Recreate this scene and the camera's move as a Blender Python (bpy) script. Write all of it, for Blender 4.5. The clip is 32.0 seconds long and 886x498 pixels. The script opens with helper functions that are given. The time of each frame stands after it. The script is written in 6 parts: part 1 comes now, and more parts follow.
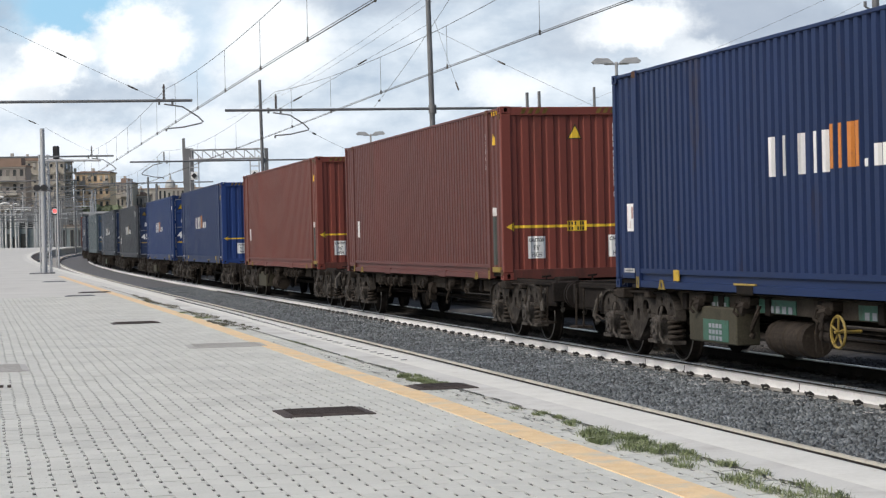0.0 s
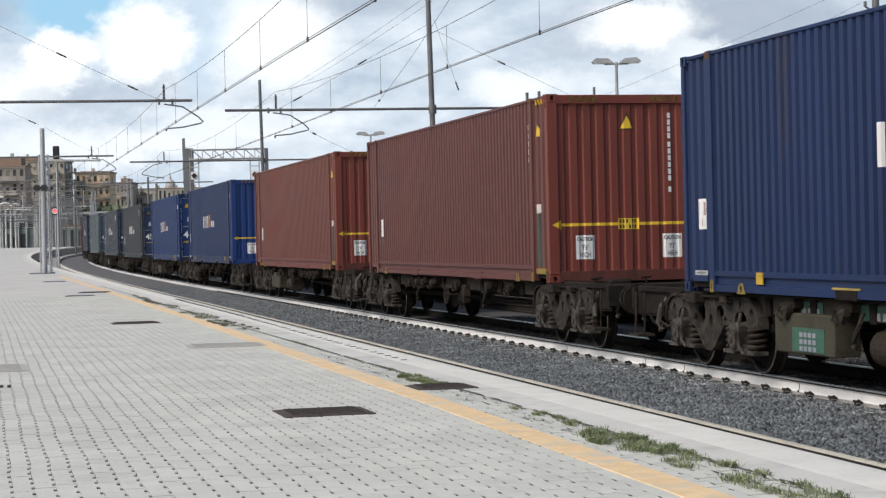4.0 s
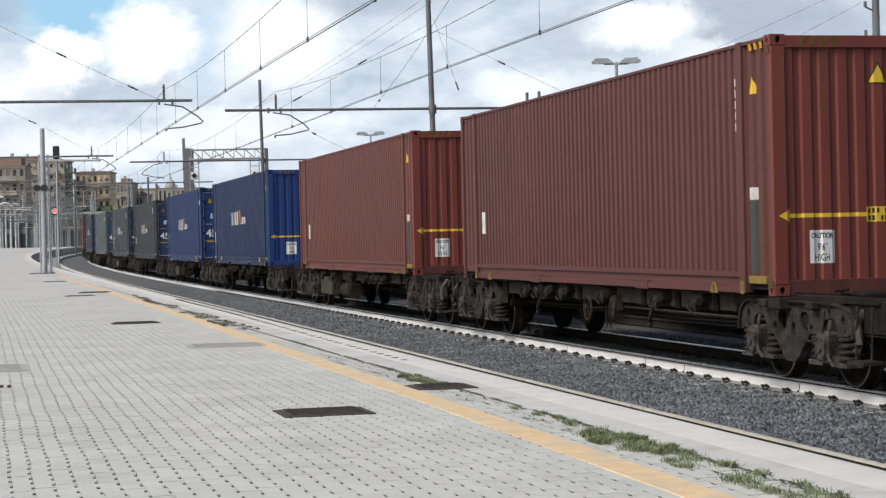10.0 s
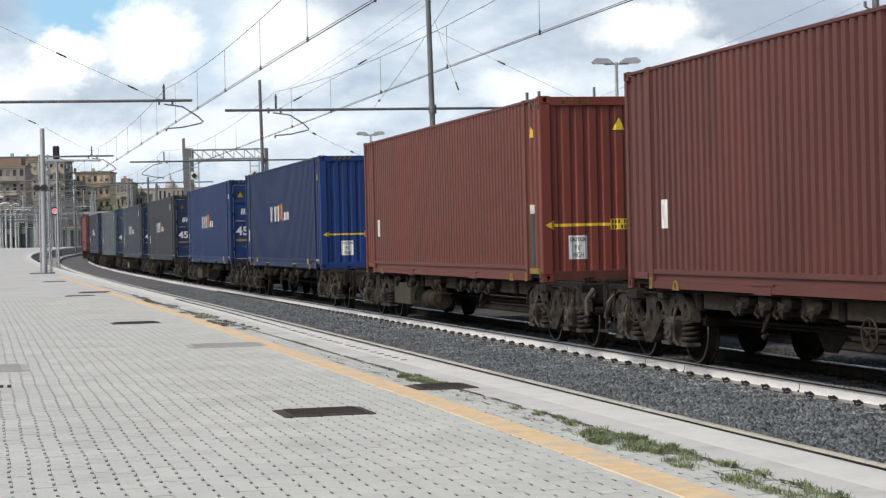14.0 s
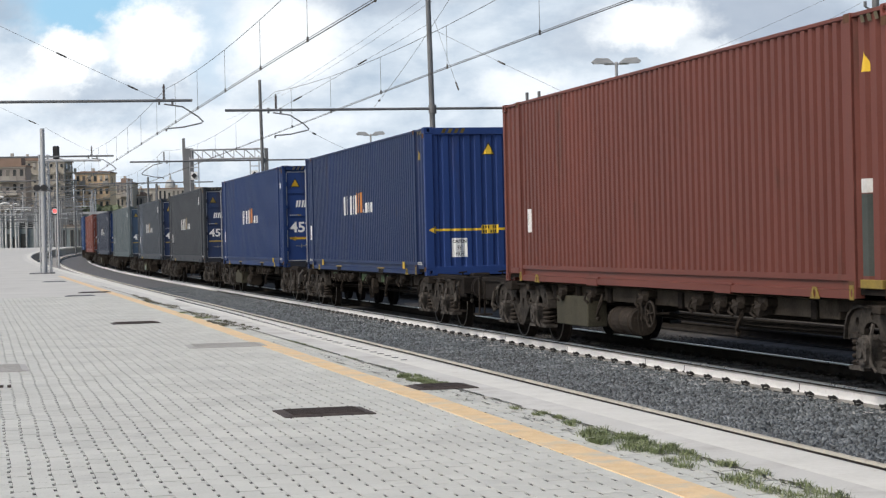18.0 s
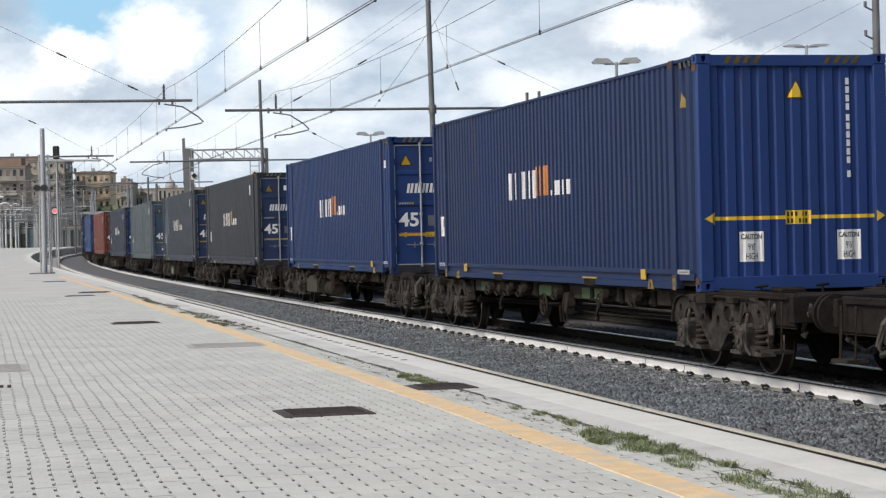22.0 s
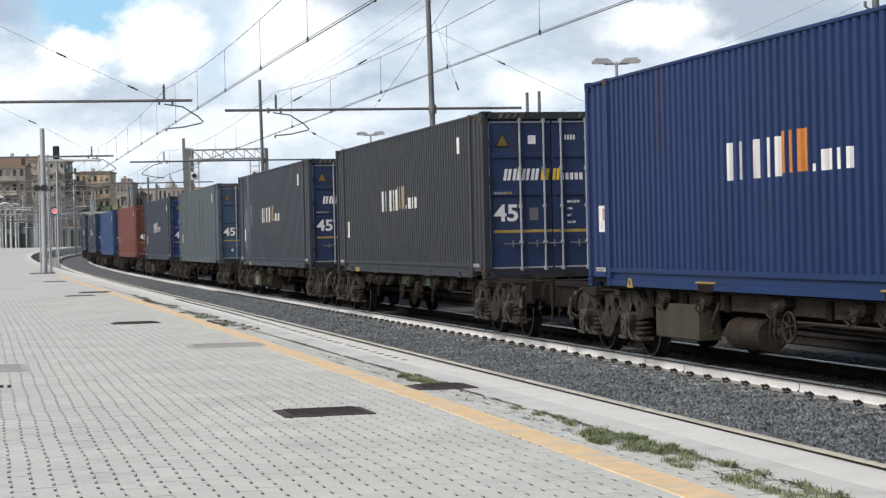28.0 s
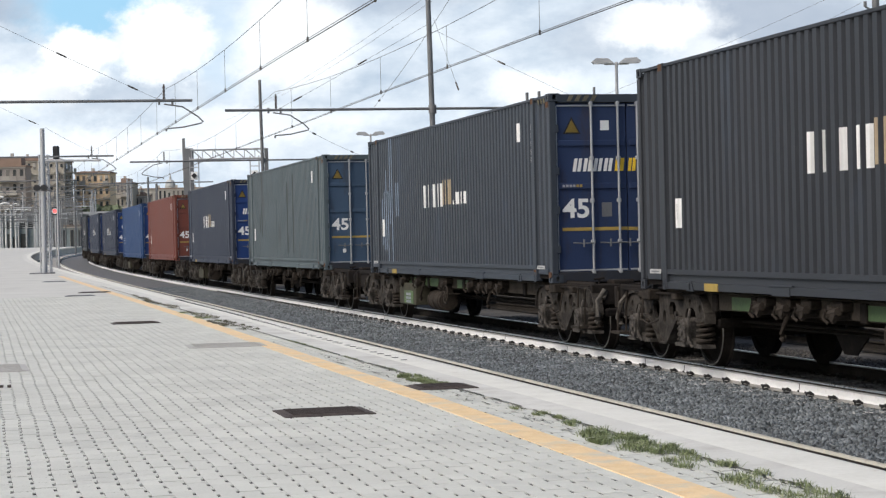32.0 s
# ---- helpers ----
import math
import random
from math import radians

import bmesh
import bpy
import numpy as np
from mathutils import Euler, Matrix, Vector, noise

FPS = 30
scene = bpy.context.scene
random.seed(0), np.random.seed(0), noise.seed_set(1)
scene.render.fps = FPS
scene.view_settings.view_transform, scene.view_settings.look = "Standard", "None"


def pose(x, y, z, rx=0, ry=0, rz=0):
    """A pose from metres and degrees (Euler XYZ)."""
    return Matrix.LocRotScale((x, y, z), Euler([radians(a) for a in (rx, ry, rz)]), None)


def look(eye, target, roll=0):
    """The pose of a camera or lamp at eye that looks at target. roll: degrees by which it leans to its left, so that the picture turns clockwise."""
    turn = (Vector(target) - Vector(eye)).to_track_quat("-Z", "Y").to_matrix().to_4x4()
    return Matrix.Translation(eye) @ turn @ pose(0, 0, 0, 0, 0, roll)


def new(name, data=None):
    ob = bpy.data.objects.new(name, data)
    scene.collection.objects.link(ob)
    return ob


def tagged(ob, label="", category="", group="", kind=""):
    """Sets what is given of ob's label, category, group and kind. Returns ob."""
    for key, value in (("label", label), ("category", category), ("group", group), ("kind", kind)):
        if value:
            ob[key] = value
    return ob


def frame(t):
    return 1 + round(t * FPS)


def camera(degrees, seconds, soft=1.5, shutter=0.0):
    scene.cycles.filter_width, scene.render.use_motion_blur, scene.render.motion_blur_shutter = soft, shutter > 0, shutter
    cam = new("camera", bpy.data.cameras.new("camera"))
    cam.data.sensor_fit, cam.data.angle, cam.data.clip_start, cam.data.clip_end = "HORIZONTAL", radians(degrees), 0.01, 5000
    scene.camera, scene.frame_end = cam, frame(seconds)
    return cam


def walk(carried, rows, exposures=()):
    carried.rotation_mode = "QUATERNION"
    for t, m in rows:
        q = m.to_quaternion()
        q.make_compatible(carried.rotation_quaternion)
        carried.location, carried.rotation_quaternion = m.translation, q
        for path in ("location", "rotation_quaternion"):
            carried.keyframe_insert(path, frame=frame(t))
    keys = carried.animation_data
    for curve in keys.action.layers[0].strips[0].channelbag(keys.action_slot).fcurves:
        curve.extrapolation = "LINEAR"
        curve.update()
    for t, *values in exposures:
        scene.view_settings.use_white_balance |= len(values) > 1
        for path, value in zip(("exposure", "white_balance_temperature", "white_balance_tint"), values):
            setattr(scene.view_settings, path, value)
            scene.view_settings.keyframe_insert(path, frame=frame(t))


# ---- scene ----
from collections import namedtuple

RAIL = -0.59          # top of the rails
BALLAST = -0.785
DECK = 0.378          # underside of the containers
LONG, WIDE, HIGH = 13.716, 2.5, 2.896
GAP_FAR, GAP_NEAR = 5.71, 3.97
EYE = (0.0, 0.0, 1.1)

cam = camera(26.113, 32.0, soft=1.3)
STAND = look(EYE, (0.0, 100.0, 1.1 - 100 * math.tan(radians(0.3207))), roll=-1.2987)
walk(cam, [(0.0, STAND), (32.0, STAND)], exposures=[(0.0, 0.0), (23.0, 0.0), (26.0, 0.03), (28.0, 0.05), (32.0, 0.10)])

# ---- light ----
SUN_ELEVATION, SUN_AZIMUTH = 44.0, 234.0      # azimuth clockwise from +y
world = bpy.data.worlds.new("sky")
scene.world = world
world.use_nodes = True
wn, wl = world.node_tree.nodes, world.node_tree.links
wn.clear()
w_out, w_bg, w_sky = wn.new("ShaderNodeOutputWorld"), wn.new("ShaderNodeBackground"), wn.new("ShaderNodeTexSky")
w_sky.sky_type, w_sky.sun_disc = "NISHITA", False
w_sky.sun_elevation, w_sky.sun_rotation = radians(SUN_ELEVATION), radians(SUN_AZIMUTH)
w_sky.air_density, w_sky.dust_density, w_sky.ozone_density = 1.0, 3.0, 1.0
w_bg.inputs["Strength"].default_value = 0.12
wl.new(w_sky.outputs[0], w_bg.inputs[0])
wl.new(w_bg.outputs[0], w_out.inputs[0])
sun_data = bpy.data.lights.new("sun", "SUN")
sun_data.energy, sun_data.angle, sun_data.color = 2.0, radians(24), (1.0, 0.95, 0.88)
sun = new("sun", sun_data)
_a, _e = radians(SUN_AZIMUTH), radians(SUN_ELEVATION)
SUN_FROM = Vector((math.sin(_a) * math.cos(_e), math.cos(_a) * math.cos(_e), math.sin(_e)))
sun.matrix_world = look(SUN_FROM * 50, (0, 0, 0))


# ---- materials ----
def nodes_of(name):
    m = bpy.data.materials.new(name)
    m.use_nodes = True
    return m, m.node_tree.nodes, m.node_tree.links


def mat(name, dark, light, size=1.0, rough=0.6, metal=0.0, bump=0.0, fine=40.0, dirt=None, dirt_amount=0.0,
        dirt_size=1.5, vary=0.0, island=0.0, streak=1.0, spec=0.4):
    """Two-scale surface: broad tone, fine grain, dirt patches, relief."""
    m, n, l = nodes_of(name)
    b = n["Principled BSDF"]
    b.inputs["Roughness"].default_value, b.inputs["Metallic"].default_value = rough, metal
    b.inputs["Specular IOR Level"].default_value = spec
    co = n.new("ShaderNodeTexCoord")
    mp = n.new("ShaderNodeMapping")
    mp.inputs["Scale"].default_value = (1, 1, 1 / streak)
    l.new(co.outputs["Object"], mp.inputs[0])
    broad, grain = n.new("ShaderNodeTexNoise"), n.new("ShaderNodeTexNoise")
    broad.inputs["Scale"].default_value, grain.inputs["Scale"].default_value = 1 / size, fine
    broad.inputs["Detail"].default_value, grain.inputs["Detail"].default_value = 5, 3
    l.new(mp.outputs[0], broad.inputs["Vector"]), l.new(co.outputs["Object"], grain.inputs["Vector"])
    add = n.new("ShaderNodeMath")
    add.operation = "MULTIPLY_ADD"
    l.new(grain.outputs["Fac"], add.inputs[0])
    add.inputs[1].default_value = 0.55
    l.new(broad.outputs["Fac"], add.inputs[2])
    ramp = n.new("ShaderNodeMapRange")
    ramp.inputs["From Min"].default_value, ramp.inputs["From Max"].default_value = 0.5, 1.05
    l.new(add.outputs[0], ramp.inputs["Value"])
    mix = n.new("ShaderNodeMix")
    mix.data_type = "RGBA"
    mix.inputs["A"].default_value, mix.inputs["B"].default_value = (*dark, 1), (*light, 1)
    l.new(ramp.outputs[0], mix.inputs["Factor"])
    colour = mix.outputs["Result"]
    if dirt:
        spots = n.new("ShaderNodeTexNoise")
        spots.inputs["Scale"].default_value, spots.inputs["Detail"].default_value, spots.inputs["Roughness"].default_value = 1 / dirt_size, 8, 0.7
        l.new(mp.outputs[0], spots.inputs["Vector"])
        edge = n.new("ShaderNodeMapRange")
        edge.inputs["From Min"].default_value, edge.inputs["From Max"].default_value = 0.68 - 0.3 * dirt_amount, 0.86 - 0.3 * dirt_amount
        edge.inputs["To Max"].default_value = 0.85
        l.new(spots.outputs["Fac"], edge.inputs["Value"])
        over = n.new("ShaderNodeMix")
        over.data_type = "RGBA"
        over.inputs["B"].default_value = (*dirt, 1)
        l.new(edge.outputs[0], over.inputs["Factor"]), l.new(colour, over.inputs["A"])
        colour = over.outputs["Result"]
    if vary or island:
        src = n.new("ShaderNodeObjectInfo").outputs["Random"] if vary else n.new("ShaderNodeNewGeometry").outputs["Random Per Island"]
        amount = vary or island
        rng = n.new("ShaderNodeMapRange")
        rng.inputs["To Min"].default_value, rng.inputs["To Max"].default_value = 1 - amount, 1 + amount
        l.new(src, rng.inputs["Value"])
        hsv = n.new("ShaderNodeHueSaturation")
        l.new(rng.outputs[0], hsv.inputs["Value"]), l.new(colour, hsv.inputs["Color"])
        colour = hsv.outputs["Color"]
    l.new(colour, b.inputs["Base Color"])
    rv = n.new("ShaderNodeMapRange")
    rv.inputs["To Min"].default_value, rv.inputs["To Max"].default_value = max(rough - 0.12, 0.05), min(rough + 0.12, 1)
    l.new(broad.outputs["Fac"], rv.inputs["Value"]), l.new(rv.outputs[0], b.inputs["Roughness"])
    if bump:
        bp = n.new("ShaderNodeBump")
        bp.inputs["Distance"].default_value, bp.inputs["Strength"].default_value = bump, 0.7
        l.new(grain.outputs["Fac"], bp.inputs["Height"]), l.new(bp.outputs[0], b.inputs["Normal"])
    return m


def paint(name, c, dirt=(0.05, 0.035, 0.025), amount=0.35, rough=0.5):
    d = tuple(v * 0.82 for v in c)
    e = tuple(min(v * 1.15, 1) for v in c)
    return mat(name, d, e, 1.2, rough, 0.0, 0.0006, 60, dirt, amount, 0.7, streak=4.0, spec=0.3)


# Blank ends get a brighter version of their container's side colour
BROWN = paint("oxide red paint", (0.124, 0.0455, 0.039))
BROWN_END = paint("oxide red, brighter for ends", (0.205, 0.056, 0.042))
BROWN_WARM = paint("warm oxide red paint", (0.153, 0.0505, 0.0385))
RED = paint("faded red paint", (0.170, 0.054, 0.039))
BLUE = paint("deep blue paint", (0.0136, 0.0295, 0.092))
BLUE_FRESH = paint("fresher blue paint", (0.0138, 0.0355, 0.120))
BLUE_END = paint("deep blue, brighter for ends", (0.023, 0.055, 0.195))
BLUE_DOOR = paint("door blue paint", (0.021, 0.050, 0.170), amount=0.35)
BLUE_PALE = paint("pale blue paint", (0.027, 0.064, 0.165))
DARK = paint("charcoal paint", (0.038, 0.042, 0.050), (0.048, 0.062, 0.085), 0.38)
DARK_SCUFFED = paint("scuffed charcoal paint", (0.046, 0.055, 0.069), (0.055, 0.075, 0.11), 0.45)
BLUE_DOOR_WORN = paint("worn door blue paint", (0.028, 0.046, 0.108), amount=0.45)
SLATE = paint("slate blue paint", (0.035, 0.043, 0.067))
PALE = paint("pale blue grey paint", (0.093, 0.119, 0.130), amount=0.5)
DOOR_FADED = paint("faded blue door paint", (0.058, 0.095, 0.150), amount=0.45)
NAVY = paint("shaded navy paint", (0.035, 0.044, 0.070))
GALV = mat("galvanised steel", (0.36, 0.37, 0.38), (0.50, 0.51, 0.52), 0.6, 0.5, 0.25, 0.0004, 50, (0.2, 0.17, 0.14), 0.25)
GALV_DARK = mat("weathered steel", (0.13, 0.135, 0.14), (0.21, 0.215, 0.22), 0.6, 0.6, 0.1, 0.0005, 50, (0.08, 0.06, 0.05), 0.3)
BAR_STEEL = mat("locking bar steel", (0.32, 0.33, 0.35), (0.48, 0.49, 0.5), 0.4, 0.4, 0.3, 0.0004, 80)
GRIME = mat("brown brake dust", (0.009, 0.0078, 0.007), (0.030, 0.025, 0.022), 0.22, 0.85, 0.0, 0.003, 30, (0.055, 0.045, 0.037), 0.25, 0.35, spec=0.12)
GRIME_PALE = mat("dusty wagon steel", (0.018, 0.015, 0.0125), (0.056, 0.046, 0.038), 0.25, 0.8, 0.0, 0.003, 28, (0.10, 0.08, 0.064), 0.26, 0.2, spec=0.12)
OLIVE = mat("olive grey wagon paint", (0.045, 0.042, 0.031), (0.085, 0.080, 0.058), 0.4, 0.7, 0.0, 0.002, 40, (0.03, 0.026, 0.02), 0.4, 0.3, spec=0.15)
GREEN = mat("dusty green paint", (0.06, 0.10, 0.045), (0.12, 0.19, 0.08), 0.4, 0.6, 0.0, 0.001, 45, (0.06, 0.05, 0.04), 0.4)
GREEN_BRIGHT = mat("sea green paint", (0.035, 0.10, 0.075), (0.07, 0.175, 0.125), 0.3, 0.6, 0.0, 0.001, 45, (0.05, 0.042, 0.035), 0.6, 0.3)
TREAD = mat("worn wheel tread", (0.16, 0.15, 0.14), (0.34, 0.33, 0.32), 0.3, 0.35, 0.8, 0.0003, 60)
PANEL = mat("dark green grey panel", (0.045, 0.055, 0.05), (0.07, 0.08, 0.072), 0.4, 0.6)
WHITE = mat("white decal", (0.74, 0.74, 0.72), (0.88, 0.88, 0.86), 0.5, 0.5, 0, 0, 50, (0.3, 0.27, 0.24), 0.2)
WHITE_DIM = mat("faded white decal", (0.22, 0.24, 0.28), (0.36, 0.37, 0.40), 0.3, 0.6)
PLATE_WHITE = mat("white plate", (0.82, 0.82, 0.80), (0.92, 0.92, 0.90), 0.3, 0.5, 0, 0, 50, (0.5, 0.45, 0.4), 0.15, 0.2)
POST_WHITE = mat("pale painted post", (0.58, 0.58, 0.57), (0.74, 0.74, 0.72), 0.8, 0.6, 0, 0, 20, (0.3, 0.28, 0.25), 0.3, 0.6)
ORANGE = mat("orange decal", (0.50, 0.17, 0.03), (0.68, 0.27, 0.06), 0.5, 0.5, 0, 0, 50, (0.12, 0.07, 0.06), 0.4, 0.2)
GOLD = mat("dirty gold decal", (0.46, 0.29, 0.025), (0.64, 0.43, 0.05), 0.3, 0.5, 0, 0, 50, (0.09, 0.06, 0.03), 0.4, 0.12)
ACCENT_FADED = mat("faded brown grey decal", (0.29, 0.22, 0.14), (0.46, 0.37, 0.24), 0.3, 0.6, 0, 0, 50, (0.10, 0.085, 0.07), 0.45, 0.15)
YELLOW = mat("yellow decal", (0.78, 0.50, 0.035), (0.93, 0.64, 0.06), 0.4, 0.5, 0, 0, 50, (0.15, 0.1, 0.05), 0.3)
DULL_YELLOW = mat("dirty yellow paint", (0.18, 0.13, 0.03), (0.32, 0.23, 0.05), 0.2, 0.6, 0, 0, 50, (0.08, 0.06, 0.035), 0.5, 0.15)
BLACK = mat("black rubber", (0.012, 0.012, 0.012), (0.03, 0.03, 0.03), 0.4, 0.7)
CONCRETE = mat("coping concrete", (0.59, 0.58, 0.535), (0.705, 0.695, 0.645), 0.9, 0.85, 0, 0.0015, 45, (0.46, 0.435, 0.395), 0.6, 0.8)
PAVER = mat("grey paving block", (0.54, 0.54, 0.49), (0.67, 0.67, 0.61), 0.9, 0.85, 0, 0.002, 55, (0.45, 0.45, 0.42), 0.42, 1.1, island=0.045)
PAVER_ONE = mat("grey loose paving block", (0.54, 0.54, 0.49), (0.67, 0.67, 0.61), 0.9, 0.85, 0, 0.002, 55, (0.45, 0.45, 0.42), 0.42, 1.1, vary=0.045)
SLOT = mat("drain slot soil", (0.018, 0.017, 0.016), (0.04, 0.038, 0.035), 0.2, 0.95)
LINE = mat("worn yellow line paint", (0.74, 0.52, 0.27), (0.90, 0.69, 0.42), 0.14, 0.8, 0, 0.002, 60, (0.60, 0.56, 0.48), 0.62, 0.30)
STONE = mat("grey ballast stone", (0.080, 0.090, 0.096), (0.19, 0.208, 0.218), 0.5, 0.9, 0, 0.003, 60, island=0.6)
BED = mat("ballast bed", (0.085, 0.086, 0.090), (0.19, 0.193, 0.20), 0.06, 0.95, 0, 0.03, 22, (0.05, 0.045, 0.04), 0.3)
DUSTY_BED = mat("pale dusty ballast", (0.26, 0.25, 0.23), (0.44, 0.42, 0.39), 0.08, 0.95, 0, 0.02, 20, (0.17, 0.16, 0.15), 0.4, 0.5)
# Sleeper colour darkened to paint the shade beneath the train
TIE = mat("shaded sleeper", (0.095, 0.088, 0.081), (0.20, 0.187, 0.172), 0.3, 0.95, 0, 0.002, 25, (0.02, 0.018, 0.017), 0.4, 0.3, vary=0.15, spec=0.05)
DUSTY = mat("pale dusty steel", (0.040, 0.034, 0.028), (0.088, 0.076, 0.063), 0.35, 0.85, 0, 0.002, 35, (0.022, 0.018, 0.015), 0.4, 0.3, spec=0.1)
# Concrete darkened in colour where the train shades the far platform
SHADED_CONCRETE = mat("shaded concrete", (0.075, 0.070, 0.065), (0.14, 0.132, 0.122), 0.8, 0.95, 0, 0.002, 25, (0.05, 0.046, 0.042), 0.4, 0.6, spec=0.05)
COVER_GREY = mat("weathered concrete cover", (0.40, 0.39, 0.37), (0.50, 0.49, 0.46), 0.3, 0.9, 0, 0.001, 40, (0.30, 0.29, 0.27), 0.4, 0.3)
# Bed colour with the train's shade painted in
SHADED_BED = mat("shaded track bed", (0.058, 0.054, 0.050), (0.14, 0.131, 0.121), 0.3, 0.98, 0, 0.01, 25, spec=0.02)
# Dark rail colour: painted shade on flanks and far rails, plus weld seams
RAIL_SHADE_SEAM = mat("dark rail shade and weld seam", (0.020, 0.018, 0.016), (0.045, 0.04, 0.036), 0.3, 0.9, 0, 0.001, 25, spec=0.05)
RAIL_SIDE = mat("white painted rail", (0.68, 0.675, 0.66), (0.81, 0.805, 0.79), 0.35, 0.78, 0.0, 0.0008, 40, (0.40, 0.375, 0.33), 0.34, 0.09, spec=0.1)
RAIL_PLATFORM = mat("limewashed rail web", (0.42, 0.40, 0.34), (0.60, 0.58, 0.50), 0.5, 0.85, 0, 0.001, 30, (0.10, 0.085, 0.07), 0.4, 0.2, spec=0.1)
RAIL_DULL = mat("dull cream rail head", (0.52, 0.49, 0.40), (0.70, 0.66, 0.55), 0.6, 0.6, 0.2, 0.0005, 50, (0.20, 0.15, 0.11), 0.45, 0.15)
RAIL_RUST = mat("rusty rail flank", (0.12, 0.085, 0.06), (0.24, 0.17, 0.12), 0.7, 0.8, 0.0, 0.0006, 40)
RAIL_TOP = mat("polished rail head", (0.35, 0.34, 0.33), (0.52, 0.51, 0.50), 0.5, 0.3, 0.8, 0, 40)
SLEEPER = mat("sleeper concrete", (0.34, 0.335, 0.32), (0.48, 0.475, 0.46), 0.5, 0.9, 0, 0.001, 40, (0.2, 0.19, 0.18), 0.4, vary=0.12)
IRON = mat("cast iron cover", (0.050, 0.040, 0.036), (0.095, 0.075, 0.066), 0.3, 0.8, 0.1, 0.001, 60)
GRASS = mat("dry green grass", (0.15, 0.19, 0.08), (0.27, 0.30, 0.16), 0.3, 0.8, 0, 0, 30, island=0.35)
DRY = mat("dark dry weeds", (0.075, 0.075, 0.05), (0.16, 0.15, 0.10), 0.3, 0.9, 0, 0, 30, island=0.35)
EARTH = mat("dry earth and weeds", (0.14, 0.14, 0.10), (0.25, 0.24, 0.18), 3.0, 0.95, 0, 0.01, 8, (0.09, 0.12, 0.05), 0.5, 4.0)
ASPHALT = mat("pale platform asphalt", (0.52, 0.51, 0.47), (0.65, 0.64, 0.595), 1.6, 0.9, 0, 0.001, 30, (0.40, 0.39, 0.36), 0.42, 1.8)
WALL_PALE = mat("pale concrete facade", (0.42, 0.42, 0.41), (0.52, 0.52, 0.51), 3.0, 0.85, 0, 0.001, 20, (0.33, 0.33, 0.32), 0.3)
# Ochre, brown and roof colours are lightened to include distance haze
OCHRE = mat("hazed ochre render", (0.72, 0.53, 0.33), (0.82, 0.63, 0.42), 6.0, 0.9, 0, 0.002, 3, (0.30, 0.22, 0.12), 0.3, 8)
UMBER = mat("hazed brown brick render", (0.29, 0.262, 0.238), (0.39, 0.358, 0.33), 6.0, 0.9, 0, 0.002, 3, (0.14, 0.10, 0.08), 0.3, 8)
BEIGE = mat("grey beige render", (0.34, 0.30, 0.25), (0.45, 0.41, 0.34), 6.0, 0.9, 0, 0.002, 3)
SLAB = mat("pale balcony concrete", (0.38, 0.35, 0.31), (0.50, 0.47, 0.42), 3.0, 0.9)
ROOF = mat("hazed brown roof", (0.24, 0.17, 0.13), (0.33, 0.24, 0.19), 3.0, 0.9)
FAR_PANE = mat("dusty far window", (0.12, 0.11, 0.10), (0.21, 0.195, 0.18), 2.0, 0.3)
PANE = mat("dark window glass", (0.03, 0.035, 0.04), (0.07, 0.075, 0.08), 2.0, 0.15)
WOODS = mat("far foliage", (0.085, 0.105, 0.065), (0.14, 0.165, 0.10), 2.0, 0.9, 0, 0, 10, island=0.3)
NOSING = mat("worn coping edge", (0.66, 0.648, 0.585), (0.80, 0.787, 0.72), 0.3, 0.85, 0, 0.002, 30, (0.42, 0.36, 0.28), 0.24, 0.12)
FOOT = mat("dusty rail foot", (0.22, 0.215, 0.20), (0.36, 0.35, 0.33), 0.3, 0.9, 0, 0.001, 30, (0.10, 0.09, 0.08), 0.45, 0.2, spec=0.1)
SHED = mat("grey blue shed cladding", (0.16, 0.195, 0.205), (0.25, 0.29, 0.30), 2.0, 0.8, 0, 0.002, 4, (0.13, 0.135, 0.13), 0.4, 2.0)
SIGNAL_BLACK = mat("black signal housing", (0.014, 0.014, 0.016), (0.03, 0.03, 0.032), 0.5, 0.5)
WIRE = mat("copper wire", (0.07, 0.065, 0.06), (0.12, 0.11, 0.10), 0.5, 0.6, 0.3)
INSULATOR = mat("brown insulator", (0.04, 0.03, 0.03), (0.08, 0.06, 0.055), 0.5, 0.4)


def glow(name, c, k):
    m, n, l = nodes_of(name)
    b = n["Principled BSDF"]
    b.inputs["Base Color"].default_value = (*c, 1)
    b.inputs["Emission Color"].default_value, b.inputs["Emission Strength"].default_value = (*c, 1), k
    return m


RED_LIGHT = glow("red signal light", (1.0, 0.06, 0.06), 3.0)


# ---- small builders ----
def box(bm, x0, x1, y0, y1, z0, z1, bevel=0.0):
    v = [bm.verts.new((x, y, z)) for x in (x0, x1) for y in (y0, y1) for z in (z0, z1)]
    f = [bm.faces.new([v[i] for i in q]) for q in ((0, 1, 3, 2), (4, 6, 7, 5), (0, 4, 5, 1), (2, 3, 7, 6), (0, 2, 6, 4), (1, 5, 7, 3))]
    if bevel:
        es = list({e for q in f for e in q.edges})
        bmesh.ops.bevel(bm, geom=es, offset=bevel, segments=1, affect="EDGES")


def rod(bm, a, b, r, n=8, r2=None):
    a, b = Vector(a), Vector(b)
    q = (b - a).to_track_quat("Z", "Y").to_matrix()
    rings = []
    for p, rr in ((a, r), (b, r if r2 is None else r2)):
        rings.append([bm.verts.new(p + q @ Vector((rr * math.cos(2 * math.pi * i / n), rr * math.sin(2 * math.pi * i / n), 0))) for i in range(n)])
    for i in range(n):
        j = (i + 1) % n
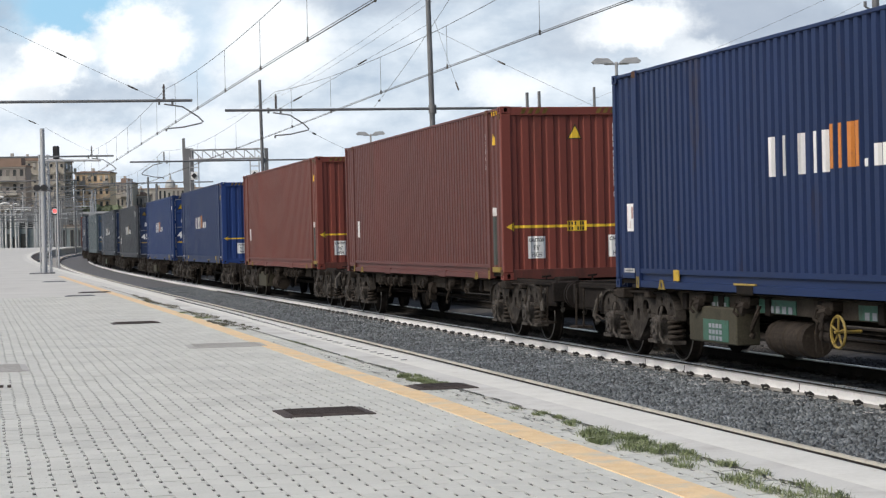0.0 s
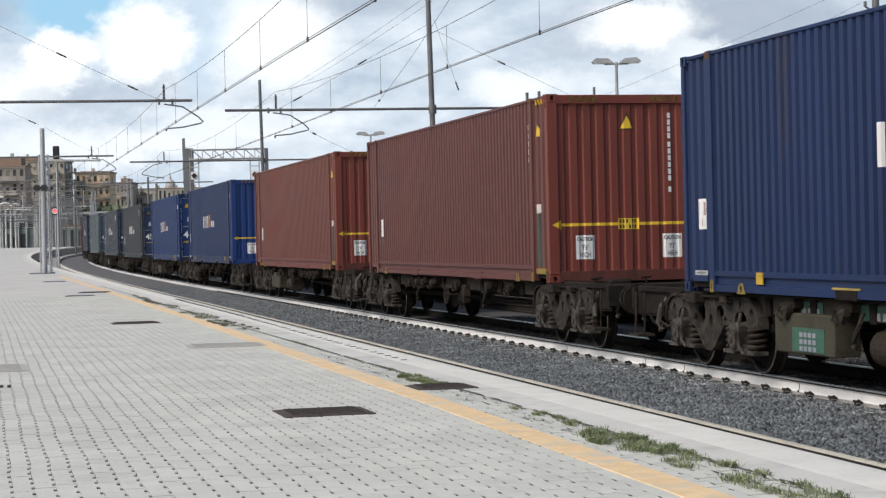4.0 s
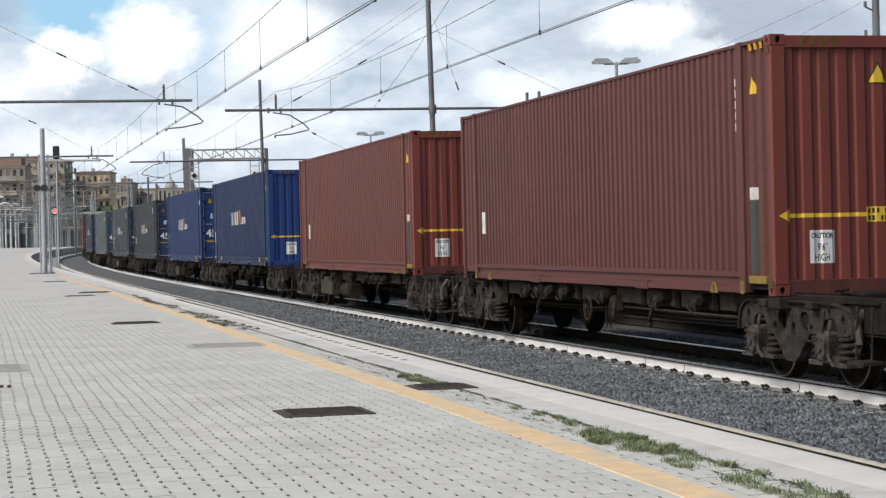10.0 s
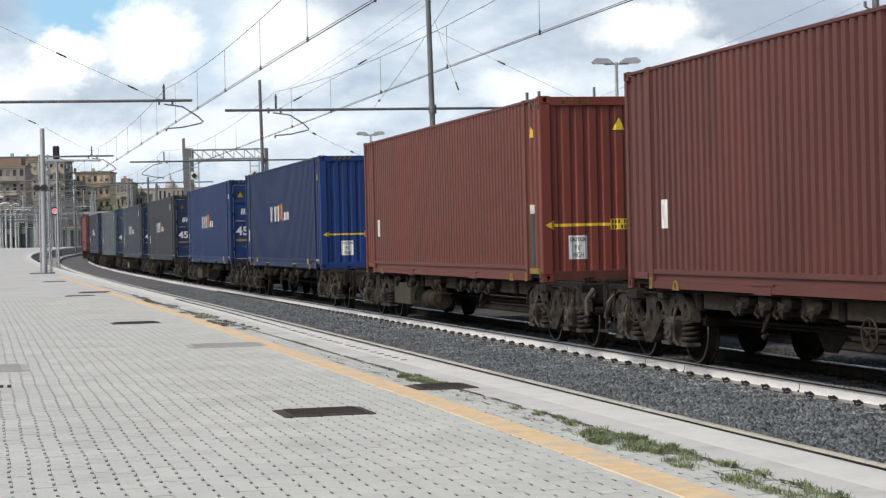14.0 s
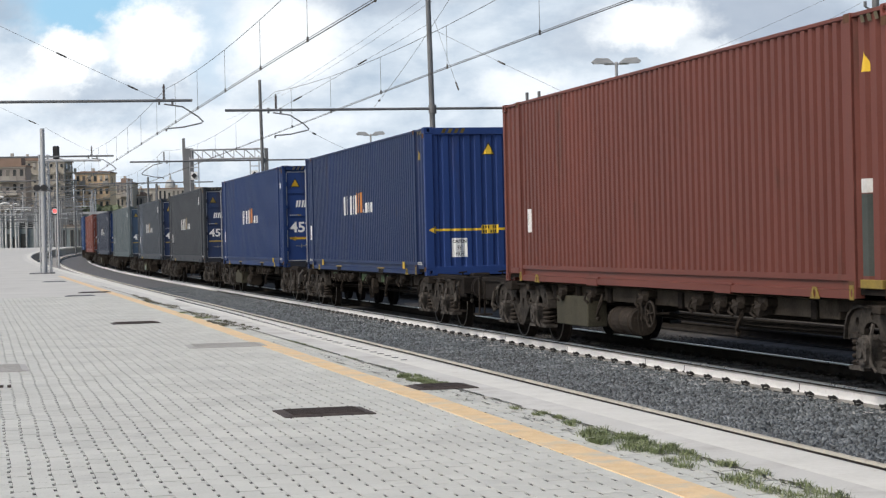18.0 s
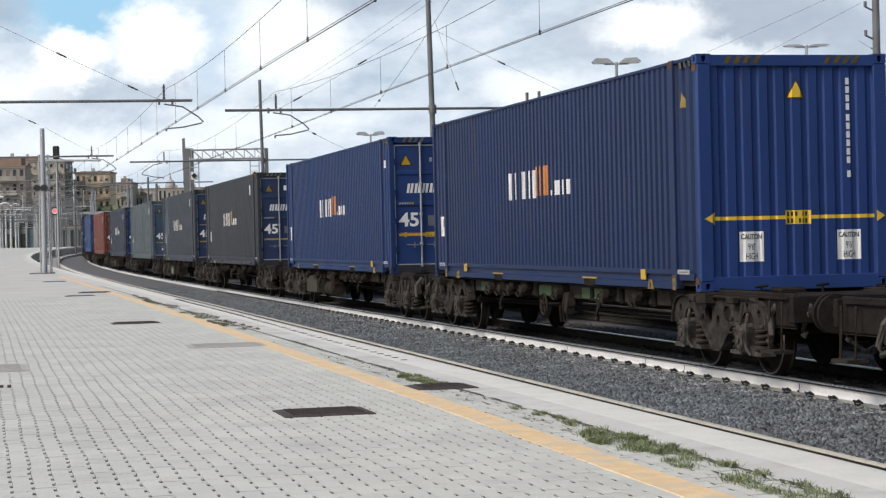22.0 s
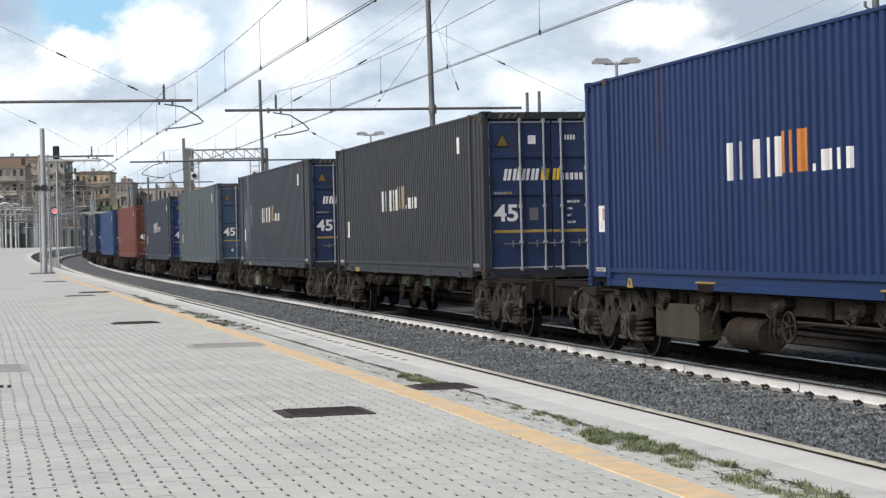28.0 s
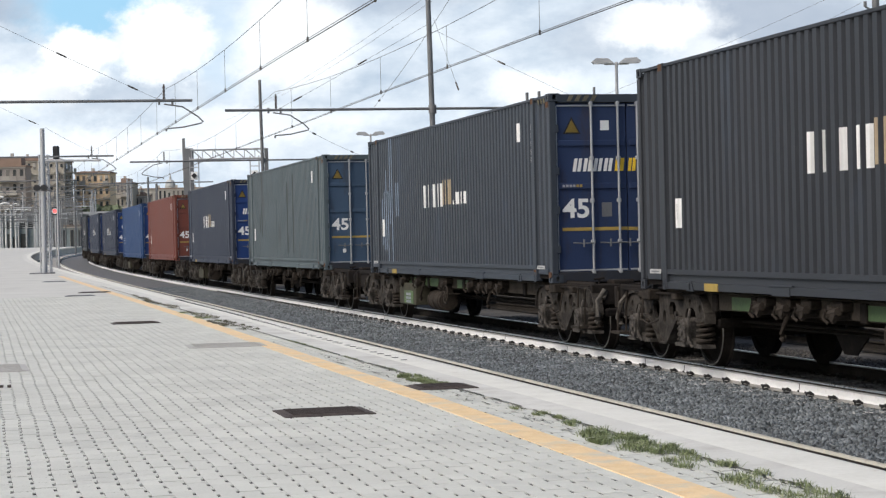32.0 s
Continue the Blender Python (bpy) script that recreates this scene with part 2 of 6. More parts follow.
        bm.faces.new((rings[0][i], rings[0][j], rings[1][j], rings[1][i]))
    bm.faces.new(rings[0][::-1])
    bm.faces.new(rings[1])


def tube(bm, pts, r, n=5):
    """One continuous bent rod through pts."""
    pts = [Vector(p) for p in pts]
    rings = []
    for i, p in enumerate(pts):
        d = (pts[min(i + 1, len(pts) - 1)] - pts[max(i - 1, 0)]).normalized()
        q = d.to_track_quat("Z", "Y").to_matrix()
        rings.append([bm.verts.new(p + q @ Vector((r * math.cos(2 * math.pi * k / n), r * math.sin(2 * math.pi * k / n), 0))) for k in range(n)])
    for a, b in zip(rings, rings[1:]):
        for k in range(n):
            bm.faces.new((a[k], a[(k + 1) % n], b[(k + 1) % n], b[k]))


def ring(bm, centre, axis, big, small, n=14, m=5):
    q = Vector(axis).to_track_quat("Z", "Y").to_matrix()
    c = Vector(centre)
    rows = []
    for i in range(n):
        a = 2 * math.pi * i / n
        rows.append([bm.verts.new(c + q @ Vector(((big + small * math.cos(2 * math.pi * k / m)) * math.cos(a), (big + small * math.cos(2 * math.pi * k / m)) * math.sin(a),
                                                  small * math.sin(2 * math.pi * k / m)))) for k in range(m)])
    for i in range(n):
        for k in range(m):
            bm.faces.new((rows[i][k], rows[(i + 1) % n][k], rows[(i + 1) % n][(k + 1) % m], rows[i][(k + 1) % m]))


def plate(bm, outline, holes, place, depth):
    """A flat plate with holes: outline and holes are (u, v) loops; place(u, v, w) gives the point."""
    es = []
    for loop in (outline, *holes):
        vs = [bm.verts.new(place(u, v, 0.0)) for u, v in loop]
        es += [bm.edges.new((vs[i], vs[(i + 1) % len(vs)])) for i in range(len(vs))]
    g = bmesh.ops.triangle_fill(bm, edges=es, use_beauty=True)
    fs = [f for f in g["geom"] if isinstance(f, bmesh.types.BMFace)]
    ext = bmesh.ops.extrude_face_region(bm, geom=fs)
    d = place(0.0, 0.0, depth) - place(0.0, 0.0, 0.0)
    bmesh.ops.translate(bm, verts=[v for v in ext["geom"] if isinstance(v, bmesh.types.BMVert)], vec=d)


def mesh_of(name, bm, material):
    bmesh.ops.recalc_face_normals(bm, faces=bm.faces[:])
    me = bpy.data.meshes.new(name)
    bm.to_mesh(me)
    bm.free()
    me.materials.append(material)
    return me


def part(name, bm, material, parent, label="", m=None):
    me = bm if isinstance(bm, bpy.types.Mesh) else mesh_of(name, bm, material)
    ob = new(name, me)
    ob.parent = parent
    if m is not None:
        ob.matrix_basis = m
    if label:
        tagged(ob, label)
    return ob


def thing(name, label, category, group="", kind="", m=None):
    ob = new(name)
    ob.empty_display_size = 0.2
    if m is not None:
        ob.matrix_basis = m
    return tagged(ob, label, category, group, kind)


def solid(name, bm, material, label, category, kind="", m=None):
    ob = new(name, mesh_of(name, bm, material))
    if m is not None:
        ob.matrix_basis = m
    return tagged(ob, label, category, "", kind)


def bms(*boxes, bevel=0.0):
    bm = bmesh.new()
    for b in boxes:
        box(bm, *b, bevel=bevel)
    return bm


def text_mesh(words, size, material, squash=1.0, bold=0.0):
    cu = bpy.data.curves.new("words", "FONT")
    cu.body, cu.size, cu.align_x, cu.align_y, cu.extrude = words, size, "CENTER", "CENTER", 0.002
    cu.offset = bold
    ob = bpy.data.objects.new("words", cu)
    scene.collection.objects.link(ob)
    me = bpy.data.meshes.new_from_object(ob.evaluated_get(bpy.context.evaluated_depsgraph_get()))
    bpy.data.objects.remove(ob)
    me.transform(Matrix.Diagonal((squash, 1, 1, 1)))
    me.materials.clear()
    me.materials.append(material)
    return me


# ---- the line of the track: s metres along it, lat metres to the right, z up ----
BEND_AT = (15, 40, 65, 90, 115, 145, 180, 220)
BEND = (-0.000157, 0.000005, -0.000136, 0.000168, -0.000235, -0.000897, -0.003111, -0.005397)
STEP = 0.5
GRID = np.arange(-130, 300.01, STEP)
_k = np.interp(GRID, BEND_AT, BEND)
_h = np.concatenate([[0], np.cumsum((_k[1:] + _k[:-1]) / 2 * STEP)])
_zero = int(130 / STEP)
HEAD = _h - _h[_zero] + radians(13.998)
_dx, _dy = -np.sin(HEAD), np.cos(HEAD)
LINE_X = np.concatenate([[0], np.cumsum((_dx[1:] + _dx[:-1]) / 2 * STEP)])
LINE_Y = np.concatenate([[0], np.cumsum((_dy[1:] + _dy[:-1]) / 2 * STEP)])
LINE_X, LINE_Y = LINE_X - LINE_X[_zero] + 6.470, LINE_Y - LINE_Y[_zero] + 15.0


def climb(s):
    """The line rises a little round the far curve."""
    return 0.52 * (min(max(s - 70, 0), 145) / 100) ** 2


def at(s, lat=0.0, z=0.0):
    h = np.interp(s, GRID, HEAD)
    z = z + climb(s)
    return Vector((np.interp(s, GRID, LINE_X) + lat * math.cos(h), np.interp(s, GRID, LINE_Y) + lat * math.sin(h), z))


def turn(s):
    return math.degrees(np.interp(s, GRID, HEAD))


def spot(s, lat=0.0, z=0.0):
    p = at(s, lat, z)
    return pose(p.x, p.y, p.z, 0, 0, turn(s))


def sweep(bm, profile, s0, s1, step=3.0, closed=True, drift_s=(0, 1), drift_lat=(0, 0)):
    n = max(1, round((s1 - s0) / step))
    rows = []
    for i in range(n + 1):
        s = s0 + (s1 - s0) * i / n
        rows.append([bm.verts.new(at(s, u + float(np.interp(s, drift_s, drift_lat)), z)) for u, z in profile])
    k = len(profile)
    for a, b in zip(rows, rows[1:]):
        for i in range(k if closed else k - 1):
            j = (i + 1) % k
            bm.faces.new((a[i], a[j], b[j], b[i]))
    if closed:
        bm.faces.new(rows[0])
        bm.faces.new(rows[-1][::-1])


def strip(name, profile, s0, s1, material, label, category, kind="structure", step=3.0, closed=True, drift_s=(0, 1), drift_lat=(0, 0)):
    bm = bmesh.new()
    sweep(bm, profile, s0, s1, step, closed, drift_s, drift_lat)
    return solid(name, bm, material, label, category, kind)


# ---- ground, track bed, platform ----
bm = bmesh.new()
box(bm, -2500, 2500, -400, 4000, -2.2, -1.05)
solid("ground", bm, EARTH, "dry earth with weeds round the railway", "ground", "structure")

strip("track_bed", [(-5.6, -2.1), (-5.6, BALLAST), (-0.70, BALLAST), (-0.70, -2.1)], -30, 290, BED,
      "grey crushed stone ballast under the tracks", "ballast")
# darker bed colour stands in for shade below and beyond the wagons
strip("oily_track_bed", [(-0.70, -2.1), (-0.70, BALLAST), (6.2, BALLAST), (6.9, -2.1)], -30, 290, SHADED_BED, "ballast under and behind the train, coloured dark for its shade", "ballast")
strip("platform_track_bed", [(-4.80, BALLAST - 0.02), (-4.80, BALLAST + 0.07), (-3.50, BALLAST + 0.07), (-3.50, BALLAST - 0.02)], 60, 290, DUSTY_BED, "pale dusty ballast between the platform rails", "ballast")
strip("platform", [(-5.90, -2.1), (-5.90, -0.16), (-6.46, -0.16), (-6.46, -0.046), (-40, -0.046), (-40, -2.1)], -40, 250, ASPHALT,
      "pale grey station platform", "platform", step=4.0)
EDGE_S, EDGE_LAT = (-8, -3, 4, 12, 25), (-0.13, -0.09, -0.07, -0.03, 0.0)
strip("platform_coping", [(-6.07, -0.15), (-6.07, 0.0), (-6.45, 0.0), (-6.45, -0.15)], -40, 250, CONCRETE,
      "pale concrete coping along the platform edge", "coping", step=2.0)
strip("coping_edge", [(-5.715, -0.15), (-5.715, -0.03), (-5.735, -0.014), (-5.80, -0.002), (-6.06, 0.0016), (-6.12, -0.001), (-6.12, -0.15)], -40, 250, NOSING,
      "worn cream edge of the coping with brown stains", "coping", step=2.0, drift_s=EDGE_S, drift_lat=EDGE_LAT)
strip("safety_line", [(-0.105, 0.0), (-0.105, 0.005), (0.085, 0.005), (0.085, 0.0)], -40, 60, LINE,
      "worn yellow safety line painted along the platform", "safety line", step=1.0, drift_s=(-8, -5, 0, 4, 15, 40), drift_lat=(-6.975, -6.93, -6.85, -6.825, -6.715, -6.71))


def rail(name, lat, side, top, s0, s1, label, drift_s=(0, 1), drift_lat=(0, 0)):
    t = thing(name, label, "rail", "running rails", "structure")
    web = bmesh.new()
    w = [(-0.02, -0.145), (-0.010, -0.12), (-0.010, -0.055), (-0.034, -0.034), (0.034, -0.034), (0.010, -0.055), (0.010, -0.12), (0.02, -0.145)]
    sweep(web, [(lat + u, RAIL + z) for u, z in w], s0, s1, 2.0, True, drift_s, drift_lat)
    part("rail_body", web, side, t)
    flank = bmesh.new()
    sweep(flank, [(lat - 0.036, RAIL - 0.034), (lat - 0.036, RAIL - 0.0155), (lat + 0.036, RAIL - 0.0155), (lat + 0.036, RAIL - 0.034)], s0, s1, 2.0, True, drift_s, drift_lat)
    # the shadow line under the head is painted on as a dark flank
    part("head_flank", flank, RAIL_SHADE_SEAM if side in (RAIL_SIDE, RAIL_PLATFORM) else side, t, "rail head side, its shadow line painted dark")
    foot = bmesh.new()
    sweep(foot, [(lat + u, RAIL + z) for u, z in ((-0.075, -0.172), (-0.075, -0.160), (-0.02, -0.145), (0.02, -0.145), (0.075, -0.160), (0.075, -0.172))], s0, s1, 2.0, True, drift_s, drift_lat)
    part("rail_foot", foot, FOOT if side is RAIL_SIDE else side, t, "dusty grey rail foot")
    head = bmesh.new()
    sweep(head, [(lat - 0.036, RAIL - 0.0155), (lat - 0.033, RAIL - 0.003), (lat - 0.025, RAIL), (lat + 0.025, RAIL), (lat + 0.033, RAIL - 0.003), (lat + 0.036, RAIL - 0.0155)], s0, s1, 2.0, True, drift_s, drift_lat)
    part("rail_head", head, top, t, "polished running surface")
    if side is RAIL_SIDE and -1 < lat < 0:
        for k in range(14):
            q = spot(-5.2 + 2.9 * k + 0.7 * (k % 3), lat, RAIL)
            part("weld_seam", bms((-0.0125, 0.0125, -0.008, 0.008, -0.125, -0.052), (-0.036, -0.018, -0.010, 0.010, -0.148, -0.128)), RAIL_SHADE_SEAM, t, "dark weld seam", q)
    return t


TRACKS = ((-4.15, RAIL_SIDE, "rail beside the platform"), (0.0, RAIL_SIDE, "rail under the train"), (4.1, RAIL_RUST, "rail of the track behind the train"))
for c, side, words in TRACKS:
    for e in (-0.753, 0.753):
        if c < -1:
            rail("rail", c + e, RAIL_SIDE, RAIL_DULL, -30, 66, "steel " + words, (-8, 4, 15, 40), (-0.19, -0.16, -0.10, 0.0))
            rail("rail", c + e, RAIL_SIDE, RAIL_PLATFORM, 66, 290, "cream painted steel " + words)
        else:
            # rails on the far side are coloured dark for the train's shade
            rail("rail", c + e, RAIL_SIDE if c + e < 0 else RAIL_SHADE_SEAM, RAIL_TOP if c < 1 else RAIL_SHADE_SEAM, -30, 290, "steel " + words)


# ---- containers: local y runs away from the camera, x to the right, z up from the underside ----
HALF = LONG / 2
WAVES = 60             # corrugations between the lifting posts
POST = 5.96            # where the lifting posts stand, from the middle
SIDE = WIDE / 2


def hole(u, v, r, n=8, stretch=1.0):
    return [(u + r * math.cos(2 * math.pi * k / n), v + r * stretch * math.sin(2 * math.pi * k / n)) for k in range(n)]


def wave(bm, u0, u1, count, z0, z1, put, deep=0.046):
    """A corrugated wall between u0 and u1; put(u, depth, z) gives the point."""
    p = (u1 - u0) / count
    pts = []
    for i in range(count):
        a = u0 + i * p
        pts += [(a, 0.0), (a + 0.50 * p, 0.0), (a + 0.60 * p, deep), (a + 0.90 * p, deep)]
    pts.append((u1, 0.0))
    lo = [bm.verts.new(put(u, d, z0)) for u, d in pts]
    hi = [bm.verts.new(put(u, d, z1)) for u, d in pts]
    for i in range(len(pts) - 1):
        bm.faces.new((lo[i], lo[i + 1], hi[i + 1], hi[i]))


def ripple(u0, u1, count, base, deep):
    """The corrugation's section as (place, depth) corners, the same as wave() builds."""
    p = (u1 - u0) / count
    pts = []
    for i in range(count):
        a = u0 + i * p
        pts += [(a, base), (a + 0.50 * p, base), (a + 0.60 * p, base + deep), (a + 0.90 * p, base + deep)]
    return pts + [(u1, base)]


def cut(poly, u, sign):
    """The part of a convex (u, z) outline on one side of u."""
    out = []
    for (a, za), (b, zb) in zip(poly, poly[1:] + poly[:1]):
        ia, ib = (a - u) * sign >= 0, (b - u) * sign >= 0
        if ia:
            out.append((a, za))
        if ia != ib:
            k = (u - a) / (b - a)
            out.append((u, za + (zb - za) * k))
    return out


def decal(polys, section, put, proud=0.003):
    """Paint on a corrugated wall: convex (u, z) outlines laid over its section; put(u, depth, z) gives the point."""
    bm = bmesh.new()
    for poly in polys:
        for (a, da), (b, db) in zip(section, section[1:]):
            if b - a < 1e-6:
                continue
            q = cut(poly, a, 1)
            q = cut(q, b, -1) if len(q) > 2 else q
            if len(q) < 3 or max(u for u, z in q) - min(u for u, z in q) < 1e-5:
                continue
            bm.faces.new([bm.verts.new(put(u, da + (db - da) * (u - a) / (b - a) - proud, z)) for u, z in q])
    return bm


def side_walls():
    bm = bmesh.new()
    wave(bm, -POST + 0.08, POST - 0.08, WAVES, 0.255, HIGH - 0.05, lambda u, d, z: (-SIDE + 0.012 + d, u, z))
    for a, b in ((-HALF + 0.085, -POST - 0.08), (POST + 0.08, HALF - 0.085)):
        wave(bm, a, b, 3, 0.13, HIGH - 0.06, lambda u, d, z: (-SIDE + 0.02 + d, u, z))
    return mesh_of("side_wall", bm, BROWN)


SIDE_SECTION = (ripple(-HALF + 0.085, -POST - 0.08, 3, 0.02, 0.046) + [(-POST - 0.076, -0.012), (-POST + 0.076, -0.012)]
                + ripple(-POST + 0.08, POST - 0.08, WAVES, 0.012, 0.046) + [(POST - 0.076, -0.012), (POST + 0.076, -0.012)] + ripple(POST + 0.08, HALF - 0.085, 3, 0.02, 0.046))
END_SECTION = [(-SIDE - 0.005, -0.008), (-SIDE + 0.158, -0.008)] + ripple(-SIDE + 0.16, SIDE - 0.16, 10, 0.03, 0.026) + [(SIDE - 0.158, -0.008), (SIDE + 0.005, -0.008)]


def paint_side(*polys, proud=0.003):
    return decal(polys, SIDE_SECTION, lambda u, d, z: (-SIDE + d, u, z), proud)


def paint_end(*polys, proud=0.003):
    return decal(polys, END_SECTION, lambda u, d, z: (u, -HALF + d, z), proud)


def oblong(u0, u1, z0, z1, lean=0.0):
    k = (z1 - z0) * lean
    return [(u0, z0), (u1, z0), (u1 + k, z1), (u0 + k, z1)]


def glyphs(me, place, proud):
    """A word's filled outline laid on the corrugated end wall, triangle by triangle."""
    me.calc_loop_triangles()
    x, z = place
    return paint_end(*[[(x + me.vertices[i].co.x, z + me.vertices[i].co.y) for i in t.vertices] for t in me.loop_triangles if me.vertices[t.vertices[0]].co.z > 0.001 and abs(t.normal.z) > 0.5], proud=proud)


SIDE_MESH = side_walls()
bm = bmesh.new()
wave(bm, -SIDE + 0.16, SIDE - 0.16, 10, 0.16, HIGH - 0.14, lambda u, d, z: (u, -HALF + 0.03 + d, z), 0.026)
END_MESH = mesh_of("end_wall", bm, BROWN)
bm = bmesh.new()
wave(bm, -HALF + 0.1, HALF - 0.1, 40, -SIDE + 0.05, SIDE - 0.05, lambda u, d, z: (z, u, HIGH - 0.03 - d), 0.02)
ROOF_MESH = mesh_of("roof", bm, BROWN)
POST_MESH = mesh_of("post", bms((-0.012, 0.10, -0.075, 0.075, 0.02, HIGH - 0.004), bevel=0.006), BROWN)
bm = bms((-0.005, 0.17, -0.005, 0.09, 0.118, HIGH - 0.12), bevel=0.012)
CORNER_MESH = mesh_of("corner_post", bm, BROWN)
DOOR_POST_MESH = mesh_of("corner_post", bms((-0.005, 0.105, -0.005, 0.09, 0.118, HIGH - 0.12), bevel=0.012), BROWN)


def casting_mesh():
    """Corner casting with an oval hole in its two outer faces."""
    bm = bmesh.new()
    oval = [(0.085 + 0.034 * math.cos(a), 0.059 + 0.043 * math.sin(a)) for a in (k * math.pi / 5 for k in range(10))]
    rect = [(0, 0), (0.17, 0), (0.17, 0.118), (0, 0.118)]
    plate(bm, rect, [oval], lambda u, v, w: Vector((u, -0.008 + w, v)), 0.03)
    plate(bm, rect, [oval], lambda u, v, w: Vector((-0.008 + w, u, v)), 0.03)
    box(bm, 0.10, 0.17, 0.10, 0.17, 0.0, 0.118)
    box(bm, 0.0, 0.17, 0.0, 0.17, 0.112, 0.118)
    box(bm, 0.0, 0.17, 0.0, 0.17, 0.0, 0.006)
    return mesh_of("corner_casting", bm, BROWN)


CASTING_MESH = casting_mesh()
RAIL_SHAPE = [(0.0, 0.015), (0.0, 0.10), (0.036, 0.108), (0.036, 0.196), (0.002, 0.200), (0.002, 0.262), (0.07, 0.262), (0.07, 0.015)]
bm = bmesh.new()
_ends = [[bm.verts.new((-SIDE + u, y, z)) for u, z in RAIL_SHAPE] for y in (-POST, POST)]
for _k in range(8):
    bm.faces.new((_ends[0][_k], _ends[0][(_k + 1) % 8], _ends[1][(_k + 1) % 8], _ends[1][_k]))
bm.faces.new(_ends[0]), bm.faces.new(_ends[1][::-1])
BOTTOM_MESH = mesh_of("bottom_rail", bm, BROWN)
TOP_MESH = mesh_of("top_rail", bms((-SIDE + 0.0, -SIDE + 0.06, -HALF + 0.1, HALF - 0.1, HIGH - 0.055, HIGH - 0.012), bevel=0.006), BROWN)
MIRROR = Matrix.Diagonal((-1, 1, 1, 1))
GRIMY_RED = paint("grimy oxide red sill", (0.125, 0.042, 0.033), (0.040, 0.028, 0.023), 0.7)
GRIMY_SILL = paint("grimy sill paint", (0.030, 0.033, 0.042), (0.045, 0.036, 0.028), 0.6)
SEAL = mat("pale door seal", (0.50, 0.50, 0.49), (0.66, 0.66, 0.65), 0.3, 0.7, 0, 0, 50, (0.2, 0.2, 0.2), 0.3, 0.2)
WORN_LABEL = mat("scuffed pale label", (0.34, 0.34, 0.34), (0.56, 0.56, 0.55), 0.12, 0.6, 0, 0, 50, (0.12, 0.12, 0.13), 0.5, 0.1)
PINK_PRINT = mat("bleached pink print", (0.40, 0.25, 0.23), (0.58, 0.42, 0.40), 0.08, 0.6)
RUST_PRINT = mat("faded red print", (0.30, 0.09, 0.05), (0.42, 0.15, 0.09), 0.1, 0.6)
OLD_STRIP = mat("dull ochre strip", (0.30, 0.21, 0.05), (0.46, 0.33, 0.09), 0.3, 0.6, 0, 0, 50, (0.10, 0.08, 0.05), 0.4, 0.25)
STRIPE_FADED = mat("faded yellow grey stripe", (0.16, 0.145, 0.10), (0.30, 0.27, 0.18), 0.15, 0.7, 0, 0, 50, (0.08, 0.075, 0.06), 0.5, 0.15)
DARK_INK = mat("faded black print", (0.03, 0.022, 0.015), (0.06, 0.05, 0.035), 0.2, 0.7)
TEXT45 = text_mesh("45", 0.40, WHITE, 1.10, 0.010)
TEXT_CAUTION = text_mesh("CAUTION", 0.085, BLACK, 0.70, 0.002)
TEXT_HIGH = text_mesh("9'6\"\nHIGH", 0.115, BLACK, 0.62, 0.0)
TEXT_WEIGHTS = [text_mesh(w, 0.062, WHITE, 0.68, 0.001) for w in ("MAX GROSS", "TARE", "NET", "CU CAP")]
SKINS = {}


def skin(me, material):
    """The same mesh in another paint, made once."""
    key = (me.name, material.name)
    if key not in SKINS:
        SKINS[key] = me.copy()
        SKINS[key].materials.clear()
        SKINS[key].materials.append(material)
    return SKINS[key]


def slab_on_side(y0, y1, z0, z1, proud=0.004, lean=0.0):
    bm = bmesh.new()
    v = [bm.verts.new((-SIDE - x, y + (z - z0) * lean, z)) for x in (-0.003, proud) for y, z in ((y0, z0), (y1, z0), (y1, z1), (y0, z1))]
    for q in ((0, 1, 2, 3), (7, 6, 5, 4), (0, 4, 5, 1), (1, 5, 6, 2), (2, 6, 7, 3), (3, 7, 4, 0)):
        bm.faces.new([v[i] for i in q])
    return bm


def slab_on_end(x0, x1, z0, z1, y=-HALF, proud=0.004, lean=0.0):
    bm = bmesh.new()
    v = [bm.verts.new((x + (z - z0) * lean, y - d, z)) for d in (-0.003, proud) for x, z in ((x0, z0), (x1, z0), (x1, z1), (x0, z1))]
    for q in ((0, 3, 2, 1), (4, 5, 6, 7), (0, 1, 5, 4), (1, 2, 6, 5), (2, 3, 7, 6), (3, 0, 4, 7)):
        bm.faces.new([v[i] for i in q])
    return bm


def triangle(bm, place):
    vs = [place(-0.105, 0.0), place(0.105, 0.0), place(0.0, 0.20)]
    bm.faces.new([bm.verts.new(v) for v in vs])
    bmesh.ops.solidify(bm, geom=bm.faces[:], thickness=0.006)


def hazard(bm, x0, x1, z0, z1, y):
    n = 4
    w = (x1 - x0) / n
    for i in range(n):
        a = x0 + i * w
        v = [bm.verts.new(p) for p in ((a, y, z0), (a + w * 0.55, y, z0), (a + w * 0.95, y, z1), (a + w * 0.4, y, z1))]
        bm.faces.new(v)
    bmesh.ops.solidify(bm, geom=bm.faces[:], thickness=0.004)


def mark_on_side(box_of, accent):
    """The maker's mark as plain slanted bars: white, then orange, then small white."""
    pitch = (2 * POST - 0.16) / WAVES
    crest = lambda y: -POST + 0.08 + round((y + POST - 0.08) / pitch) * pitch
    bars = [(1.47 - 0.196 * i, 1.32, 0.44, WHITE) for i in range(7)] + [(-0.03 - 0.196 * i, 1.35, 0.46, accent) for i in range(4)]
    bars += [(-0.83, 1.34, 0.08, WHITE)] + [(-1.02 - 0.196 * i, 1.34, 0.22, WHITE) for i in range(4)]
    for k, (y, z, tall, m) in enumerate(bars):
        a = crest(y)
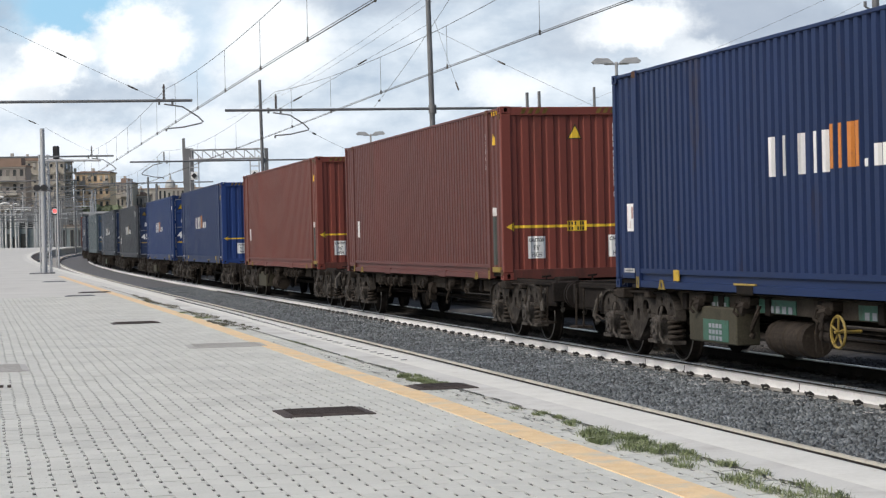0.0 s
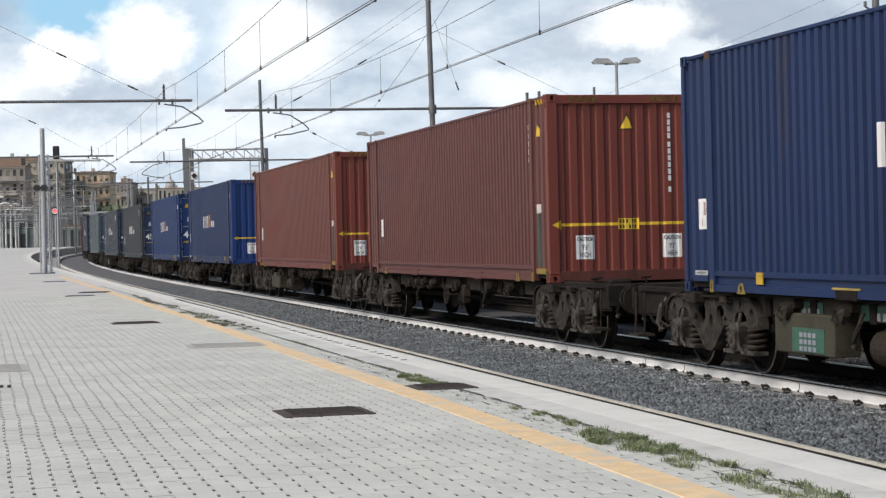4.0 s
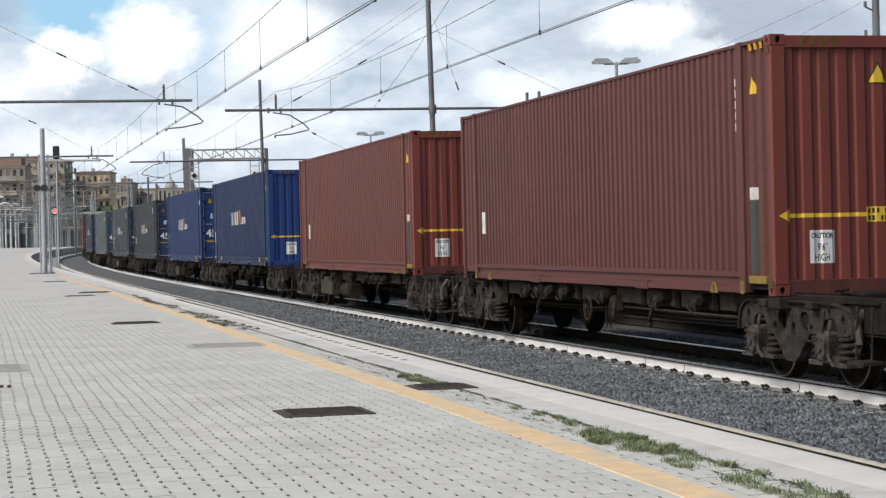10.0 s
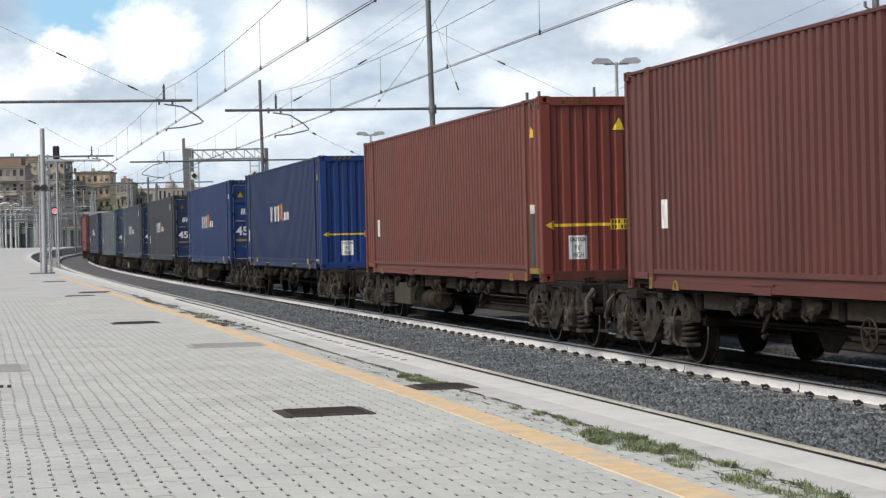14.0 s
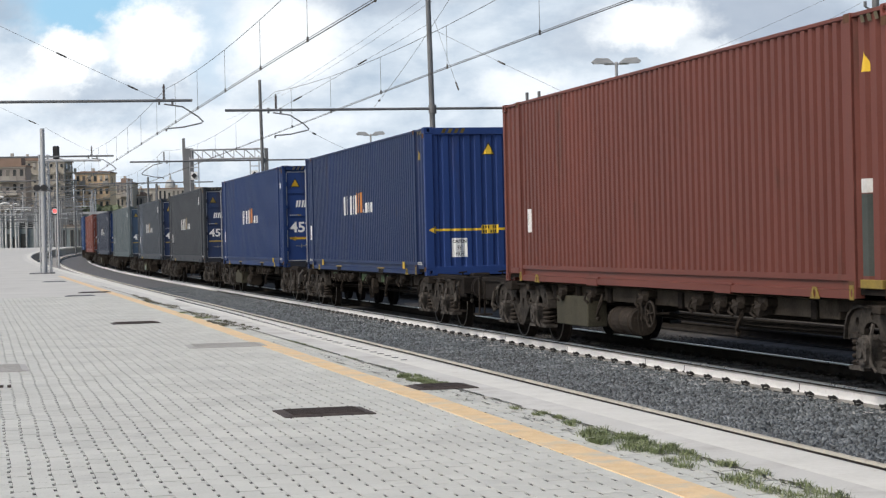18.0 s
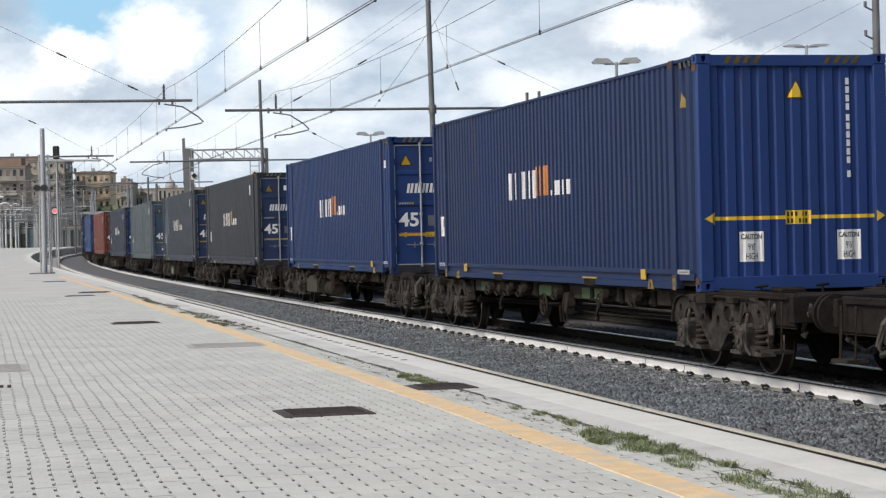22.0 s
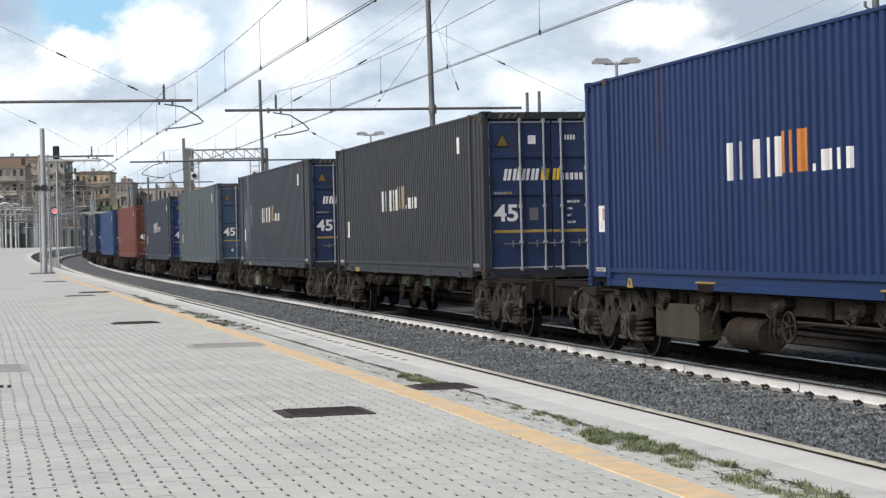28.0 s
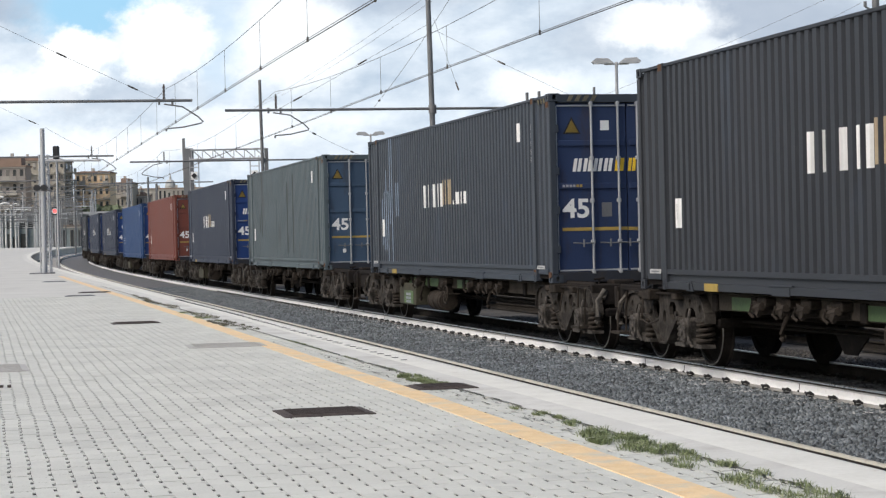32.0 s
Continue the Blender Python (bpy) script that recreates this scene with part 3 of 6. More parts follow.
        lo, hi = (0.12, 0.60) if k % 3 else (-0.08, 0.44)
        part("mark_bar", paint_side(oblong(a + lo * pitch, a + hi * pitch, z, z + tall)), m, box_of, "" if m is WHITE else "coloured bar of the mark")


def door_end(c, side_paint, door_paint, bare=False):
    y = -HALF
    strip_paint = GOLD if side_paint is BLUE_FRESH else OLD_STRIP
    for sx in (-1, 1):
        leaf = thing("door", "", "", m=None)
        for key in list(leaf.keys()):
            del leaf[key]
        leaf.parent = c
        e0, e1 = (-SIDE + 0.115, -0.008) if sx < 0 else (0.008, SIDE - 0.115)
        x0, x1 = (-SIDE + 0.17, -0.008) if sx < 0 else (0.008, SIDE - 0.17)
        part("door_leaf", bms((e0, e1, y + 0.05, y + 0.09, 0.16, HIGH - 0.15), bevel=0.004), door_paint, leaf)
        xo = e0 if sx < 0 else e1
        part("door_gasket", bms((xo - 0.014, xo + 0.014, y + 0.034, y + 0.052, 0.20, HIGH - 0.19)), SEAL if side_paint is BLUE_FRESH else GALV, leaf, "pale rubber gasket")
        for z in (0.185, HIGH - 0.185):
            part("door_gasket", bms((e0 + 0.02, e1 - 0.01, y + 0.034, y + 0.052, z - 0.012, z + 0.012)), GALV, leaf, "pale rubber gasket")
        for k, z in enumerate((1.43, 2.09)):
            part("door_rib", bms((e0 + 0.03, e1 - 0.03, y + 0.028, y + 0.052, z, z + 0.09), bevel=0.008), door_paint, leaf)
        for xb in ((x0 + 0.50 if sx < 0 else x0 + 0.16), (x1 - 0.14 if sx < 0 else x1 - 0.46)):
            bm = bmesh.new()
            rod(bm, (xb, y + 0.005, 0.14), (xb, y + 0.005, HIGH - 0.12), 0.019)
            for z in (0.16, 0.62, 1.25, 1.9, HIGH - 0.16):
                box(bm, xb - 0.03, xb + 0.03, y - 0.012, y + 0.05, z - 0.03, z + 0.03, bevel=0.006)
            part("locking_bar", bm, BAR_STEEL, leaf, "grey steel locking bar")
            bm = bmesh.new()
            tube(bm, [(xb, y - 0.01, 0.60), (xb - 0.18, y - 0.02, 0.595), (xb - 0.33, y - 0.02, 0.605)], 0.012)
            rod(bm, (xb - 0.16, y - 0.022, 0.54), (xb - 0.16, y - 0.022, 0.66), 0.014, 6)
            part("door_handle", bm, GALV_DARK, leaf)
        xh = -SIDE + 0.095 if sx < 0 else SIDE - 0.095
        for z in (0.45, 1.05, 1.65, 2.3):
            part("hinge", bms((xh - 0.05, xh + 0.05, y - 0.006, y + 0.05, z, z + 0.12), bevel=0.006), side_paint, leaf)
        if sx < 0:
            part("yellow_strip", slab_on_end(x0 + 0.02, x1, 0.79, 0.84, y + 0.05, 0.006), strip_paint, leaf, "narrow yellow strip")
            if side_paint is BLUE_FRESH:
                part("yellow_plate", slab_on_end(x0 + 0.58, x1 - 0.12, 0.765, 0.865, y + 0.045, 0.006), GOLD, leaf, "yellow plate on the strip")
                for k in range(5):
                    a = x0 + 0.62 + 0.075 * k
                    part("plate_print", slab_on_end(a, a + 0.045, 0.785, 0.805, y + 0.042, 0.004), DARK_INK, leaf, "dark bar of small print")
                part("strip_edge", slab_on_end(x0 + 0.05, x1, 0.842, 0.858, y + 0.05, 0.005), RUST_PRINT, leaf, "thin dull red edge of the strip")
                bm = bmesh.new()
                bm.faces.new([bm.verts.new((x0 + u, y + 0.044, z)) for u, z in ((0.05, 0.815), (0.18, 0.755), (0.18, 0.875))])
                part("arrow_head", bm, GOLD, leaf, "yellow arrow head")
            bm = bmesh.new()
            bm.faces.new([bm.verts.new((x0 + 0.20 + u, y + 0.0475, 2.275 + z)) for u, z in ((-0.145, 0.0), (0.145, 0.0), (0.0, 0.265))])
            part("triangle_border", bm, BLACK, leaf, "black border of the triangle")
            bm = bmesh.new()
            triangle(bm, lambda u, v: (x0 + 0.20 + u, y + 0.046, 2.30 + v))
            part("warning_triangle", bm, YELLOW if side_paint is BLUE_FRESH else OLD_STRIP, leaf, "yellow warning triangle")
            part("size_number", skin(TEXT45, WHITE), WHITE, leaf, "white size number 45", Matrix.Translation((x0 + 0.25, y + 0.046, 1.12)) @ pose(0, 0, 0, 90))
            if not bare:
                for i in range(8):
                    a = x0 + 0.20 + 0.165 * (i // 2) + 0.075 * (i % 2)
                    part("mark_bar", slab_on_end(a, a + 0.052, 1.70, 1.90, y + 0.05, 0.006, 0.18), WHITE, leaf)
                for i in range(2):
                    part("mark_bar", slab_on_end(x0 + 0.88 + 0.08 * i, x0 + 0.94 + 0.08 * i, 1.70, 1.90, y + 0.05, 0.006, 0.12), YELLOW, leaf, "yellow bar")
                part("paper_label", slab_on_end(x0 + 0.66, x0 + 0.80, 2.33, 2.48, y + 0.05, 0.006) if side_paint in (DARK, DARK_SCUFFED) else slab_on_end(x0 + 0.71, x0 + 0.77, 2.36, 2.45, y + 0.05, 0.006), WHITE if side_paint in (DARK, DARK_SCUFFED) else WHITE_DIM, leaf, "small pale label")
                for i in range(6):
                    a = x0 + 0.03 + 0.055 * i
                    part("small_mark", slab_on_end(a, a + 0.04, 1.46, 1.50, y + 0.028, 0.004), WHITE_DIM if i < 4 else OLD_STRIP, leaf, "small pale bar of writing")
                part("worn_plate", slab_on_end(x0 + 0.66, x0 + 0.82, 1.00, 1.22, y + 0.05, 0.006), GALV_DARK, leaf, "dull metal data plate")
            else:
                part("paper_label", slab_on_end(x0 + 0.30, x0 + 0.38, 0.42, 0.52, y + 0.05, 0.006), WHITE, leaf, "white paper label")
        else:
            part("yellow_strip", slab_on_end(x0, x1 - 0.02, 0.785, 0.835, y + 0.05, 0.006), strip_paint, leaf, "narrow yellow strip")
            if not bare:
                for i in range(2):
                    part("mark_bar", slab_on_end(x0 + 0.005 + 0.07 * i, x0 + 0.055 + 0.07 * i, 1.70, 1.90, y + 0.05, 0.006, 0.12), YELLOW, leaf, "yellow bar")
                for i in range(5):
                    part("mark_bar", slab_on_end(x0 + 0.16 + 0.085 * i, x0 + 0.215 + 0.085 * i, 1.70, 1.82, y + 0.05, 0.006), WHITE, leaf)
            for i, (a, b, z) in enumerate(((0.24, 0.45, 2.40), (0.60, 0.86, 2.40), (0.62, 0.78, 2.24))):
                for k in range(4):
                    w = (b - a) / 4
                    part("code_bar", slab_on_end(x0 + a + k * w, x0 + a + k * w + w * 0.62, z, z + 0.085, y + 0.05, 0.006), WHITE, leaf, "white bar of a code letter")
            for i in range(4):
                words = TEXT_WEIGHTS[i]
                shift = x0 + 0.265 - min(v.co.x for v in words.vertices)
                part("weight_word", skin(words, WHITE), WHITE, leaf, "small white letters", Matrix.Translation((shift, y + 0.046, 1.316 - i * 0.12)) @ pose(0, 0, 0, 90))
                part("weight_bar", slab_on_end(x0 + 0.74, x0 + 0.90, 1.29 - i * 0.12, 1.34 - i * 0.12, y + 0.05, 0.006), WHITE_DIM, leaf, "pale bar of small writing")
    part("door_sill", bms((-SIDE + 0.10, SIDE - 0.10, y, y + 0.1, -0.002, 0.16), bevel=0.006), GRIMY_SILL, c, "grimy grey door sill")
    part("door_header", bms((-SIDE + 0.15, SIDE - 0.15, y + 0.005, y + 0.1, HIGH - 0.14, HIGH - 0.012), bevel=0.006), side_paint, c)
    for x in (-SIDE + 0.28, SIDE - 0.78):
        bm = bmesh.new()
        hazard(bm, x, x + 0.5, HIGH - 0.12, HIGH - 0.03, y - 0.001)
        part("hazard_stripes", bm, STRIPE_FADED, c, "faded black and yellow hazard stripes")


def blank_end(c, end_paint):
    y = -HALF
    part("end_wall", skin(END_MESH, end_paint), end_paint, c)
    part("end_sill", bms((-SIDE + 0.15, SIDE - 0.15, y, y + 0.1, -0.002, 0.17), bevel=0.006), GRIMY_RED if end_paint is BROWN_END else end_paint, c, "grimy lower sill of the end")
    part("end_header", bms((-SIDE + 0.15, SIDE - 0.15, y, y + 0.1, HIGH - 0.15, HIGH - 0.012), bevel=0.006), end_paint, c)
    for x in (-SIDE + 0.34, SIDE - 0.84):
        bm = bmesh.new()
        hazard(bm, x, x + 0.5, HIGH - 0.12, HIGH - 0.03, y - 0.002)
        part("hazard_stripes", bm, DULL_YELLOW, c, "black and yellow hazard stripes")
    mid = 0.05
    tip = SIDE - 0.05
    part("width_arrow", paint_end(oblong(-tip + 0.13, tip - 0.10, 0.862, 0.908), [(-tip, 0.885), (-tip + 0.15, 0.81), (-tip + 0.15, 0.96)], [(tip, 0.885), (tip - 0.12, 0.96), (tip - 0.12, 0.81)]),
         YELLOW, c, "yellow arrow across the end")
    sign = part("arrow_plate", paint_end(oblong(mid - 0.17, mid + 0.17, 0.80, 0.97), proud=0.006), YELLOW, c, "yellow plate on the arrow")
    for row, z in enumerate((0.90, 0.815)):
        for i in range(6):
            u = mid - 0.14 + 0.048 * i
            if (i + row) % 4 != 3:
                part("arrow_writing", paint_end(oblong(u, u + 0.028, z, z + 0.055), proud=0.009), DARK_INK, sign, "dark writing bar")
    part("triangle_border", paint_end([(mid - 0.135, 2.345), (mid + 0.135, 2.345), (mid, 2.60)]), DARK_INK, c, "black border of the triangle")
    part("warning_triangle", paint_end([(mid - 0.105, 2.362), (mid + 0.105, 2.362), (mid, 2.562)], proud=0.006), YELLOW, c, "yellow warning triangle")
    for x in (-0.66, 0.765) if end_paint is BROWN_END else (-0.57, 0.73):
        b = part("caution_plate", paint_end(oblong(x - 0.155, x + 0.155, 0.35, 0.72)), PLATE_WHITE, c, "white plate with black height warning")
        part("caution_word", glyphs(TEXT_CAUTION, (x, 0.655), 0.007), BLACK, b, "black letters")
        part("height_words", glyphs(TEXT_HIGH, (x, 0.47), 0.007), BLACK, b, "black letters")
    z = 2.60
    for i in range(11):
        z -= 0.03 if i == 4 else 0.07 if i == 10 else 0.0
        part("code_bar", paint_end(oblong(0.715, 0.765, z - 0.082, z)), WHITE, c, "white bar of a code letter")
        z -= 0.105


def container(name, label, side_paint, end_paint, door, mark, group, plates="white"):
    c = thing(name, label, "freight container", group)
    for flip in (None, MIRROR):
        part("side_wall", skin(SIDE_MESH, side_paint), side_paint, c, "", flip)
        part("bottom_rail", skin(BOTTOM_MESH, side_paint), side_paint, c, "", flip)
        part("top_rail", skin(TOP_MESH, side_paint), side_paint, c, "", flip)
        for y in (-POST, POST):
            part("lifting_post", skin(POST_MESH, side_paint), side_paint, c, "", (flip or Matrix()) @ Matrix.Translation((-SIDE, y, 0)))
    part("roof", skin(ROOF_MESH, side_paint), side_paint, c)
    for fx in (1, -1):
        for fy in (1, -1):
            f = Matrix.Diagonal((fx, fy, 1, 1)) @ Matrix.Translation((-SIDE, -HALF, 0))
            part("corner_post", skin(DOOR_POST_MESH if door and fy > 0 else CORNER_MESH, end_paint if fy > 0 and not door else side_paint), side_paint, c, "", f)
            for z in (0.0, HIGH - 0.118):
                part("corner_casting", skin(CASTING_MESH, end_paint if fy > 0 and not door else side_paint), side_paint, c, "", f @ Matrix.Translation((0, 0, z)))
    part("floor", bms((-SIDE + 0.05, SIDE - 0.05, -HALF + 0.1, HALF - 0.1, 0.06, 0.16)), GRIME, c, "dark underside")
    part("far_end", bms((-SIDE + 0.1, SIDE - 0.1, HALF - 0.08, HALF - 0.03, 0.03, HIGH - 0.03)), side_paint, c)
    if door:
        door_end(c, side_paint, end_paint, mark is None)
    else:
        blank_end(c, end_paint)
    # lower side rail: pockets, ties and plates
    for y in (-2.52, 2.38):
        part("lifting_pocket", bms((-SIDE - 0.014, -SIDE + 0.02, y - 0.31, y + 0.31, 0.098, 0.122), bevel=0.004), OLD_STRIP if side_paint in (BLUE, BLUE_FRESH) else side_paint, c)
        part("pocket_plate", bms((-SIDE - 0.006, -SIDE + 0.03, y - 0.24, y + 0.24, 0.0, 0.096)), side_paint if side_paint not in (BLUE, BLUE_FRESH) else GRIME, c)
    for y in (-5.08, 5.08):
        bm = bmesh.new()
        plate(bm, [(-0.115, 0.0), (0.115, 0.0), (0.10, 0.03), (0.045, 0.125), (-0.045, 0.125), (-0.10, 0.03)], [hole(0.0, 0.055, 0.035, 8, 1.3)],
              lambda u, v, w: Vector((-SIDE - 0.004 - w, y + u, 0.0 + v)), 0.01)
        bright = side_paint in (BROWN, BROWN_WARM, BLUE, BLUE_FRESH)
        part("lashing_plate", bm, OLD_STRIP if side_paint is BLUE_FRESH else DULL_YELLOW if bright else side_paint, c, "dull yellow plate with a hole" if bright else "")
    for y in (-POST, POST):
        bm = bmesh.new()
        plate(bm, [(-0.05, 0.0), (0.05, 0.0), (0.05, 0.15), (-0.05, 0.15)], [hole(0.0, 0.07, 0.022, 8, 2.0)], lambda u, v, w: Vector((-SIDE - 0.018 + w, y + u, 0.005 + v)), 0.006)
        part("post_plate", bm, DULL_YELLOW if bright and side_paint is not BLUE_FRESH else side_paint, c, "slotted foot of the lifting post" if bright else "")
    for y in (-POST - 0.40, POST + 0.40):
        part("bay_foot", bms((-SIDE + 0.002, -SIDE + 0.06, y - 0.24, y + 0.24, 0.125, 0.215), bevel=0.006), DULL_YELLOW if side_paint in (BROWN, BROWN_WARM) and y < 0 else side_paint, c)
    out = side_paint in (BLUE, BLUE_FRESH)
    py, pz = (POST + 0.36, 0.76) if out else (POST - 0.50, 0.785)
    side_plate = part("height_plate", paint_side(oblong(py - 0.11, py + 0.11, pz, pz + 0.37)), PLATE_WHITE, c, "tall white height plate")
    for u, wide, a, b in ((0.05, 0.012, 0.05, 0.33), (-0.03, 0.014, 0.04, 0.13), (-0.05, 0.012, 0.17, 0.33)) if out else ((-0.03, 0.045, 0.02, 0.35), (0.05, 0.012, 0.10, 0.30)):
        part("height_writing", paint_side(oblong(py + u - wide / 2, py + u + wide / 2, pz + a, pz + b), proud=0.006), PINK_PRINT if out else DARK_INK, side_plate, "faded upright bar of writing")
    bm = bmesh.new()
    for k in range(3):
        y = -HALF + 0.22 + 0.15 * k
        bm.faces.new([bm.verts.new((-SIDE + 0.004, a, b)) for a, b in ((y, HIGH - 0.13), (y + 0.08, HIGH - 0.13), (y + 0.12, HIGH - 0.05), (y + 0.04, HIGH - 0.05))])
    bmesh.ops.solidify(bm, geom=bm.faces[:], thickness=0.01)
    part("hazard_stripes", bm, YELLOW if side_paint is BROWN else STRIPE_FADED, c, "black and yellow hazard stripes")
    if not door and side_paint is not BLUE:
        part("post_label", paint_side(oblong(-POST - 0.40, -POST - 0.12, 1.08, 1.22)), WHITE, c, "small white label")
        if plates == "white":
            part("data_panel", paint_side(oblong(-POST - 0.40, -POST - 0.13, 0.25, 1.07)), PANEL, c, "dark green-grey data panel")
    elif door and side_paint is not BLUE_FRESH:
        part("post_label", paint_side(oblong(-POST + 0.75, -POST + 0.95, 2.25, 2.55)), WHITE, c, "white label near the roof")
    if not door:
        part("warning_triangle", paint_side([(-POST - 0.38, 2.28), (-POST - 0.25, 2.28), (-POST - 0.315, 2.48)]), OLD_STRIP if side_paint is BLUE else YELLOW, c, "yellow warning triangle")
    elif side_paint is BLUE_FRESH:
        part("post_label", paint_side(oblong(-POST - 0.36, -POST - 0.26, 2.26, 2.42)), WHITE, c, "small white label")
    if mark:
        mark_on_side(c, ACCENT_FADED if side_paint in (DARK, DARK_SCUFFED, SLATE, NAVY) else ORANGE)
        for y in (-4.8, 4.55) if side_paint is BLUE else (-4.8,) if side_paint is BLUE_FRESH else (4.40,):
            half = 0.09 if out else 0.21
            part("yellow_plate", slab_on_side(y - half, y + half, *((0.12, 0.255) if out else (0.01, 0.105)), 0.01), GOLD if out else OLD_STRIP, c, "yellow plate on the bottom rail")
        for y in (-POST - 0.50, POST + 0.15):
            bar = part("name_bar", slab_on_side(y, y + 0.40, 0.205, 0.262, 0.003), WORN_LABEL, c, "small white label strip")
            part("name_print", slab_on_side(y + 0.06, y + 0.34, 0.225, 0.240, 0.006), GALV_DARK, bar, "grey line of print")
    return c


# ---- wagons ----
WHEEL = 0.44
BOGIE_DUST = mat("grey brown bogie dust", (0.013, 0.0115, 0.0105), (0.074, 0.066, 0.058), 0.17, 0.8, 0.0, 0.004, 22, (0.018, 0.015, 0.013), 0.5, 0.14, spec=0.12)
HOOK_PALE = mat("pale worn hook steel", (0.042, 0.038, 0.033), (0.12, 0.108, 0.094), 0.15, 0.7, 0.0, 0.002, 30, (0.03, 0.026, 0.022), 0.4, 0.1, spec=0.2)
AXLE_DUST = mat("grey brown axle box dust", (0.022, 0.020, 0.0175), (0.125, 0.112, 0.10), 0.10, 0.75, 0.0, 0.003, 30, (0.03, 0.026, 0.022), 0.35, 0.12, spec=0.15)
AXLE = 0.92


def bar_on(bm, u0, v0, u1, v1, wide, x0, deep):
    """A straight rib on the frame's face from one point to another."""
    d = Vector((u1 - u0, v1 - v0)).normalized() * wide / 2
    pts = [(u0 - d.y, v0 + d.x), (u1 - d.y, v1 + d.x), (u1 + d.y, v1 - d.x), (u0 + d.y, v0 - d.x)]
    plate(bm, pts, [], lambda u, v, w: Vector((x0 + w, u, v)), deep)


def frame_mesh():
    """Cast side frame: deep plate with two round holes over a V, arches over the axle boxes, round shoulders over the end springs; u along, v up from the rail."""
    bm = bmesh.new()
    half = [(1.08, 0.90), (1.26, 0.875), (1.38, 0.80), (1.45, 0.69), (1.47, 0.56), (1.40, 0.56), (1.36, 0.61), (1.10, 0.61), (1.09, 0.68), (1.02, 0.735), (0.92, 0.75), (0.82, 0.735), (0.75, 0.68), (0.74, 0.60),
            (0.50, 0.585), (0.42, 0.50), (0.12, 0.27)]
    o = half + [(-u, v) for u, v in reversed(half)]
    hs = [[(sx * (0.29 + u), 0.69 + v) for u, v in ((-0.11, 0.05), (-0.06, 0.11), (0.06, 0.115), (0.125, 0.05), (0.115, -0.03), (0.04, -0.115), (-0.04, -0.12), (-0.10, -0.05))] for sx in (-1, 1)]
    hs += [hole(0.0, 0.60, 0.06, 10, 1.5)]
    hs += [hole(sx * (AXLE - 0.01), 0.815, 0.035, 8, 1.3) for sx in (-1, 1)] + [hole(sx * 1.24, 0.74, 0.04, 8, 1.3) for sx in (-1, 1)]
    plate(bm, o, hs, lambda u, v, w: Vector((-0.05 + w, u, v)), 0.05)
    for sx in (-1, 1):
        bar_on(bm, sx * 0.50, 0.59, sx * 0.11, 0.265, 0.035, -0.085, 0.12)
        bar_on(bm, sx * 1.10, 0.60, sx * 1.40, 0.60, 0.03, -0.07, 0.14)
        bar_on(bm, sx * 0.74, 0.60, sx * 0.50, 0.60, 0.03, -0.07, 0.14)
        # shoulder flange bent round the end
        rim = [(sx * u, v) for u, v in ((1.0, 0.905), (1.16, 0.905), (1.29, 0.88), (1.40, 0.81), (1.47, 0.69), (1.49, 0.56))]
        for (a, b), (c, d) in zip(rim, rim[1:]):
            bar_on(bm, a, b, c, d, 0.03, -0.085, 0.14)
        for q in (sx * (AXLE + 0.33), sx * (AXLE - 0.33)):
            rod(bm, (0.02, q, 0.575), (0.02, q, 0.62), 0.125, 14)
        rod(bm, (-0.085, sx * 0.47, 0.66), (-0.05, sx * 0.47, 0.66), 0.03, 8)
    bar_on(bm, -0.13, 0.265, 0.13, 0.265, 0.03, -0.085, 0.12)
    bar_on(bm, -1.05, 0.905, 1.05, 0.905, 0.03, -0.085, 0.16)
    return mesh_of("side_frame", bm, BOGIE_DUST)


def axlebox_mesh():
    """Axle box with a tall rounded cover, spring trays on both sides and a bent lift strap."""
    bm = bmesh.new()
    tall = [(0.10, -0.15), (0.13, -0.08), (0.135, 0.06), (0.11, 0.14), (0.05, 0.18), (-0.05, 0.18), (-0.11, 0.14), (-0.135, 0.06), (-0.13, -0.08), (-0.10, -0.15)]
    plate(bm, [(u, WHEEL + v) for u, v in tall], [], lambda u, v, w: Vector((-0.13 + w, u, v)), 0.24)
    plate(bm, [(u * 0.80, WHEEL + 0.01 + v * 0.82) for u, v in tall], [], lambda u, v, w: Vector((-0.175 + w, u, v)), 0.047)
    rod(bm, (-0.195, 0, WHEEL), (-0.174, 0, WHEEL), 0.05, 12)
    for du, dv in ((-0.07, 0.10), (0.07, 0.10), (-0.07, -0.08), (0.07, -0.08)):
        rod(bm, (-0.19, du, WHEEL + dv), (-0.173, du, WHEEL + dv), 0.014, 6)
    for sx in (-1, 1):
        plate(bm, [(sx * 0.11, WHEEL - 0.06), (sx * 0.20, WHEEL - 0.13), (sx * 0.45, WHEEL - 0.145), (sx * 0.45, WHEEL - 0.19), (sx * 0.11, WHEEL - 0.19)], [], lambda u, v, w: Vector((-0.09 + w, u, v)), 0.19)
    tube(bm, [(-0.11, -0.15, WHEEL + 0.30), (-0.15, -0.165, WHEEL + 0.14), (-0.15, -0.165, WHEEL - 0.10), (-0.11, -0.20, WHEEL - 0.18)], 0.02, 6)
    return mesh_of("axle_box", bm, AXLE_DUST)


def spring_mesh():
    bm = bmesh.new()
    turns, n = 4.6, 64
    tube(bm, [(0.098 * math.cos(2 * math.pi * turns * k / n), 0.098 * math.sin(2 * math.pi * turns * k / n), 0.295 + 0.32 * k / n) for k in range(n + 1)], 0.025, 6)
    return mesh_of("spring", bm, GRIME_PALE)


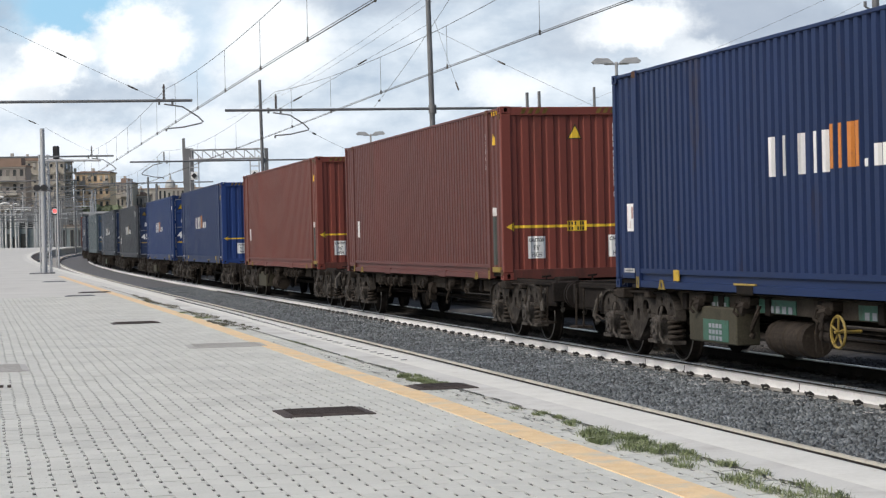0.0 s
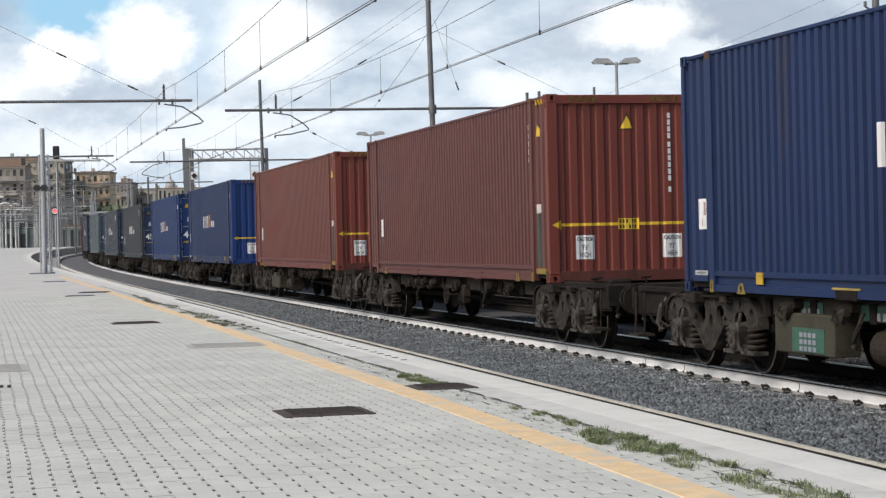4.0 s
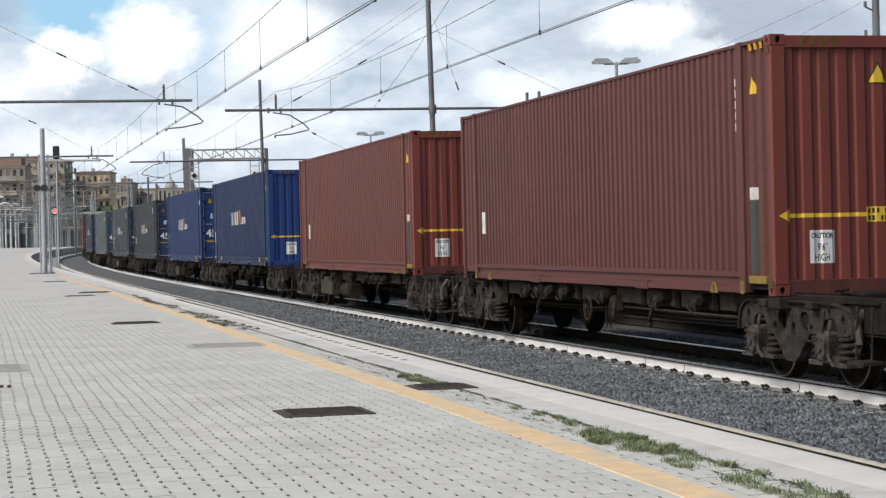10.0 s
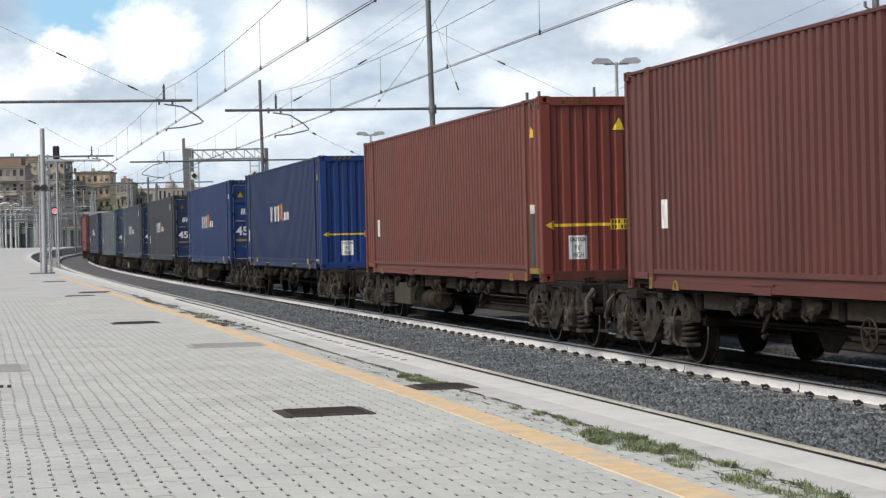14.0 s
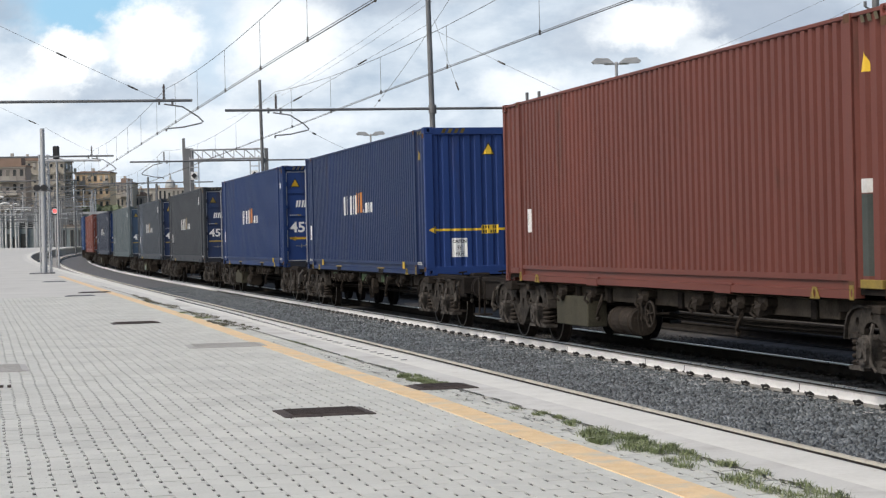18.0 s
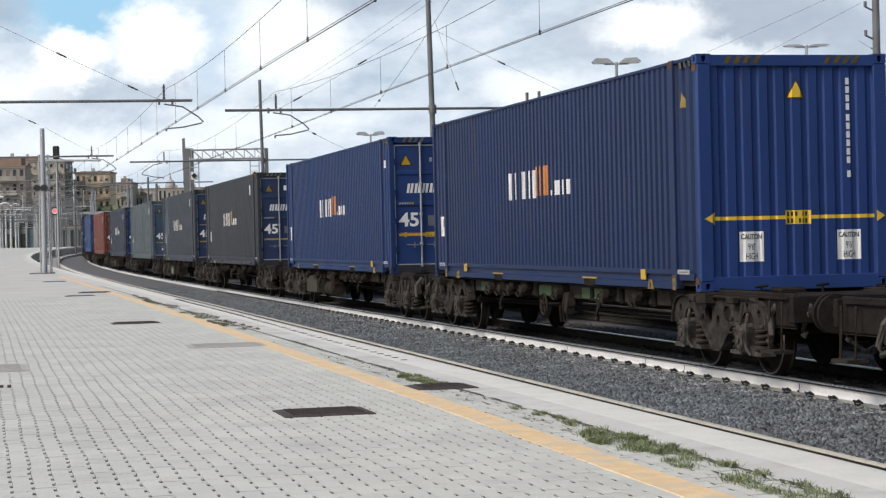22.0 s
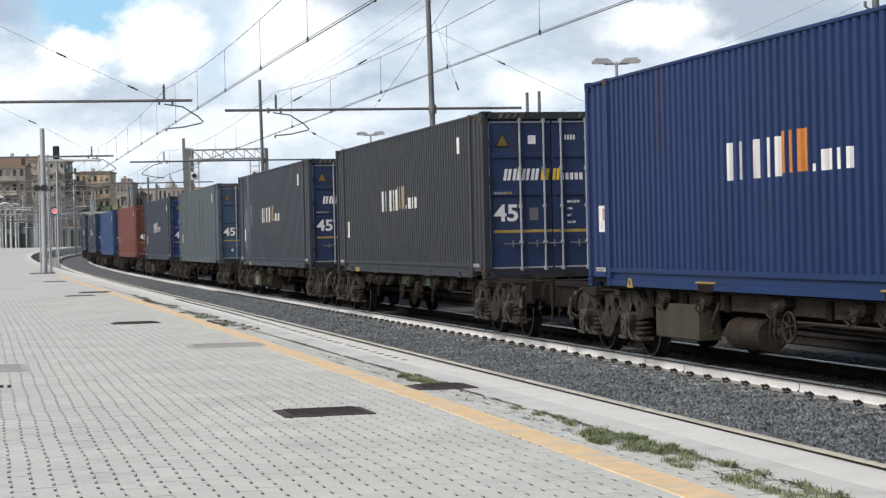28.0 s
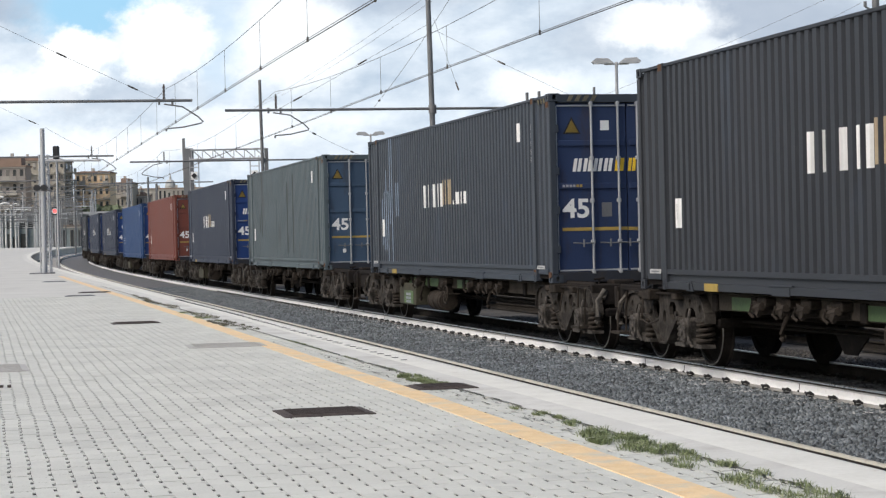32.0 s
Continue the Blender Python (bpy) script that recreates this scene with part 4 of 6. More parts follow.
def wheelset_meshes():
    ax, tyre = bmesh.new(), bmesh.new()
    rod(ax, (-0.95, 0, 0), (0.95, 0, 0), 0.08, 12)
    for sx in (1,):
        prof = [(0.70, 0.10), (0.735, 0.10), (0.755, WHEEL - 0.07), (0.82, WHEEL - 0.065), (0.82, WHEEL - 0.002), (0.72, WHEEL + 0.004), (0.705, WHEEL + 0.03), (0.685, WHEEL + 0.03), (0.685, WHEEL - 0.07), (0.71, WHEEL - 0.09)]
        n = 32
        rows = [[tyre.verts.new((sx * u, r * math.cos(2 * math.pi * k / n), r * math.sin(2 * math.pi * k / n))) for u, r in prof] for k in range(n)]
        for k in range(n):
            for j in range(len(prof)):
                tyre.faces.new((rows[k][j], rows[(k + 1) % n][j], rows[(k + 1) % n][(j + 1) % len(prof)], rows[k][(j + 1) % len(prof)]))
    return mesh_of("axle", ax, GRIME), mesh_of("wheel", tyre, GRIME)


FRAME_MESH, AXLEBOX_MESH, SPRING_MESH = frame_mesh(), axlebox_mesh(), spring_mesh()
AXLE_MESH, WHEEL_MESH = wheelset_meshes()
bm = bmesh.new()
for _sx in (1,):
    ring(bm, (_sx * 0.822, 0, 0), (1, 0, 0), WHEEL - 0.022, 0.012, 32, 4)
RIM_MESH = mesh_of("worn_rim", bm, TREAD)


def bogie(w, y):
    """A two-axle bogie under wagon w, with its middle at y; heights from the rail."""
    b = new("bogie")
    b.empty_display_size = 0.2
    b.parent = w
    b.matrix_basis = Matrix.Translation((0, y, 0))
    for sx in (-1, 1):
        f = Matrix.Diagonal((-sx, 1, 1, 1)) @ Matrix.Translation((-1.04, 0, 0))
        part("side_frame", FRAME_MESH, BOGIE_DUST, b, "", f)
        for dy in (-AXLE, AXLE):
            part("axle_box", AXLEBOX_MESH, GRIME_PALE, b, "", f @ Matrix.Translation((0, dy, 0)))
            for e in (-0.33, 0.33):
                part("spring", SPRING_MESH, GRIME_PALE, b, "", f @ Matrix.Translation((0.02, dy + e, 0)))
    part("bolster", bms((-0.80, 0.80, -0.22, 0.22, 0.55, 0.86), (-0.95, 0.95, -1.5, -1.38, 0.5, 0.62), (-0.95, 0.95, 1.38, 1.5, 0.5, 0.62), bevel=0.03), GRIME, b)
    wheels = []
    for dy in (-AXLE, AXLE):
        ws = new("wheelset")
        ws.empty_display_size = 0.2
        ws.parent = w
        ws.matrix_basis = Matrix.Translation((0, y + dy, WHEEL))
        part("axle", AXLE_MESH, GRIME, ws)
        for flip in (None, MIRROR):
            part("wheel", WHEEL_MESH, GRIME, ws, "", flip)
            part("wheel_rim", RIM_MESH, TREAD, ws, "worn bright rim", flip)
        wheels.append((ws, y + dy))
    return wheels


def hook(bm, x, y, z):
    tube(bm, [(x, y - 0.05, z + 0.04), (x - 0.03, y - 0.05, z - 0.06), (x - 0.05, y + 0.01, z - 0.17), (x - 0.05, y + 0.07, z - 0.24), (x - 0.05, y + 0.08, z - 0.30), (x - 0.05, y + 0.03, z - 0.32), (x - 0.05, y - 0.01, z - 0.27)], 0.028, 6)


def wagon(k, near_gap, far_gap, tank, sill, wheel_paint):
    """Flat wagon; local z from the rail, y away from the camera. near_gap and far_gap: free length past the container at each end."""
    w = thing("flat_wagon", "dirty brown low flat wagon with two bogies carrying a container", "flat wagon", "wagons of the train")
    way = 1 if k % 2 else -1
    top = DECK - RAIL - 0.012
    y0, y1 = -HALF - near_gap / 2 + 0.55, HALF + far_gap / 2 - 0.55
    for sx in (-1, 1):
        x = sx * 1.02
        lo, hi = min(x, x - sx * 0.12), max(x, x - sx * 0.12)
        part("sole_bar", bms((lo, hi, -HALF + 1.7, HALF - 1.7, top - 0.22, top - 0.02), (lo - 0.02, hi + 0.02, -HALF + 1.7, HALF - 1.7, top - 0.02, top), bevel=0.01), DUSTY, w)
        for a, b in ((y0, -HALF + 1.75), (HALF - 1.75, y1)):
            part("end_beam", bms((lo, hi, a, b, top - 0.13, top + 0.006), bevel=0.004), GRIME_PALE, w)
        for a, b in ((y0, -HALF - 0.06), (HALF + 0.06, y1)):
            if b - a > 0.3:
                part("end_plate", bms((min(x, x + sx * 0.04), max(x, x + sx * 0.04), a, b, top - 0.36, top + 0.05), bevel=0.03), GRIME, w)
    if sill is not GRIME:
        for n, (a, b) in enumerate(((-2.63, -1.48), (0.06, 0.9), (3.4, 4.3)) if way > 0 else ((1.48, 2.63), (-0.9, -0.06), (3.4, 4.3))):
            part("painted_panel", bms((-1.034, -1.02, a, b, top - 0.205, top - 0.05)), sill, w, "sea green paint patch" if sill is GREEN_BRIGHT else "dull green paint patch")
            if sill is GREEN_BRIGHT:
                for k in range(4):
                    y = a + 0.08 + k * 0.17
                    part("data_bar", bms((-1.040, -1.033, y, y + 0.10, top - 0.20, top - 0.12)), WHITE_DIM, w, "pale bar of small writing")
    part("centre_sill", bms((-0.22, 0.22, y0, y1, top - 0.36, top - 0.03), bevel=0.01), GRIME, w)
    for y in (-4.6, -3.3, -2.0, -0.6, 0.8, 2.2, 3.6, 4.8):
        part("cross_beam", bms((-1.06, 1.06, y - 0.07, y + 0.07, top - 0.24, top - 0.03), bevel=0.01), GRIME, w)
    off = 0.0 if way > 0 else -0.3
    for y in (way * q + off for q in (3.16, 2.5, 1.97, 1.21, -0.74, -2.91, -4.3)):
        bm = bms((-1.16, -1.0, y - 0.12, y + 0.12, top - 0.13, top - 0.02), bevel=0.02)
        rod(bm, (-1.18, y - 0.10, top - 0.12), (-1.18, y + 0.11, top - 0.15), 0.045, 8)
        rod(bm, (-1.22, y - 0.02, top - 0.17), (-1.05, y - 0.02, top - 0.17), 0.05, 8)
        plate(bm, [(y - 0.09, top - 0.10), (y + 0.13, top - 0.06), (y + 0.10, top - 0.20), (y, top - 0.25), (y - 0.06, top - 0.21)], [], lambda u, v, q: Vector((-1.20 + q, u, v)), 0.03)
        tube(bm, [(-1.22, y + 0.10, top - 0.10), (-1.25, y + 0.12, top - 0.20), (-1.22, y + 0.06, top - 0.25)], 0.02, 5)
        part("bracket", bm, GRIME_PALE, w)
    for y in (way * 2.5 + off, way * -2.63 + off):
        bm = bmesh.new()
        hook(bm, -1.12, y, top - 0.16)
        part("lashing_hook", bm, GRIME_PALE, w)
    for y in (y0, y1):
        part("headstock", bms((-1.12, 1.12, y - 0.05, y + 0.05, top - 0.29, top + 0.01), bevel=0.012), GRIME, w)
    # twist lock seats, pedestals and steps at the ends
    for y in (-HALF - 0.35, HALF + 0.35):
        for x in (-0.62, 0.18):
            bm = bmesh.new()
            rod(bm, (x, y, top - 0.05), (x, y, top + 0.07), 0.015, 6)
            rod(bm, (x - 0.08, y, top + 0.06), (x + 0.08, y, top + 0.075), 0.018, 6)
            part("release_lever", bm, GRIME, w)
        part("valve_box", bms((-0.45, -0.1, y - 0.16, y + 0.16, top - 0.05, top + 0.05), bevel=0.025), GRIME, w)
    for y in (-HALF + 0.1, HALF - 0.1):
        for x in (-1.12, 1.12):
            part("pedestal", bms((x - 0.12, x + 0.12, y - 0.14, y + 0.14, top - 0.14, top), bevel=0.015), GRIME_PALE, w)
    for y, d in ((y0 + 0.55, 1), (y1 - 0.55, -1)):
        bm = bmesh.new()
        ys = y - 0.36 * d
        tube(bm, [(-1.14, ys, top - 0.05), (-1.16, ys, top - 0.62), (-1.16, ys + 0.34 * d, top - 0.62), (-1.14, ys + 0.34 * d, top - 0.05)], 0.016, 6)
        a, b = sorted((ys - 0.02 * d, ys + 0.36 * d))
        box(bm, -1.26, -1.02, a, b, top - 0.635, top - 0.60)
        part("step", bm, GRIME_PALE, w, "hanging shunter's step")
        for k, x in enumerate((-0.55, 0.25)):
            bm = bmesh.new()
            tube(bm, [(x, y - 0.55 * d, top - 0.22), (x + 0.02, y - 0.80 * d, top - 0.50), (x + 0.10, y - 1.0 * d, top - 0.60), (x + 0.22, y - 1.15 * d, top - 0.48)], 0.024, 6)
            part("air_hose", bm, BLACK, w, "black rubber air hose")
        bm = bmesh.new()
        tube(bm, [(-1.16, y + 0.7 * d, top - 0.12), (-1.20, y + 0.72 * d, top - 0.40), (-1.20, y + 1.0 * d, top - 0.46), (-1.18, y + 1.3 * d, top - 0.40)], 0.014, 6)
        part("brake_rigging", bm, GRIME_PALE, w)
        part("deck_plate", bms((-1.10, 1.10, min(y - 0.4 * d, y + 1.2 * d), max(y - 0.4 * d, y + 1.2 * d), top - 0.035, top - 0.012)), GRIME, w, "dirty steel end deck")
    for y, d in ((y0, -1), (y1, 1)):
        bm = bmesh.new()
        hook(bm, -0.9, y, top - 0.12)
        part("rope_hook", bm, HOOK_PALE, w, "pale worn rope hook")
        if (near_gap if d < 0 else far_gap) > 5:
            for x in (-0.875, 0.875):
                bm = bmesh.new()
                rod(bm, (x, y, top - 0.17), (x, y + d * 0.32, top - 0.17), 0.075, 14)
                rod(bm, (x, y + d * 0.30, top - 0.17), (x, y + d * 0.47, top - 0.17), 0.055, 14)
                rod(bm, (x, y + d * 0.465, top - 0.17), (x, y + d * 0.515, top - 0.17), 0.215, 24)
                part("buffer", bm, GRIME, w)
            bm = bmesh.new()
            tube(bm, [(0.35, y, top - 0.25), (0.33, y + d * 0.25, top - 0.48), (0.3, y + d * 0.5, top - 0.50)], 0.03, 6)
            rod(bm, (0, y, top - 0.2), (0, y + d * 0.55, top - 0.26), 0.045, 8)
            part("coupling", bm, GRIME, w)
        else:
            bm = bmesh.new()
            rod(bm, (0, y, top - 0.2), (0, y + d * 0.56, top - 0.2), 0.09, 10)
            part("drawbar", bm, GRIME, w)
    for y, d in ((-HALF - 0.10, -1), (HALF - 0.42, 1)):
        bm = bmesh.new()
        tube(bm, [(-1.10, y - 1.30, top - 0.04), (-1.13, y - 0.6, top - 0.05), (-1.13, y + 0.6, top - 0.05), (-1.10, y + 1.30, top - 0.04)], 0.016, 6)
        part("bogie_pipe", bm, GRIME, w)
        for e in (-0.62, 0.62):
            part("side_bearer", bms((-1.20, -0.9, y + e - 0.09, y + e + 0.09, top - 0.12, top - 0.03), bevel=0.015), GRIME_PALE, w)
        bm = bmesh.new()
        tube(bm, [(-1.0, y + 1.62 * d, top - 0.06), (-1.12, y + 1.64 * d, top - 0.22), (-1.14, y + 1.72 * d, top - 0.44), (-1.13, y + 1.66 * d, top - 0.53), (-1.13, y + 1.60 * d, top - 0.50), (-1.13, y + 1.62 * d, top - 0.44)], 0.036, 6)
        part("rope_hook", bm, HOOK_PALE, w, "pale worn rope hook")
        part("brake_block", bms((-0.84, -0.70, y + 0.44, y + 0.52, 0.25, 0.58), bevel=0.01), GRIME, w)
        part("brake_block", bms((-0.84, -0.70, y - 0.52, y - 0.44, 0.25, 0.58), bevel=0.01), GRIME, w)
    # brake gear under the middle
    bm = bmesh.new()
    ry = 1.25
    rod(bm, (-0.88, ry, top - 0.48), (-0.88, ry + 1.0, top - 0.48), 0.19, 20)
    for q in (0.12, 0.5, 0.88):
        ring(bm, (-0.88, ry + q, top - 0.48), (0, 1, 0), 0.192, 0.015, 20, 4)
    if tank:
        part("air_reservoir", bm, GRIME_PALE, w, "dark brake air reservoir")
    else:
        bm.free()
    wy = -0.25 * way + off
    hw = part("hand_wheel", (lambda b: (ring(b, (-1.26, wy, top - 0.32), (1, 0, 0), 0.165, 0.016, 20, 5),
                                       [rod(b, (-1.26, wy, top - 0.32), (-1.26, wy + 0.165 * math.cos(a), top - 0.32 + 0.165 * math.sin(a)), 0.012, 5) for a in (0.4, 1.66, 2.9, 4.17, 5.4)],
                                       rod(b, (-1.30, wy, top - 0.32), (-1.0, wy, top - 0.32), 0.02, 6), b)[-1])(bmesh.new()), wheel_paint, w, "spoked brake hand wheel")
    vy = -0.88 * way + off
    bm = bms((-1.12, -0.98, vy - 0.17, vy + 0.17, top - 0.36, top - 0.12), bevel=0.03)
    rod(bm, (-1.06, vy - 0.12, top - 0.40), (-1.06, vy + 0.12, top - 0.40), 0.07, 10)
    for q in (-0.16, 0.02, 0.17):
        tube(bm, [(-1.10, vy + q, top - 0.15), (-1.14, vy + q, top - 0.38), (-1.12, vy + q + 0.02, top - 0.52 - 0.06 * (q > 0))], 0.014, 5)
    part("brake_valve", bm, GRIME_PALE, w)
    if tank:
        part("equipment_box", bms((-1.16, -0.85, 2.88, 4.38, top - 0.61, top - 0.17), bevel=0.015), OLIVE, w, "olive grey steel equipment box")
        if sill is not GRIME:
            part("painted_panel", bms((-1.168, -1.158, 3.1, 3.9, top - 0.58, top - 0.32)), sill, w, "sea green paint patch" if sill is GREEN_BRIGHT else "dull green paint patch")
            for k in range(12):
                y, z = 3.3 + 0.11 * (k % 4), top - 0.57 + 0.075 * (k // 4)
                part("data_bar", bms((-1.174, -1.166, y, y + 0.075, z, z + 0.05)), WHITE_DIM, w, "pale bar of small writing")
    bm = bmesh.new()
    for x, z in ((-0.62, top - 0.36), (-0.5, top - 0.42)):
        tube(bm, [(x, -HALF + 1.6, z), (x, -2.0, z - 0.03), (x, 2.0, z), (x, HALF - 1.6, z - 0.02)], 0.02, 6)
    part("brake_pipe", bm, GRIME, w)
    bm = bmesh.new()
    plate(bm, [(-0.5, 0.0), (0.5, 0.0), (0.2, -0.3), (-0.1, -0.3)], [], lambda u, v, q: Vector((-0.45 + q, 2.3 + u, top - 0.36 + v)), 0.02)
    part("brake_lever", bm, GRIME, w)
    wheels = bogie(w, -HALF - 0.10) + bogie(w, HALF - 0.42)
    return w, wheels


Spec = namedtuple("Spec", "name label side end door mark tank sill wheel")
PLAIN_RED = "oxide red corrugated steel container with a blank end and yellow arrow"
TRAIN = [
    Spec("blue_container", "dark blue corrugated steel container with slanted white bars", BLUE, BLUE_END, False, True, True, GREEN_BRIGHT, DULL_YELLOW),
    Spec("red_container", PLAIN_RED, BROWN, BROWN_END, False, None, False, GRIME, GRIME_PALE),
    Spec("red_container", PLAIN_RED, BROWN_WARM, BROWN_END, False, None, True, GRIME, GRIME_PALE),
    Spec("blue_container", "dark blue corrugated container with a blank end and yellow arrow", BLUE, BLUE_END, False, True, False, GREEN, GRIME_PALE),
    Spec("blue_container", "blue corrugated container with barred doors facing forward", BLUE_FRESH, BLUE_DOOR, True, True, True, GRIME, GRIME_PALE),
    Spec("charcoal_container", "charcoal corrugated container with blue barred doors", DARK, BLUE_DOOR_WORN, True, True, False, GREEN, GRIME_PALE),
    Spec("charcoal_container", "charcoal corrugated container scuffed blue, with blue barred doors", DARK_SCUFFED, BLUE_DOOR_WORN, True, True, True, GREEN, GRIME_PALE),
    Spec("grey_container", "pale grey streaked container with pale blue barred doors", PALE, DOOR_FADED, True, None, False, GRIME, GRIME_PALE),
    Spec("slate_container", "slate blue corrugated container with blue barred doors", SLATE, BLUE_DOOR, True, True, True, GRIME, GRIME_PALE),
    Spec("red_container", "faded red corrugated container with red barred doors", RED, RED, True, None, False, GRIME, GRIME_PALE),
    Spec("blue_container", "bright blue corrugated container with blue barred doors", BLUE_PALE, BLUE_DOOR, True, None, True, GRIME, GRIME_PALE),
    Spec("slate_container", "dusky blue corrugated container with blue barred doors", SLATE, BLUE_DOOR, True, True, False, GRIME, GRIME_PALE),
    Spec("slate_container", "slate blue corrugated container with blue barred doors", NAVY, BLUE_DOOR, True, True, True, GRIME, GRIME_PALE),
    Spec("charcoal_container", "charcoal corrugated container with blue barred doors", DARK, BLUE_DOOR, True, True, False, GRIME, GRIME_PALE),
    Spec("slate_container", "slate blue corrugated container with blue barred doors", SLATE, BLUE_DOOR, True, True, True, GRIME, GRIME_PALE),
]
PALE_SCUFF = mat("pale blue scuff", (0.14, 0.19, 0.27), (0.25, 0.31, 0.38), 0.3, 0.6, 0, 0, 50, (0.06, 0.06, 0.07), 0.5, 0.3)
WHITE_SCUFF = mat("bare metal scuff", (0.30, 0.30, 0.30), (0.46, 0.46, 0.46), 0.3, 0.6, 0, 0, 50, (0.06, 0.06, 0.07), 0.55, 0.2)
RUST = mat("brown rust", (0.075, 0.038, 0.022), (0.14, 0.07, 0.036), 0.15, 0.9, 0, 0.001, 40, (0.06, 0.03, 0.02), 0.4, 0.2)
STREAK = mat("dark grey streak", (0.055, 0.065, 0.065), (0.08, 0.09, 0.09), 0.3, 0.8, 0, 0, 50)


def wear(c, i, seed):
    """Scratches down the corrugation, rust at the corners, by container."""
    random.seed(seed)
    step = (2 * POST - 0.16) / WAVES
    for k in range(15):
        col, row = (0, k) if k < 10 else (1, k - 10)
        if k in (4, 9) or i not in (1, 5, 6, 7):
            continue
        y = -POST + 0.08 + step * (1 if col == 0 else 0) + 0.055 + (0.08 if col == 0 else 0)
        z = 2.50 - 0.128 * row
        part("code_bar", paint_side(oblong(y, y + 0.016 + 0.012 * random.random(), z - 0.10, z - 0.012)), WHITE_SCUFF if i > 4 else WHITE, c, "half-hidden bar of a code letter")
    if i == 6:
        for j, z0, z1 in ((53, 0.25, 2.85), (54, 1.05, 2.85), (55, 0.2, 1.75), (56, 0.5, 2.2), (57, 0.5, 1.75), (58, 0.6, 1.6), (51, 1.2, 1.9), (50, 1.2, 1.9)):
            y = -POST + 0.08 + step * j + 0.01
            part("scuff", paint_side(oblong(y, y + 0.085, z0, z1), proud=0.002), PALE_SCUFF, c, "pale blue scuff")
    if i == 7:
        for y, z0, z1 in ((4.2, 1.0, 1.6), (3.9, 0.9, 1.9), (1.0, 0.4, 2.0), (-1.0, 0.4, 2.4), (-2.0, 0.4, 2.6)):
            part("streak", paint_side(oblong(y, y + 0.16, z0, z1), proud=0.002), STREAK, c, "dark grey streak")
    for y, z in ((-HALF + 0.02, HIGH - 0.16), (-POST - 0.06, HIGH - 0.05), (-POST - 0.06, 0.16), (POST - 0.05, HIGH - 0.05), (-HALF + 0.03, 0.13)):
        part("rust_patch", slab_on_side(y, y + 0.13, z - 0.05, z + 0.035, 0.014), RUST, c, "brown rust patch")


MOVERS = []
for _i, _sp in enumerate(TRAIN):
    _c = container(_sp.name, _sp.label, _sp.side, _sp.end, _sp.door, _sp.mark, "containers on the train")
    if _i < 10:
        wear(_c, _i, 40 + _i)
    _odd = _i % 2 == 1
    _w, _wheels = wagon(_i, GAP_FAR if _odd else GAP_NEAR, GAP_NEAR if _odd else GAP_FAR, _sp.tank, _sp.sill, _sp.wheel)
    MOVERS.append((_i, _c, _w, _wheels))


def ahead(i):
    return i * LONG + GAP_FAR * ((i + 1) // 2) + GAP_NEAR * (i // 2)


def gone(t):
    """Where the front of the first container stands along the track at t seconds: a slow, steady start."""
    return -1.778 - 0.3713 * t - 0.0683 * t ** 2 - 0.000567 * t ** 3 + 0.00000548 * t ** 4


def motions():
    drift()
    times = [0.5 * i for i in range(65)]
    for i, c, w, wheels in MOVERS:
        for ob, z in ((c, DECK), (w, RAIL)):
            walk(ob, [(t, spot(gone(t) + ahead(i) + HALF, 0.0, z)) for t in times])
        # wheels roll without slipping: a row for every 75 degrees or less
        rows, t, last = [0.0], 0.0, gone(0.0)
        while t < 32.0 - 1e-6:
            t = min(t + 1 / FPS, 32.0)
            if last - gone(t + 1 / FPS) > WHEEL * radians(75) or t >= 32.0 - 1e-6:
                rows.append(t)
                last = gone(t)
        for ws, y in wheels:
            walk(ws, [(t, pose(0, y, WHEEL, math.degrees((gone(0.0) - gone(t)) / WHEEL))) for t in rows])


# ---- overhead line ----
def pole(bm, foot, top, r0, r1, n=14):
    rod(bm, foot, top, r0, n, r1)


def insulator(bm, a, b, r=0.06):
    a, b = Vector(a), Vector(b)
    rod(bm, a, b, 0.025, 6)
    for k in range(1, 5):
        p = a.lerp(b, k / 5)
        d = (b - a).normalized() * 0.025
        rod(bm, p - d, p + d, r, 10)


